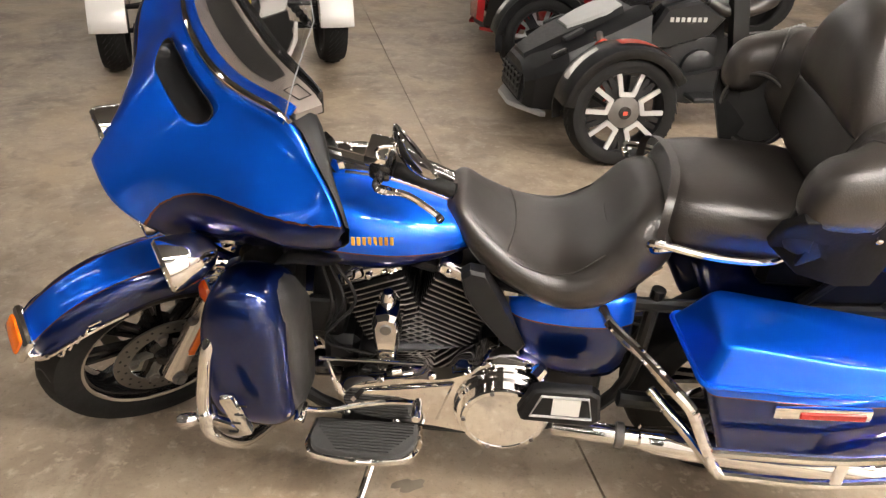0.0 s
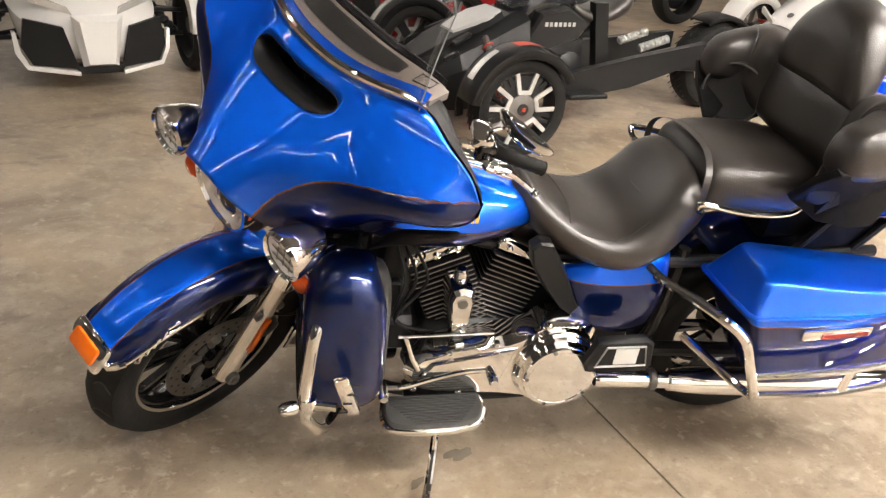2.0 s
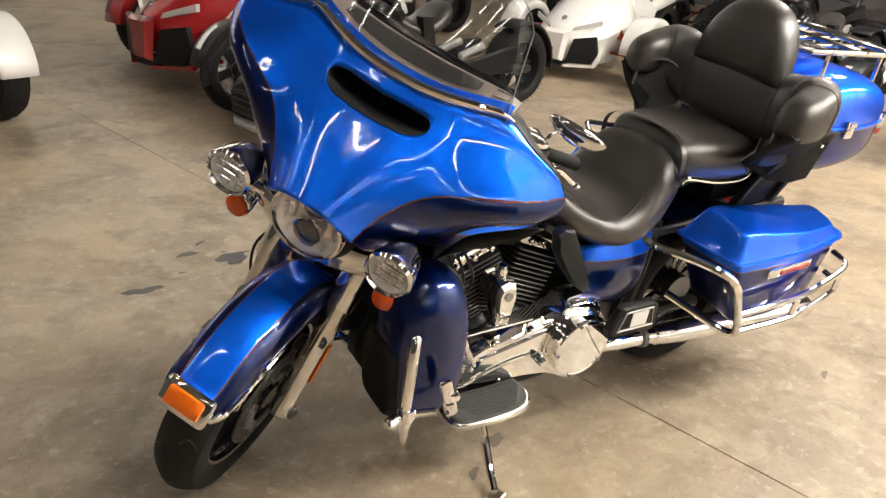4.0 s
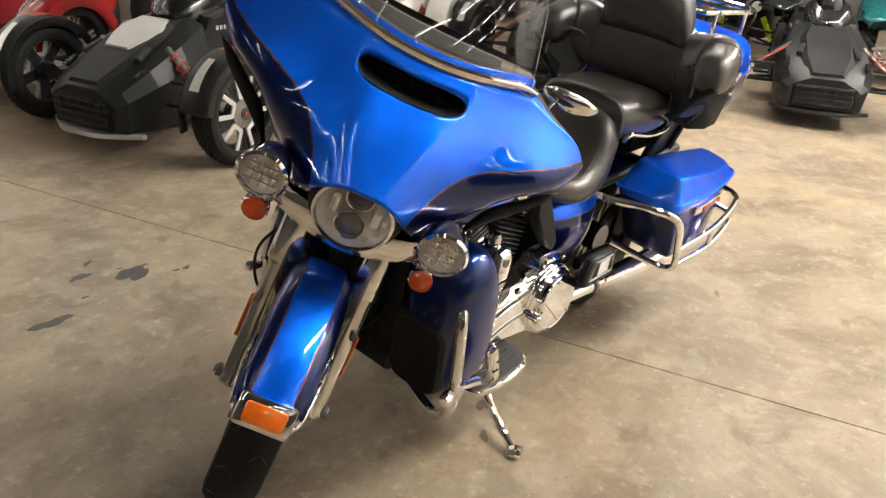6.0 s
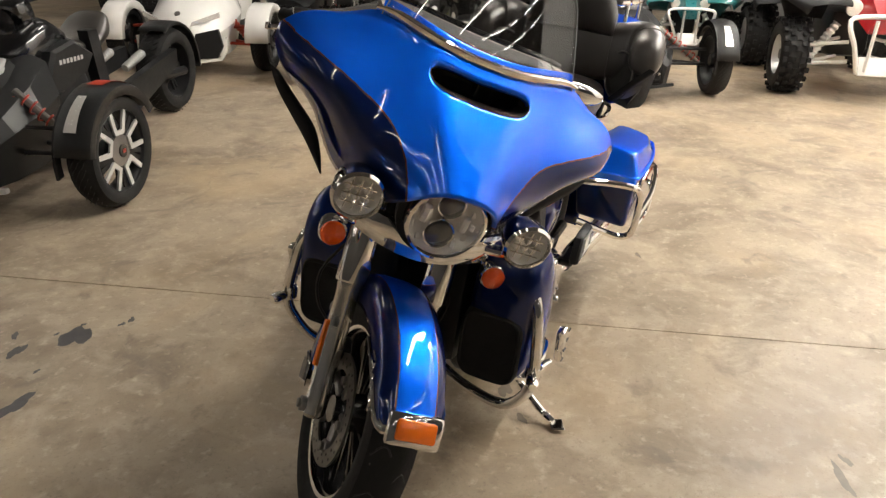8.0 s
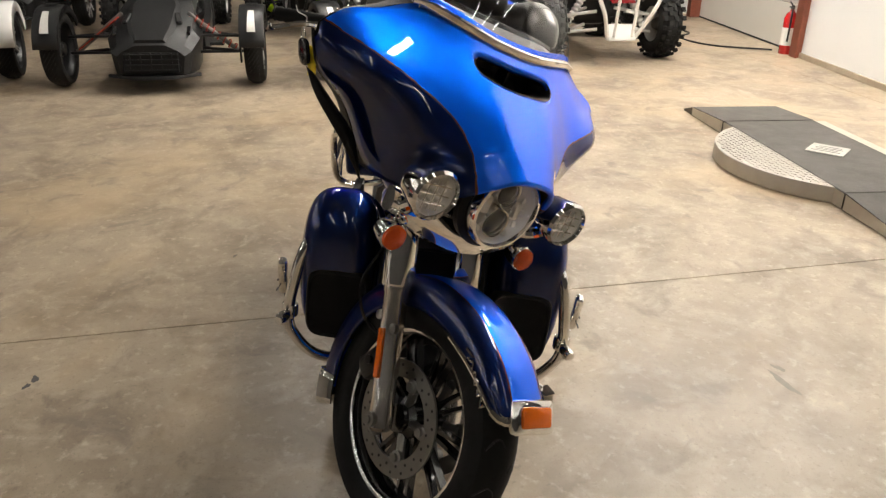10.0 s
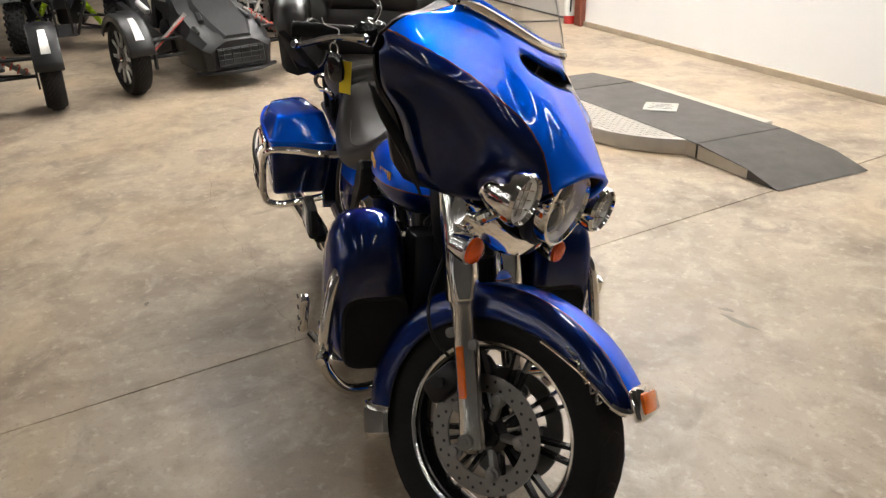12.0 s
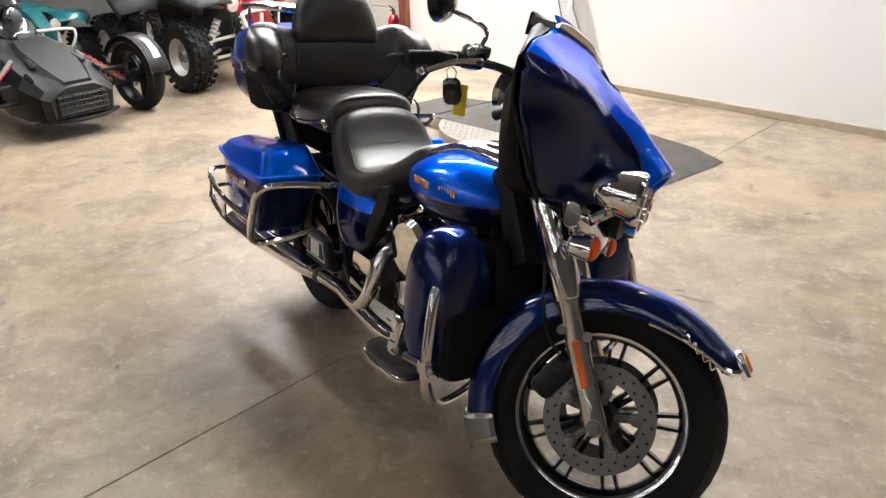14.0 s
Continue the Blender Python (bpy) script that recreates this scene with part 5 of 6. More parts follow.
sub("primary_relief", G().slab([(0.78, 0.44), (0.90, 0.42), (1.02, 0.395), (1.05, 0.35), (1.0, 0.315), (0.82, 0.30)], 0.215, 0.232, "y", 0.01), chrome, pc)
DC = (0.655, 0.205, 0.362)
sub("derby_housing", G().lathe([(0.130, 0.0), (0.127, 0.022), (0.123, 0.026), (0.123, 0.034), (0.116, 0.042), (0.112, 0.042)], DC, (0, 1, 0), 48), chrome, pc)
sub("derby_cover", G().lathe([(0.106, 0.040), (0.106, 0.060), (0.103, 0.064), (0.094, 0.0655), (0.091, 0.0635), (0.05, 0.0645), (0.001, 0.065)], DC, (0, 1, 0), 48), chrome, pc, "round polished clutch cover")
for i in range(5):
    t = 2 * math.pi * i / 5
    sub("cover_screw", G().lathe([(0.006, 0), (0.006, 0.004)], (DC[0] + 0.098 * math.cos(t), DC[1] + 0.064, DC[2] + 0.098 * math.sin(t)), (0, 1, 0), 8), gunmetal, pc)
for x, z in ((0.60, 0.50), (0.70, 0.507), (0.84, 0.452), (0.97, 0.428), (1.06, 0.30), (0.93, 0.28)):
    sub("cover_bolt", G().lathe([(0.010, 0), (0.010, 0.010), (0.007, 0.014)], (x, 0.212, z), (0, 1, 0), 10), chrome, pc)
body("shift_rod", G().tube([(1.12, 0.235, 0.50), (0.86, 0.235, 0.505)], 0.005, 8).tube([(1.10, 0.235, 0.50), (1.08, 0.25, 0.44), (1.06, 0.255, 0.40)], 0.007, 8), chrome, "chrome gear shift rod")
shifter = body("shift_lever", G().tube(cr([(1.16, 0.285, 0.37), (1.10, 0.275, 0.36), (1.02, 0.265, 0.375), (0.94, 0.27, 0.40), (0.87, 0.275, 0.41)], 5), 0.0075, 8), chrome, "chrome heel-toe shift lever")
for px, pz in ((1.16, 0.372), (0.868, 0.412)):
    sub("shift_peg", G().lathe([(0.012, 0), (0.014, 0.01), (0.014, 0.055), (0.010, 0.062)], (px, 0.272, pz), (0, 1, 0), 12), chrome, shifter)
# right side of the engine
body("air_cleaner", G().lathe([(0.085, 0), (0.10, 0.03), (0.10, 0.07), (0.085, 0.09), (0.03, 0.095), (0, 0.095)], (0.93, -0.12, 0.60), (0, -1, 0), 32), chrome, "round chrome air cleaner")
body("cam_cover", G().slab([(0.80, 0.30), (0.98, 0.28), (1.04, 0.36), (1.0, 0.45), (0.90, 0.49), (0.79, 0.44)], -0.12, -0.17, "y", 0.015), chrome, "chrome cam cover")
body("gearbox_cover", G().slab([(0.45, 0.30), (0.62, 0.29), (0.68, 0.36), (0.62, 0.46), (0.48, 0.46)], -0.12, -0.165, "y", 0.015), chrome, "chrome gearbox side cover")
g = G().tube(cr([(1.05, -0.12, 0.58), (1.09, -0.20, 0.54), (1.06, -0.235, 0.42), (0.96, -0.235, 0.30), (0.80, -0.235, 0.285), (0.62, -0.225, 0.295), (0.50, -0.215, 0.305)], 6), 0.028, 14)
g.tube(cr([(0.76, -0.12, 0.55), (0.745, -0.19, 0.50), (0.73, -0.225, 0.38), (0.68, -0.232, 0.31), (0.60, -0.228, 0.298)], 6), 0.026, 14)
body("exhaust_header", g, chrome, "chrome exhaust headers")

# lower fairings with engine guard and pegs
for s in (1, -1):
    LF = [(1.376, 0.225, 0.328, 0.44, 0.60), (1.364, 0.195, 0.356, 0.38, 0.690), (1.334, 0.175, 0.374, 0.355, 0.752), (1.28, 0.165, 0.384, 0.345, 0.784), (1.225, 0.16, 0.382, 0.34, 0.777), (1.19, 0.14, 0.368, 0.345, 0.745), (1.172, 0.155, 0.346, 0.36, 0.69)]
    rws = []
    for x, yi, yo, b, t in cr(LF, 4):
        rws.append([(x, s * p[1], p[2]) for p in superring((x, (yi + yo) / 2, (b + t) / 2), (yo - yi) / 2, (t - b) / 2, 30, 3.0)])
    lf = body("lower_fairing", G().rings(rws), dark_paint, "glossy dark blue lower fairing", sharp=70)
    sub("glove_panel", G().rings([[(x, s * p[1], p[2]) for p in superring((x, (0.17 + yo) / 2, zc), (yo - 0.17) / 2, h, 24, 3.0)] for x, yo, h, zc in ((1.235, 0.352, 0.195, 0.550), (1.20, 0.346, 0.205, 0.550), (1.175, 0.328, 0.195, 0.545), (1.158, 0.295, 0.17, 0.535), (1.148, 0.245, 0.14, 0.53))]), dash_grey, lf, "matt black glove box panel")
    # stands proud; its black alone makes it read as a dark recess
    rws = [[(x, s * p[1], p[2]) for p in superring((x, 0.260, 0.475), a, b, 28, 4.5)] for x, a, b in ((1.344, 0.092, 0.112), (1.370, 0.090, 0.110), (1.381, 0.086, 0.105), (1.383, 0.082, 0.101), (1.3785, 0.077, 0.095))]
    sub("radiator_grille", G().rings(rws), rubber, lf, "matt black panel in place of the radiator opening")
    # plain black box added to darken the gap beside the fork
    sub("fork_gap_fill", G().box((1.285, s * 0.105, 0.545), (0.11, 0.10, 0.36), 0.02, (0, -6, 0), seg=2), black_plastic, lf, "matt black box filling the gap to the fork")
    for x, z in ((1.185, 0.405), (1.20, 0.455)):
        sub("panel_bolt", G().lathe([(0.010, -0.01), (0.010, 0.004), (0.006, 0.007)], (x, s * 0.338, z), (0, s, 0), 10), chrome, lf)
    gb = body("engine_guard", G().tube(cr([(1.28, s * 0.29, 0.668), (1.318, s * 0.335, 0.660), (1.342, s * 0.364, 0.628), (1.356, s * 0.383, 0.55), (1.367, s * 0.397, 0.44), (1.355, s * 0.385, 0.36), (1.31, s * 0.31, 0.262), (1.24, s * 0.16, 0.235), (1.2, s * 0.08, 0.24)], 6), 0.0165, 12), chrome, "chrome engine guard bar")
    sub("guard_clamp", G().lathe([(0.022, -0.02), (0.024, -0.012), (0.024, 0.012), (0.022, 0.02)], (1.36, s * 0.395, 0.435), (0, 0, 1), 16).lathe([(0.014, 0), (0.018, 0.01), (0.018, 0.035), (0.012, 0.045)], (1.385, s * 0.40, 0.43), (0.9, s * 0.3, 0), 14).tube([(1.36, s * 0.395, 0.432), (1.29, s * 0.42, 0.44)], 0.011, 10), chrome, gb)
    pg = body("highway_peg", G().box((1.270, s * 0.437, 0.494), (0.036, 0.026, 0.125), 0.010, (0, 18, 0), seg=2), chrome, "folded chrome highway peg")
    for i in range(4):
        sub("peg_pad", G().box((1.268 - 0.008 + 0.0095 * (i - 1.5) * -1.0 + 0.004, s * 0.4505, 0.494 + (i - 1.5) * 0.028), (0.022, 0.004, 0.004), 0.001), black_plastic, pg)
    fb = body("floorboard", G().slab(cr([(1.15, s * 0.215), (1.158, s * 0.30), (1.12, s * 0.345), (0.98, s * 0.352), (0.89, s * 0.335), (0.855, s * 0.28), (0.86, s * 0.215)], 4), 0.252, 0.268, "z", 0.006), chrome, "rider floorboard with ribbed rubber pad")
    sub("floorboard_pad", G().slab(cr([(1.138, s * 0.222), (1.144, s * 0.296), (1.112, s * 0.332), (0.98, s * 0.338), (0.897, s * 0.323), (0.868, s * 0.277), (0.872, s * 0.222)], 4), 0.268, 0.278, "z", 0.004), steelblue_pad, fb, "black ribbed rubber pad")
    for i in range(11):
        y = 0.228 + i * 0.0098
        sub("rib", G().box((1.005, s * y, 0.2795), (0.25 - 0.016 * abs(i - 3) * (i > 3), 0.0048, 0.004), 0.001), ribbed, fb)
    sub("board_bracket", G().box((1.0, s * 0.18, 0.255), (0.16, 0.09, 0.02), 0.006), black_metal, fb)
    pb = body("passenger_board", G().slab([(0.660, 0.413), (0.670, 0.438), (0.640, 0.510), (0.620, 0.518), (0.500, 0.518), (0.480, 0.503), (0.470, 0.428), (0.485, 0.408)], s * 0.275, s * 0.305, "y", 0.008).moved(pose(-0.045, s * 0.026, 0.022)), black_plastic, "folded black passenger footboard")
    rim_ = [(0.640, 0.435), (0.617, 0.500), (0.507, 0.500), (0.493, 0.435)]
    sub("board_rim", G().tube([(x - 0.045, s * 0.3325, z + 0.022) for x, z in rim_], 0.0035, 6, closed=True), silver_trim, pb)
    sub("sticker", G().box((0.512, s * 0.3325, 0.490), (0.066, 0.002, 0.052), 0.0), white_card, pb, "white paper sticker")
    sub("board_hinge", G().box((0.53, s * 0.285, 0.425), (0.15, 0.05, 0.025), 0.008), black_metal, pb)

# kickstand down on the floor
ks = body("kickstand", G().tube(cr([(0.96, 0.12, 0.225), (0.985, 0.24, 0.17), (1.02, 0.37, 0.085), (1.04, 0.43, 0.062)], 5), 0.0125, 10), chrome, "chrome kickstand leg")
sub("stand_foot", G().box((1.045, 0.447, 0.058), (0.055, 0.045, 0.014), 0.004, (6, 0, 25)), chrome, ks)
body("frame", G().tube(cr([(1.30, 0.07, 0.86), (1.27, 0.10, 0.60), (1.22, 0.12, 0.30), (1.0, 0.13, 0.20), (0.6, 0.13, 0.20), (0.35, 0.12, 0.35), (0.30, 0.12, 0.70)], 5), 0.018, 10)
     .tube(cr([(1.33, 0.02, 0.88), (1.1, 0.03, 0.74), (0.7, 0.08, 0.66), (0.3, 0.13, 0.66), (-0.3, 0.14, 0.70)], 5), 0.018, 10).tube([(0.35, 0.15, 0.36), (0.0, 0.13, 0.32)], 0.024, 10).mirror(), black_metal, "black frame tubes")
# black blocks added to fill gaps that let pale floor show through
body("steering_neck", G().box((1.285, 0, 0.80), (0.10, 0.20, 0.30), 0.03, (0, -24, 0), seg=2).box((1.24, 0, 0.60), (0.05, 0.20, 0.30), 0.02, (0, -10, 0)), black_plastic, "black steering head cover")
reg = body("engine_mount", G().box((1.115, 0, 0.585), (0.10, 0.19, 0.30), 0.02, (0, -8, 0), seg=2).box((1.09, 0, 0.40), (0.10, 0.22, 0.12), 0.02), black_metal, "black front engine mount and regulator")
sub("regulator_fin", G().box((1.135, 0.108, 0.54), (0.07, 0.03, 0.11), 0.006), black_plastic, reg)
sub("oil_filter", G().lathe([(0.036, 0), (0.038, 0.01), (0.038, 0.075), (0.032, 0.085), (0.0, 0.086)], (1.10, 0.05, 0.315), (0.9, 0.2, 0.15), 20), black_gloss, reg)
for k in range(3):
    sub("cable", G().tube(cr([(1.13 - 0.02 * k, 0.13 + 0.01 * k, 0.74), (1.10 - 0.03 * k, 0.15, 0.62), (1.12, 0.14 + 0.012 * k, 0.50), (1.06 - 0.03 * k, 0.13, 0.43)], 5), 0.0045, 6), black_plastic, reg)
body("oil_cooler", G().box((1.27, 0, 0.38), (0.05, 0.20, 0.22), 0.01), black_metal)
front("nacelle", G().box((1.37, 0, 0.93), (0.14, 0.22, 0.16), 0.04, seg=3).box((1.36, 0, 1.05), (0.12, 0.40, 0.12), 0.04, seg=3), black_plastic)

# keys on the right lever
tag = thing("key_tag", "yellow plastic tag and black key fob hung on the brake lever", "key tag", bike.matrix_basis @ TURNED @ pose(1.125, -0.42, 1.095) @ pose(0, 0, 0, 0, 0, 0))
UP = (bike.matrix_basis @ TURNED).to_3x3().transposed() @ Vector((0, 0, 1))
q = Vector((0, 0, 1)).rotation_difference(UP).to_matrix().to_4x4()
part("key_ring", G().tube([(0.012 * math.cos(t), 0, -0.010 + 0.014 * math.sin(t)) for t in np.linspace(0, 6.28, 16, endpoint=False)], 0.0016, 6, closed=True), chrome, tag, "", q)
part("tag_string", G().tube(cr([(0.0, 0, 0.0), (0.015, 0.005, 0.03), (-0.02, 0.0, 0.04), (-0.03, 0, 0.055)], 4), 0.0014, 6), white_card, tag, "", q)
part("key_fob", G().rings([superring((0, 0, z), 0.024 * k, 0.009 * k, 16, 3, "z") for z, k in ((-0.02, 0.5), (-0.028, 0.9), (-0.06, 1.0), (-0.078, 0.85), (-0.084, 0.5))]), black_gloss, tag, "black key fob", q)
part("yellow_tag", G().box((0.016, 0.012, -0.075), (0.030, 0.0016, 0.075), 0.0, (0, 8, 12)), yellow_tag, tag, "yellow plastic tag", q)

# ---- parked three-wheelers and quads: x ahead, y to their left, z up, from the ground below the front axle ----
def arc_fender(c, R, w, a0, a1, lip=0.05, n=14):
    rows = []
    for a in np.radians(np.linspace(a0, a1, n)):
        rows.append([(c[0] + (R - k) * math.cos(a), c[1] + y, c[2] + (R - k) * math.sin(a)) for y, k in
                     ((-w / 2, lip), (-w / 2, 0.012), (-w * 0.42, 0.002), (0, 0), (w * 0.42, 0.002), (w / 2, 0.012), (w / 2, lip))])
    return G().grid(rows)


def solid(ob, t=0.008):
    so = ob.modifiers.new("thickness", "SOLIDIFY")
    so.thickness = t
    return ob


def block_tread(g, c, R, w, count, rows_=(-0.36, -0.12, 0.12, 0.36), size=(0.022, 0.026, 0.007)):
    for i in range(count):
        for j, u in enumerate(rows_):
            a = 2 * math.pi * (i + 0.5 * (j % 2)) / count
            r = R - 0.001 - 0.035 * max(0, abs(u) - 0.2)
            p = (c[0] + r * math.cos(a), c[1] + u * w, c[2] + r * math.sin(a))
            g.box(p, size, 0, (0, 90 - math.degrees(a) - 90 + 90, 0))
    return g


def front_wheel_of(owner, c, R, w, style, s):
    rim = R * 0.70
    wh = sub("wheel", G().lathe([(0.05, -w * 0.3), (0.065, 0), (0.05, w * 0.3)], c, (0, 1, 0), 16), black_metal, owner)
    sub("tyre", tyre_shape(c, R, w, rim, 40), rubber, wh)
    g = G()
    n = 44
    for i in range(n):
        a = 2 * math.pi * i / n
        for u in (-0.20, 0.0, 0.20):
            r = R - 0.0015
            pts = [(c[0] + (r - 0.004 * (abs(u) > 0.1)) * math.cos(a + d * 0.06), c[1] + (u + d * 0.07) * w, c[2] + (r - 0.004 * (abs(u) > 0.1)) * math.sin(a + d * 0.06)) for d in (-1, 1)]
            g.tube(pts, 0.0026, 4)
    tagged(sub("tread", g, black_plastic, wh), kind="stuff")
    sub("rim", G().lathe([(rim, -w * 0.42), (rim * 1.02, -w * 0.40), (rim * 0.90, -w * 0.2), (rim * 0.88, 0), (rim * 0.90, w * 0.2), (rim * 1.02, w * 0.40), (rim, w * 0.42), (rim * 0.93, 0), (rim, -w * 0.42)], c, (0, 1, 0), 40, caps=False), black_metal, wh)
    if style == "fork":
        y = c[1] + s * w * 0.36
        sub("wheel_face", G().lathe([(0.085, 0), (0.085, 0.012), (0.05, 0.02), (0.0, 0.022)], (c[0], y - s * 0.012, c[2]), (0, s, 0), 20), gunmetal, wh)
        sub("hub_cap", G().lathe([(0.034, 0), (0.034, 0.008), (0.0, 0.010)], (c[0], y + s * 0.008, c[2]), (0, s, 0), 16), black_gloss, wh)
        sub("hub_mark", G().box((c[0], y + s * 0.020, c[2]), (0.026, 0.004, 0.022), 0.002), red_trim, wh)
        for i in range(5):
            a = 2 * math.pi * i / 5 + 0.35
            sub("dark_spoke", spoke_shape((c[0], y - s * 0.02, c[2]), a + 0.63, 0.06, rim * 0.97, 0.012, 0.020, 0, 0, 0.03), black_metal, wh)
            ca, sa = math.cos(a), math.sin(a)
            g = G()
            for e in (-1, 1):
                pts = []
                for r, q in ((0.092, 0.032), (rim * 0.985, 0.066)):
                    pts.append((c[0] + r * ca - e * q * sa, y, c[2] + r * sa + e * q * ca))
                p, q_ = np.array(pts[0]), np.array(pts[1])
                d = (q_ - p) / np.linalg.norm(q_ - p)
                o = np.cross(d, (0, 1, 0)) * 0.0125
                rows = [[m + o * k + np.array((0, s * h, 0)) for k, h in ((-1, -0.006), (1, -0.006), (1, 0.006), (-1, 0.006))] for m in (p, q_)]
                g.rings(rows)
            p1 = np.array((c[0] + 0.095 * ca + 0.042 * sa, y, c[2] + 0.095 * sa - 0.042 * ca))
            p2 = np.array((c[0] + 0.095 * ca - 0.042 * sa, y, c[2] + 0.095 * sa + 0.042 * ca))
            rad = np.array((ca, 0, sa)) * 0.012
            g.rings([[m + rad * k + np.array((0, s * h, 0)) for k, h in ((-1, -0.0055), (1, -0.0055), (1, 0.0055), (-1, 0.0055))] for m in (p1, p2)])
            sub("silver_spoke", g, silver_trim, wh)
    elif style == "spoke":
        for i in range(7):
            sub("spoke", spoke_shape(c, 2 * math.pi * i / 7, 0.05, rim * 0.93, 0.008, 0.016, s * 0.02, s * 0.03, 0.02), gunmetal, wh)
    return wh


def roadster(m, accent, hood, label, screen=False):
    """Low open three-wheeler, two wheels ahead."""
    ob = thing("three_wheeler", label, "three-wheeler", m, "parked three-wheelers")
    TR_, R = 0.785, 0.305
    for s in (-1, 1):
        c = (0, s * TR_, R)
        front_wheel_of(ob, c, R, 0.155, "fork", s)
        solid(part("front_fender", arc_fender(c, R + 0.045, 0.20, 8, 150, 0.06), grey_plastic, ob, "charcoal front fender"))
        part("fender_side", G().slab([(c[0] + (R + 0.04) * math.cos(a), c[2] + (R + 0.04) * math.sin(a)) for a in np.radians(np.linspace(-12, 150, 14))] +
                                     [(c[0] + (R - 0.005) * math.cos(a), c[2] + (R - 0.005) * math.sin(a)) for a in np.radians(np.linspace(150, -12, 14))], c[1] - s * 0.10, c[1] - s * 0.085, "y"), black_plastic, ob)
        part("fender_accent", G().grid([[((R + 0.052) * math.cos(a), c[1] + y, R + (R + 0.052) * math.sin(a)) for y in (-0.045, 0.045)] for a in np.radians(np.linspace(80, 128, 8))]), accent, ob, "coloured fender strip")
        part("fender_lamp", G().grid([[((R + 0.056) * math.cos(a), c[1] + y * (1 - 0.3 * u), R + (R + 0.056) * math.sin(a)) for y in (-0.034, 0, 0.034)] for u, a in zip(np.linspace(0, 1, 6), np.radians(np.linspace(28, 62, 6)))]), reflector, ob, "clear fender marker lamp")
        for z, x0, x1 in ((0.27, 0.02, 0.12), (0.27, 0.02, -0.16), (0.40, 0.0, 0.08), (0.40, 0.0, -0.14)):
            part("suspension_arm", G().tube([(0, s * (TR_ - 0.09), z), (x1, s * 0.20, z + 0.02)], 0.013, 8), black_metal, ob)
        part("shock", G().tube([(0.0, s * (TR_ - 0.14), 0.28), (-0.03, s * 0.26, 0.58)], 0.020, 8), gunmetal, ob)
        g = G()
        a, b = np.array((0.0, s * (TR_ - 0.16), 0.30)), np.array((-0.03, s * 0.28, 0.56))
        g.tube([a + (b - a) * u + 0.033 * (np.array((1, 0, 0)) * math.cos(u * 50) + np.array((0, 0.75, 0.66)) * math.sin(u * 50)) for u in np.linspace(0, 1, 90)], 0.006, 5)
        part("spring", g, red_trim, ob)
    nose = part("nose_body", G().rings([[(x, y * k, z) for y, z in zip((-0.33, -0.36, -0.30, -0.16, 0.16, 0.30, 0.36, 0.33), (zb, zm, zt - 0.05, zt, zt, zt - 0.05, zm, zb))]
                                        for x, k, zb, zm, zt in ((0.38, 0.72, 0.16, 0.30, 0.385), (0.33, 0.86, 0.145, 0.33, 0.425), (0.15, 1.0, 0.15, 0.40, 0.53), (-0.10, 1.0, 0.17, 0.46, 0.64), (-0.34, 0.82, 0.2, 0.50, 0.73))]), grey_plastic, ob, "faceted charcoal nose", sharp=20)
    sub("hood_panel", G().rings([[(x, y, z) for y, z in ((-w, z0), (-w * 0.8, z0 + 0.03), (w * 0.8, z0 + 0.03), (w, z0))] for x, w, z0 in ((0.36, 0.13, 0.395), (0.20, 0.19, 0.495), (-0.05, 0.21, 0.615), (-0.20, 0.16, 0.675))]), black_plastic, nose, sharp=20)
    if hood:
        sub("hood_insert", G().rings([[(x, y, z) for y, z in ((-w, z0), (-w * 0.85, z0 + 0.014), (w * 0.85, z0 + 0.014), (w, z0))] for x, w, z0 in ((0.11, 0.10, 0.570), (0.0, 0.15, 0.622), (-0.09, 0.17, 0.660), (-0.20, 0.12, 0.70))]), hood, nose, "pale hood insert", sharp=20)
    for s in (-1, 1):
        sub("hood_scoop", G().box((0.10, s * 0.20, 0.555), (0.14, 0.045, 0.03), 0.008, (0, 24, s * 12)), grey_plastic, nose)
        sub("intake", G().box((0.20, s * 0.285, 0.47), (0.10, 0.03, 0.03), 0.006, (0, 24, 0)), black_gloss, nose)
    sub("badge", G().lathe([(0.022, 0), (0.020, 0.006)], (0.29, 0, 0.458), (0.5, 0, 0.85), 12), silver_trim, nose)
    sub("grille", G().box((0.385, 0, 0.255), (0.02, 0.44, 0.17), 0.015, (0, -6, 0)), black_plastic, nose)
    for i in range(4):
        part("grille_slat", G().box((0.398, 0, 0.195 + 0.04 * i), (0.012, 0.42, 0.010), 0.002), grey_plastic, nose)
    for i in range(5):
        part("grille_rib", G().box((0.396, -0.16 + 0.08 * i, 0.255), (0.012, 0.008, 0.15), 0.002), grey_plastic, nose)
    sub("splitter", G().slab([(0.40, -0.20), (0.44, -0.12), (0.44, 0.12), (0.40, 0.20), (0.30, 0.36), (0.27, 0.36), (0.33, 0.18), (0.35, 0), (0.33, -0.18), (0.27, -0.36), (0.30, -0.36)], 0.125, 0.15, "z", 0.005), silver_trim if hood else grey_plastic, nose, "chin splitter")
    part("engine", G().box((-0.62, 0, 0.40), (0.42, 0.36, 0.30), 0.05, seg=2).box((-0.58, 0, 0.60), (0.30, 0.24, 0.14), 0.04), black_metal, ob)
    for s in (-1, 1):
        part("engine_cover", G().lathe([(0.11, 0), (0.11, 0.03), (0.07, 0.05), (0, 0.052)], (-0.70, s * 0.18, 0.36), (0, s, 0), 20), black_metal, ob)
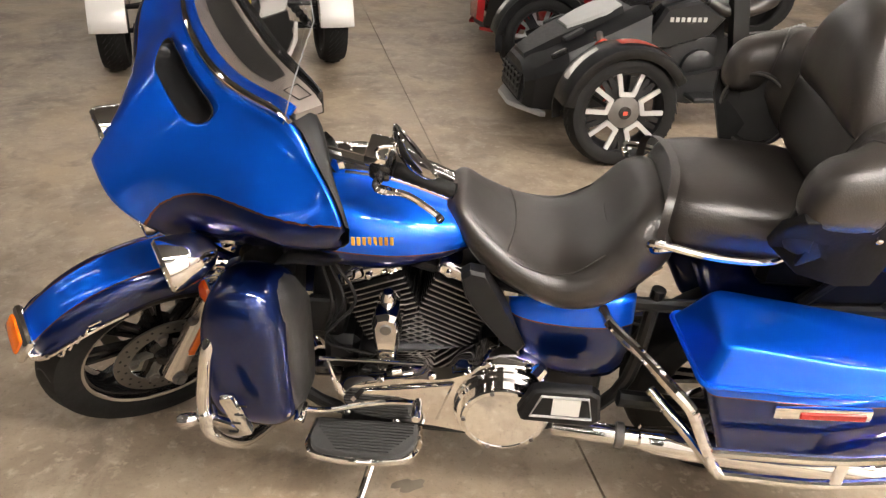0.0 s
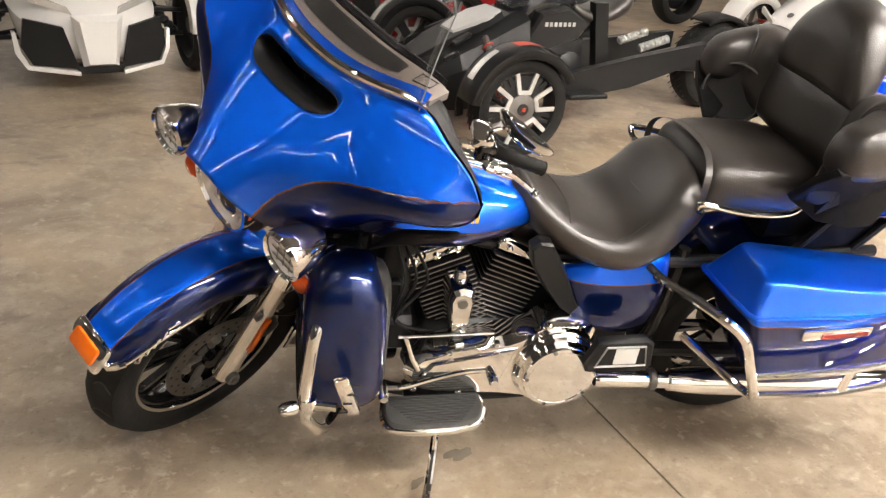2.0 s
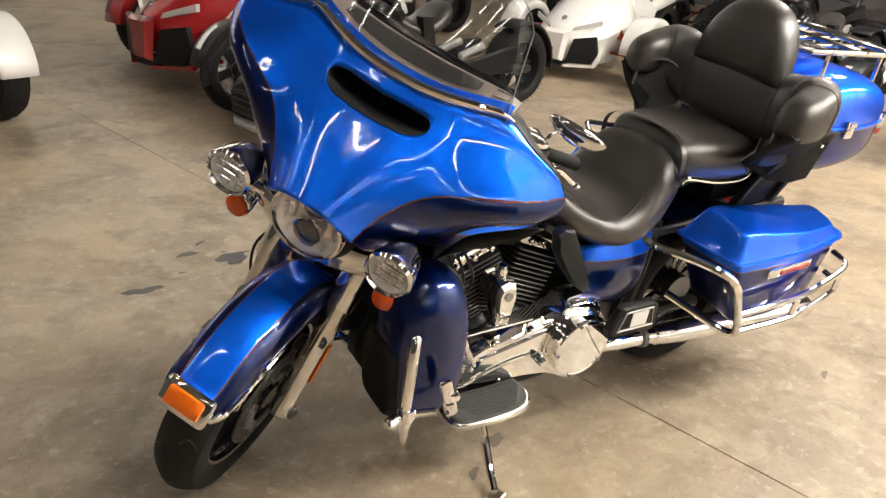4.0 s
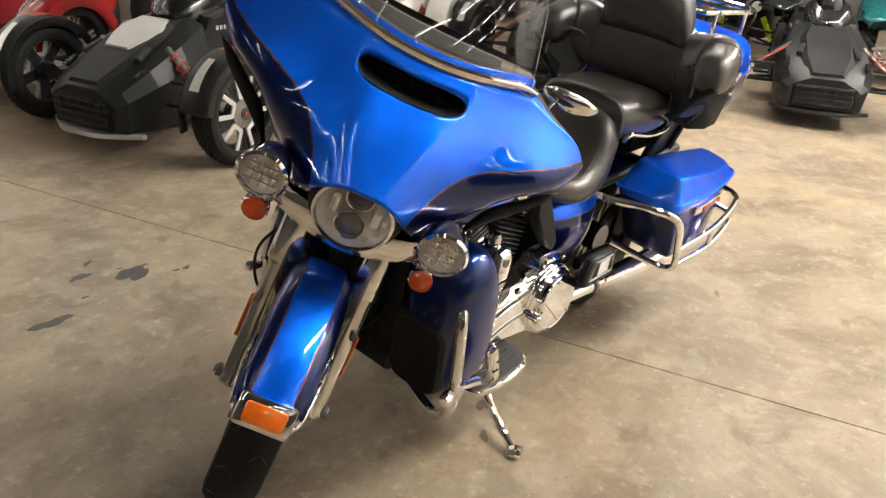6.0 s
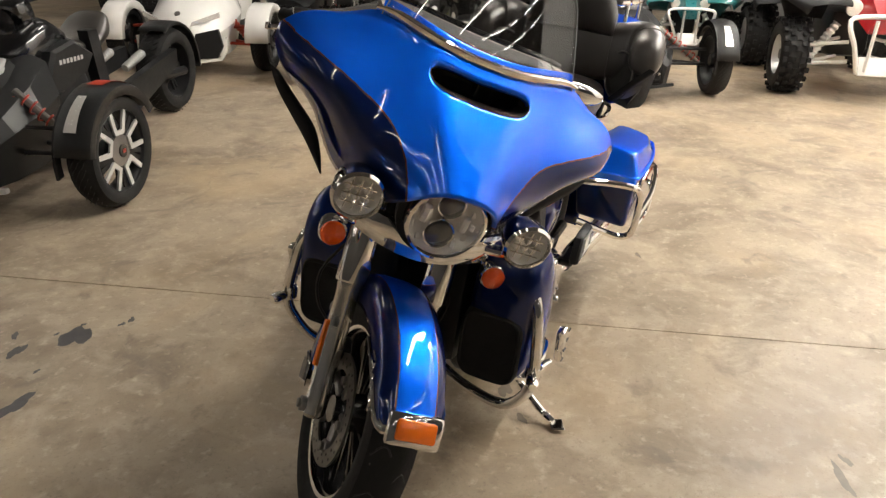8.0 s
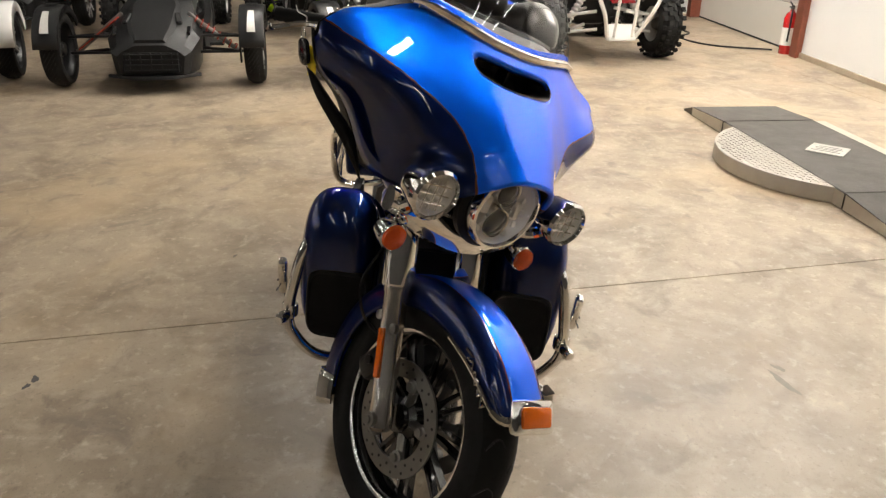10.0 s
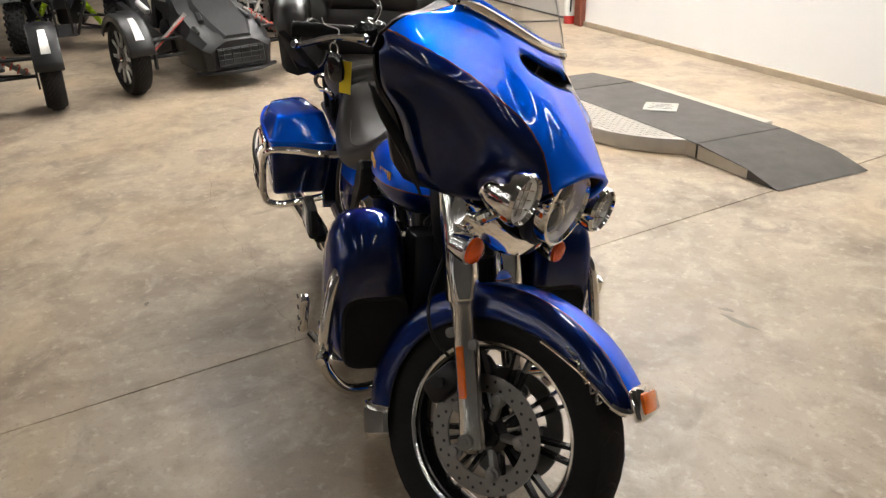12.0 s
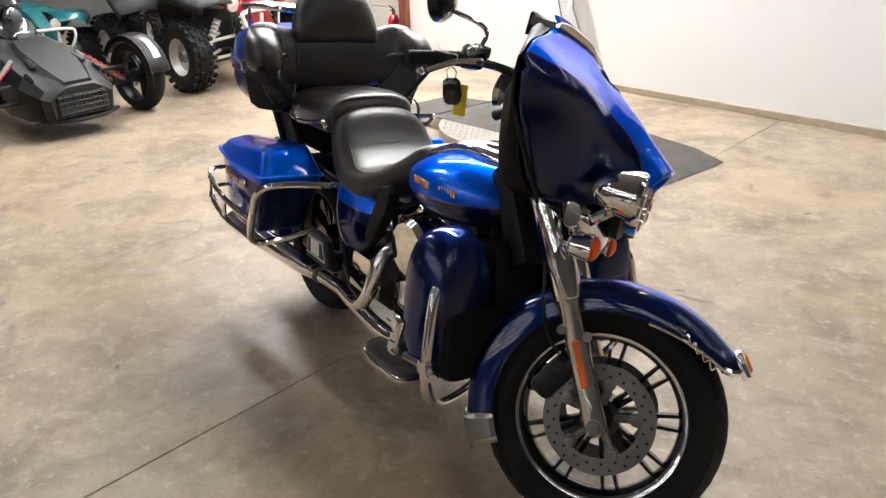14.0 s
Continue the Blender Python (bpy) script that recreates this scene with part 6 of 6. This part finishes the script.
        part("side_panel", G().slab([(-0.30, 0.50), (-0.42, 0.72), (-0.62, 0.76), (-0.80, 0.66), (-0.72, 0.56), (-0.45, 0.48)], s * 0.17, s * 0.25, "y", 0.02), grey_plastic, ob, "charcoal side panel")
        g = G()
        for i in range(7):
            g.box((-0.46 - 0.034 * i, s * 0.2515, 0.655), (0.022, 0.003, 0.026), 0.001)
        part("side_lettering", g, silver_trim, ob, "grey maker lettering, drawn as bars")
        part("frame_rail", G().rings([[(x, s * (y + dy), z + dz) for dy, dz in ((-0.03, -h), (0.03, -h), (0.03, h), (-0.03, h))] for x, y, z, h in ((-0.22, 0.32, 0.30, 0.055), (-0.60, 0.31, 0.27, 0.085), (-1.15, 0.28, 0.35, 0.10), (-1.85, 0.20, 0.47, 0.06))]), grey_plastic, ob, "long charcoal frame rail", sharp=20)
        part("foot_rest", G().box((-0.72, s * 0.40, 0.24), (0.30, 0.14, 0.03), 0.01), black_plastic, ob)
        part("seat_post", G().rings([[(x + dx, s * y, z) for dx in (-0.05, 0.05) for y in ((0.12, 0.19) if dx < 0 else (0.19, 0.12))] for x, z in ((-0.98, 0.36), (-0.90, 0.78))]), grey_plastic, ob)
        part("rear_shock", G().lathe([(0.032 if i % 2 else 0.022, 0.014 * i) for i in range(18)], (-1.32, s * 0.12, 0.47), (-1, 0, 0.28), 12), silver_trim, ob, "pale coil shock")
        part("handle_grip", G().tube(cr([(-0.52, s * 0.05, 0.98), (-0.56, s * 0.2, 1.02), (-0.66, s * 0.36, 1.0)], 4), 0.015, 8), black_plastic, ob)
        part("mirror", G().lathe([(0.01, 0), (0.055, 0.01), (0.06, 0.03), (0.05, 0.034)], (-0.50, s * 0.36, 1.12), (-1, 0, 0), 14).tube([(-0.56, s * 0.26, 1.02), (-0.5, s * 0.35, 1.10)], 0.008, 6), black_gloss, ob)
    tk = [(-0.26, 0.10, 0.62, 0.74), (-0.36, 0.17, 0.62, 0.84), (-0.52, 0.18, 0.66, 0.90), (-0.70, 0.14, 0.68, 0.82), (-0.78, 0.08, 0.70, 0.78)]
    part("tank_cover", G().rings(loft_x(tk, 20, 3)), black_gloss, ob, sharp=50)
    st = [(-0.74, 0.09, 0.68, 0.78), (-0.85, 0.15, 0.64, 0.73), (-1.0, 0.17, 0.64, 0.74), (-1.15, 0.15, 0.68, 0.84), (-1.2, 0.12, 0.72, 0.86)]
    part("seat", G().rings(loft_x(st, 20, 3)), leather, ob, "black seat", sharp=60)
    part("steering_head", G().box((-0.46, 0, 0.92), (0.14, 0.22, 0.16), 0.05, (0, 20, 0), seg=2).lathe([(0.075, 0), (0.08, 0.02), (0.06, 0.03), (0, 0.03)], (-0.37, 0, 0.86), (1, 0, 0.2), 18), black_gloss, ob)
    c = (-2.10, 0, 0.325)
    rw_ = part("rear_wheel", G().lathe([(0.05, -0.09), (0.09, 0), (0.05, 0.09)], c, (0, 1, 0), 16), black_metal, ob)
    sub("tyre", tyre_shape(c, 0.325, 0.205, 0.205, 40), rubber, rw_)
    sub("rim", G().lathe([(0.205, -0.085), (0.21, -0.08), (0.185, 0), (0.21, 0.08), (0.205, 0.085), (0.195, 0), (0.205, -0.085)], c, (0, 1, 0), 32, caps=False), black_metal, rw_)
    for i in range(6):
        sub("spoke", spoke_shape(c, 2 * math.pi * i / 6, 0.06, 0.19, 0.01, 0.02, 0, 0, 0.02), black_metal, rw_)
    tg = G()
    for i in range(40):
        a = 2 * math.pi * i / 40
        for u in (-0.28, 0.0, 0.28):
            tg.tube([(c[0] + 0.3245 * math.cos(a + d * 0.05), (u + d * 0.10) * 0.205, c[2] + 0.3245 * math.sin(a + d * 0.05)) for d in (-1, 1)], 0.003, 4)
    tagged(sub("tread", tg, black_plastic, rw_), kind="stuff")
    part("swing_arm", G().tube(cr([(-1.0, 0.15, 0.36), (-1.5, 0.16, 0.36), (-2.10, 0.14, 0.325)], 4), 0.035, 8), black_metal, ob)
    solid(part("rear_fender", arc_fender(c, 0.37, 0.22, 60, 185, 0.03), black_plastic, ob))
    part("tail_lamp", G().box((-2.46, 0, 0.45), (0.03, 0.18, 0.05), 0.01), red_lens, ob)
    return ob


def tourer(m, skin, label, arms=None, graphic=False):
    """Bigger three-wheeler with a bodied nose."""
    ob = thing("touring_three_wheeler", label, "three-wheeler", m, "parked three-wheelers")
    arms = arms or black_metal
    TR_, R = 0.70, 0.30
    for s in (-1, 1):
        c = (0, s * TR_, R)
        front_wheel_of(ob, c, R, 0.17, "spoke", s)
        solid(part("front_fender", arc_fender(c, R + 0.05, 0.22, 2, 165, 0.09), skin, ob, "rounded front fender", sharp=50))
        for z, x1 in ((0.25, 0.12), (0.25, -0.16), (0.40, 0.06), (0.40, -0.14)):
            part("suspension_arm", G().tube([(0, s * (TR_ - 0.09), z), (x1, s * 0.22, z + 0.03)], 0.015, 8), arms, ob)
        part("shock", G().lathe([(0.034 if i % 2 else 0.024, 0.02 * i) for i in range(16)], (0.0, s * (TR_ - 0.14), 0.26), (0, -s * 0.8, 1), 10), arms, ob)
    rows = []
    for x, w, zb, zm, zt in cr([(0.50, 0.16, 0.28, 0.36, 0.44), (0.44, 0.28, 0.20, 0.36, 0.52), (0.28, 0.38, 0.17, 0.42, 0.62), (0.05, 0.42, 0.18, 0.48, 0.74), (-0.20, 0.40, 0.22, 0.54, 0.86), (-0.45, 0.30, 0.28, 0.60, 0.95)], 3):
        rows.append([(x - 0.05 * abs(y) / 0.4, y * w / 0.40, z) for y, z in ((-0.34, zb), (-0.40, zm), (-0.30, zt - 0.08), (-0.15, zt - 0.015), (0, zt), (0.15, zt - 0.015), (0.30, zt - 0.08), (0.40, zm), (0.34, zb))])
    nose = part("nose_body", G().rings(rows), skin, ob, "smooth bodied nose", sharp=35)
    sub("nose_plate", G().rings([[(x, y, z) for y, z in ((-w, z0), (-w * 0.7, z1), (w * 0.7, z1), (w, z0))] for x, w, z0, z1 in ((0.545, 0.10, 0.44, 0.20), (0.50, 0.14, 0.47, 0.18))]), skin, nose, sharp=20)
    for s in (-1, 1):
        sub("intake", G().rings([[(0.47 - 0.10 * (y - 0.12) / 0.26 + d, s * y, z) for y, z in ((0.12, 0.17), (0.35, 0.18), (0.40, 0.28), (0.37, 0.44), (0.18, 0.40))] for d in (0.0, 0.035)]), black_plastic, nose, "black air intake")
        sub("headlamp", G().rings([[(0.42 - 0.14 * (y - 0.10) / 0.28 + d, s * y, z) for y, z in ((0.12, 0.46), (0.36, 0.53), (0.36, 0.58), (0.14, 0.50))] for d in (0.0, 0.03)]), reflector, nose, "slanted clear headlamp")
        sub("bumper_lip", G().rings([[(0.50 - 0.16 * (y - 0.1) / 0.3 + d, s * y, z) for y, z in ((0.12, 0.135), (0.38, 0.15), (0.43, 0.24), (0.435, 0.36), (0.415, 0.36), (0.40, 0.25), (0.365, 0.175), (0.12, 0.158))] for d in (0.0, 0.045)]), skin, nose)
        part("side_panel", G().slab([(-0.30, 0.40), (-0.35, 0.78), (-0.65, 0.80), (-0.95, 0.62), (-0.85, 0.40)], s * 0.20, s * 0.32, "y", 0.04), skin, ob)
        part("mirror", G().rings([superring((-0.42 + d, s * 0.42, 1.02), 0.10 * k, 0.06 * k, 16) for d, k in ((0.05, 0.4), (0.02, 0.9), (-0.02, 1.0), (-0.03, 0.9))]).tube([(-0.42, s * 0.34, 0.98), (-0.44, s * 0.2, 0.92)], 0.02, 8), skin, ob)
        part("handle_grip", G().tube(cr([(-0.62, s * 0.05, 1.0), (-0.68, s * 0.22, 1.04), (-0.78, s * 0.36, 1.02)], 4), 0.015, 8), black_plastic, ob)
    sub("chin", G().box((0.47, 0, 0.165), (0.06, 0.26, 0.06), 0.01), black_plastic, nose)
    sub("emblem", G().lathe([(0.03, 0), (0.026, 0.006)], (0.40, 0, 0.57), (0.6, 0, 0.8), 14), gunmetal, nose)
    if graphic:
        for s in (-1, 1):
            for k in range(3):
                sub("graphic", G().tube([(0.30 - 0.10 * k, s * (0.10 + 0.05 * k), 0.622 + 0.05 * k), (0.14 - 0.10 * k, s * (0.16 + 0.05 * k), 0.692 + 0.045 * k)], [0.004, 0.020], 6), bright_paint, nose, "blue flame graphic")
    solid(part("windscreen", G().grid([[(-0.36 - 0.22 * u, y * (1 - 0.3 * u), 0.94 + 0.30 * u - 0.2 * y * y) for y in np.linspace(-0.26, 0.26, 9)] for u in np.linspace(0, 1, 6)]), screen_glass, ob), 0.004)
    part("engine", G().box((-0.75, 0, 0.42), (0.50, 0.44, 0.36), 0.06, seg=2), black_metal, ob)
    st = [(-0.62, 0.12, 0.72, 0.92), (-0.82, 0.19, 0.68, 0.80), (-1.05, 0.20, 0.66, 0.80), (-1.25, 0.18, 0.74, 0.92), (-1.5, 0.14, 0.80, 0.92)]
    part("seat", G().rings(loft_x(st, 20, 3)), leather, ob, sharp=60)
    tl = [(-1.05, 0.20, 0.52, 0.68), (-1.4, 0.19, 0.56, 0.82), (-1.8, 0.14, 0.62, 0.84), (-2.05, 0.08, 0.68, 0.80)]
    part("tail_body", G().rings(loft_x(tl, 20, 3)), skin, ob, sharp=50)
    c = (-1.71, 0, 0.32)
    rw_ = part("rear_wheel", G().lathe([(0.05, -0.09), (0.16, 0), (0.05, 0.09)], c, (0, 1, 0), 16), black_metal, ob)
    sub("tyre", tyre_shape(c, 0.32, 0.22, 0.20, 36), rubber, rw_)
    return ob


def quad(m, skin, tube_mat, label, fender=None, spring=None):
    """Sport quad with knobbly tyres and a tube bumper."""
    ob = thing("quad_bike", label, "quad bike", m, "parked quads")
    fender = fender or skin
    for x, tr, R, w in ((0, 0.52, 0.285, 0.20), (-1.25, 0.50, 0.28, 0.26)):
        for s in (-1, 1):
            c = (x, s * tr, R)
            wh = part("wheel", G().lathe([(0.04, -w * 0.3), (0.07, 0), (0.04, w * 0.3)], c, (0, 1, 0), 14), gunmetal, ob)
            sub("tyre", tyre_shape(c, R - 0.008, w, R * 0.52, 32), rubber, wh)
            tagged(sub("knobbly_tread", block_tread(G(), c, R - 0.008, w, 22, (-0.42, -0.2, 0.02, 0.22, 0.44), (0.034, 0.030, 0.022)), rubber, wh), kind="stuff")
            sub("rim", G().lathe([(R * 0.52, -w * 0.40), (R * 0.53, -w * 0.38), (R * 0.42, -w * 0.1), (R * 0.40, w * 0.1 * s), (R * 0.20, w * 0.16 * s), (0.02, w * 0.2 * s)], c, (0, 1, 0), 28, caps=False).lathe([(R * 0.52, w * 0.40), (R * 0.53, w * 0.38), (R * 0.42, w * 0.1)], c, (0, 1, 0), 28, caps=False), silver_trim, wh, "silver rim")
    for s in (-1, 1):
        for z, x1 in ((0.22, 0.16), (0.22, -0.14), (0.36, 0.12), (0.36, -0.12)):
            part("suspension_arm", G().tube([(0, s * 0.43, z), (x1, s * 0.13, z + 0.05)], 0.014, 8), tube_mat, ob)
        part("shock", G().lathe([(0.036 if i % 2 else 0.026, 0.018 * i) for i in range(18)], (0, s * 0.36, 0.27), (0, -s * 0.6, 1), 10), spring or tube_mat, ob)
        rows = []
        for x, y0, y1, z in ((0.26, 0.20, 0.50, 0.66), (0.10, 0.17, 0.62, 0.74), (-0.14, 0.16, 0.63, 0.75), (-0.32, 0.18, 0.54, 0.66), (-0.42, 0.2, 0.46, 0.50)):
            rows.append([(x, s * y, z + dz) for y, dz in ((y0, 0.02), ((y0 + y1) / 2, 0.03), (y1 - 0.03, 0.01), (y1, -0.05))])
        solid(part("front_fender", G().grid(np.stack([cr(np.array(rows)[:, j], 3) for j in range(4)], 1)), fender, ob, sharp=50))
        rows = [[(x, s * y, z + dz) for y, dz in ((0.16, 0.0), (0.40, 0.02), (0.62, 0.0), (0.65, -0.05))] for x, z in ((-0.80, 0.58), (-0.98, 0.74), (-1.25, 0.78), (-1.5, 0.74))]
        solid(part("rear_fender", G().grid(rows), fender, ob, sharp=50))
        part("headlamp", G().lathe([(0.03, -0.04), (0.06, 0), (0.055, 0.012), (0, 0.018)], (0.20, s * 0.17, 0.66), (1, 0, -0.1), 16), reflector, ob)
        part("handle_grip", G().tube(cr([(-0.30, s * 0.04, 0.98), (-0.36, s * 0.2, 1.02), (-0.42, s * 0.38, 1.02)], 4), 0.015, 8), black_plastic, ob)
    part("bumper", G().tube(cr([(0.36, 0.12, 0.22), (0.46, 0.20, 0.42), (0.47, 0.26, 0.56), (0.44, 0.20, 0.62), (0.44, -0.20, 0.62), (0.47, -0.26, 0.56), (0.46, -0.20, 0.42), (0.36, -0.12, 0.22)], 4), 0.017, 8)
         .tube([(0.46, 0.08, 0.60), (0.40, 0.08, 0.24)], 0.014, 8).tube([(0.46, -0.08, 0.60), (0.40, -0.08, 0.24)], 0.014, 8), tube_mat, ob, "bent tube front bumper")
    part("skid_plate", G().box((0.36, 0, 0.27), (0.02, 0.24, 0.14), 0.006, (0, -25, 0)), tube_mat, ob)
    part("nose", G().rings([[(x, y, z) for y, z in ((-w, z0), (-w * 0.5, z1), (w * 0.5, z1), (w, z0))] for x, w, z0, z1 in ((0.36, 0.10, 0.50, 0.62), (0.20, 0.15, 0.60, 0.76), (-0.1, 0.16, 0.66, 0.86), (-0.3, 0.12, 0.70, 0.90))]), skin, ob, sharp=25)
    part("engine", G().box((-0.55, 0, 0.42), (0.50, 0.32, 0.36), 0.05, seg=2), black_metal, ob)
    part("seat", G().rings(loft_x([(-0.3, 0.10, 0.72, 0.86), (-0.6, 0.14, 0.70, 0.82), (-1.0, 0.15, 0.70, 0.84), (-1.4, 0.12, 0.72, 0.86)], 18, 3)), leather, ob, sharp=60)
    part("steering_stem", G().tube([(-0.1, 0, 0.7), (-0.30, 0, 1.0)], 0.03, 8), black_metal, ob)
    return ob


teal = material("teal_bodywork", (0.008, 0.10, 0.11), 0.3, 0.0, 0.6)
lime = material("lime_trim", (0.50, 0.75, 0.02), 0.4, vary=0.08)
SC = Matrix.Scale(1.08, 4)
roadster(pose(0.80, 5.19, 0, 0, 0, 190) @ Matrix.Scale(1.06, 4), red_trim, silver_trim, "black three-wheeled roadster with silver fork-spoke wheels")
base = roadster(pose(4.72, 4.38, 0, 0, 0, 187.5) @ SC, grey_plastic, None, "matt charcoal three-wheeled roadster facing the aisle")
copy_thing(base, pose(5.40, 2.12, 0, 0, 0, 199.5))
copy_thing(base, pose(8.2, 7.3, 0, 0, 0, 188))
copy_thing(base, pose(7.9, 9.4, 0, 0, 0, 192))
S2 = Matrix.Scale(1.22, 4)
white = tourer(pose(-1.70, 6.08, 0, 0, 0, 288) @ Matrix.Scale(1.12, 4), white_body, "white three-wheeled tourer with black intakes", None, True)
copy_thing(white, pose(2.9, 8.9, 0, 0, 0, 190))
tourer(pose(4.72, 6.55, 0, 0, 0, 196) @ SC, white_body, "white three-wheeler with red suspension arms", red_trim)
tourer(pose(0.82, 7.25, 0, 0, 0, 196) @ S2, red_body, "glossy red three-wheeled tourer")
quad(pose(6.30, 0.0, 0, 0, 0, 191) @ Matrix.Scale(1.28, 4), red_body, white_body, "sport quad with white tube bumper and red nose", black_plastic)
quad(pose(7.9, 1.75, 0, 0, 0, 190), teal, silver_trim, "teal quad with silver grille bumper", teal)
quad(pose(9.2, -0.5, 0, 0, 0, 180), red_body, silver_trim, "red quad parked behind the others")
quad(pose(7.9, 3.6, 0, 0, 0, 178), black_gloss, black_metal, "black quad with lime green springs", spring=lime)
quad(pose(7.4, 5.2, 0, 0, 0, 184), black_gloss, silver_trim, "black quad in the second row")

# ---- wheel-turning platform on the floor ----
deck_rubber = material("grey_deck_rubber", (0.066, 0.059, 0.052), 0.75, vary=0.5, scale=9, bump=0.5, bscale=90, spec=0.4)
worn_plate = material("worn_label_plate", (0.42, 0.40, 0.36), 0.6, vary=0.45, scale=18)
tread_plate = material("aluminium_tread_plate", (0.50, 0.47, 0.42), 0.42, 0.7, vary=0.15, scale=12)
plat = thing("turntable_platform", "low grey ramp platform with round aluminium turntable", "platform", pose(0.920, -0.775, 0, 0, 0, 4.4) @ Matrix.Scale(1.18, 4))
H = 0.085


def deck(x0, x1, label):
    return part("deck", G().box(((x0 + x1) / 2, 0, H / 2), (x1 - x0 - 0.012, 0.60, H), 0.006), deck_rubber, plat, label)


deck(0.565, 1.915, "dark rubber topped deck")
part("ramp", G().rings([[(x, y, z) for x, z in ((0.0, 0.004), (0.20, 0.052), (0.560, H), (0.560, 0.0))] for y in (-0.30, 0.30)]), deck_rubber, plat, "sloped grooved rubber ramp")
part("ramp", G().rings([[(x, y, z) for x, z in ((1.920, 0.0), (1.920, H), (2.40, 0.058), (2.55, 0.010), (2.55, 0.0))] for y in (-0.30, 0.30)]), deck_rubber, plat, "sloped grooved rubber ramp")
for x0, x1, h0, h1 in ((0.20, 0.555, 0.050, H - 0.006), (0.57, 0.65, H - 0.006, H - 0.006), (1.79, 1.91, H - 0.006, H - 0.006), (1.925, 2.40, H - 0.006, 0.054)):
    part("edge_plate", G().add([(x0, 0.302, 0.004), (x1, 0.302, 0.004), (x1, 0.302, h1), (x0, 0.302, h0)], [(0, 1, 2, 3)]).add([(x0, 0.3005, 0.004), (x1, 0.3005, 0.004), (x1, 0.3005, h1), (x0, 0.3005, h0)], [(3, 2, 1, 0)]), tread_plate, plat, "aluminium tread plate edge")
# the turntable shows as a half moon beside the deck, its far side covered but for a strip
TX, TY, TRAD = 1.215, -0.08, 0.682
a0 = math.acos((0.30 - TY) / TRAD)
moon = [(TX + TRAD * math.sin(a), TY + TRAD * math.cos(a)) for a in np.linspace(-a0, a0, 40)]
disc = part("turntable", G().slab(moon, 0.004, H - 0.001, "z", 0.004), tread_plate, plat, "round aluminium tread plate turntable")
g = G()
for i in range(-24, 25):
    for j in range(0, 11):
        x, y = TX + i * 0.026, 0.315 + j * 0.028
        if (x - TX) ** 2 + (y - TY) ** 2 < (TRAD - 0.02) ** 2:
            g.box((x, y, H + 0.001), (0.020, 0.005, 0.003), 0, (0, 0, 45 if (i + j) % 2 else -45))
tagged(sub("tread_relief", g, tread_plate, disc), kind="stuff")
part("side_strip", G().box((1.32, -0.343, H / 2 - 0.004), (1.20, 0.082, H - 0.012), 0.004), tread_plate, plat, "pale aluminium tread plate strip")
part("label_plate", G().box((1.257, -0.014, H + 0.003), (0.20, 0.19, 0.004), 0.001, (0, 0, 46)), worn_plate, plat, "worn pale instruction plate")
g = G()
for i in range(4):
    g.box((1.257 + (i - 1.5) * 0.022, -0.014 - (i - 1.5) * 0.022, H + 0.0055), (0.15 - 0.03 * (i % 2), 0.006, 0.001), 0, (0, 0, 46))
part("plate_print", g, grey_plastic, plat)

# fire extinguisher on the door post
ext_red = material("extinguisher_red", (0.50, 0.012, 0.012), 0.25, 0.0, 0.6)
ex = thing("fire_extinguisher", "red fire extinguisher with pale label standing by the door post", "fire extinguisher", pose(6.72, wall_y(6.72) + 0.05, 0.0))
part("cylinder", G().lathe([(0.070, 0.0), (0.075, 0.01), (0.075, 0.40), (0.055, 0.455), (0.024, 0.48), (0.022, 0.50)], (0, 0, 0), (0, 0, 1), 24), ext_red, ex)
part("label_band", G().lathe([(0.0765, 0.10), (0.0765, 0.30)], (0, 0, 0), (0, 0, 1), 24, caps=False), white_card, ex, "pale printed label")
part("valve", G().box((0, 0, 0.52), (0.04, 0.04, 0.05), 0.01).tube([(0, 0, 0.54), (0.09, 0, 0.575)], 0.009, 8).tube([(0, 0, 0.52), (0.08, 0, 0.52)], 0.008, 8), black_metal, ex)
part("hose", G().tube(cr([(0, 0, 0.52), (-0.07, 0.03, 0.50), (-0.095, 0.04, 0.38), (-0.085, 0.04, 0.15)], 5), 0.011, 8), black_plastic, ex)
thing("door_latch", "small grey latch on the ivory door", "latch", door.matrix_basis @ pose(-1.55, -0.06, 1.10), g=G().box((0, 0, 0), (0.10, 0.05, 0.06), 0.01), mats=gunmetal)
g = G().tube(cr([(6.9, wall_y(6.9) + 0.12, 0.012), (7.2, -1.55, 0.012), (7.8, -1.35, 0.012), (8.2, -1.6, 0.012), (8.7, -1.5, 0.012)], 8), 0.011, 8)
thing("floor_cable", "dark cable lying on the concrete by the door", "cable", g=g, mats=black_plastic)
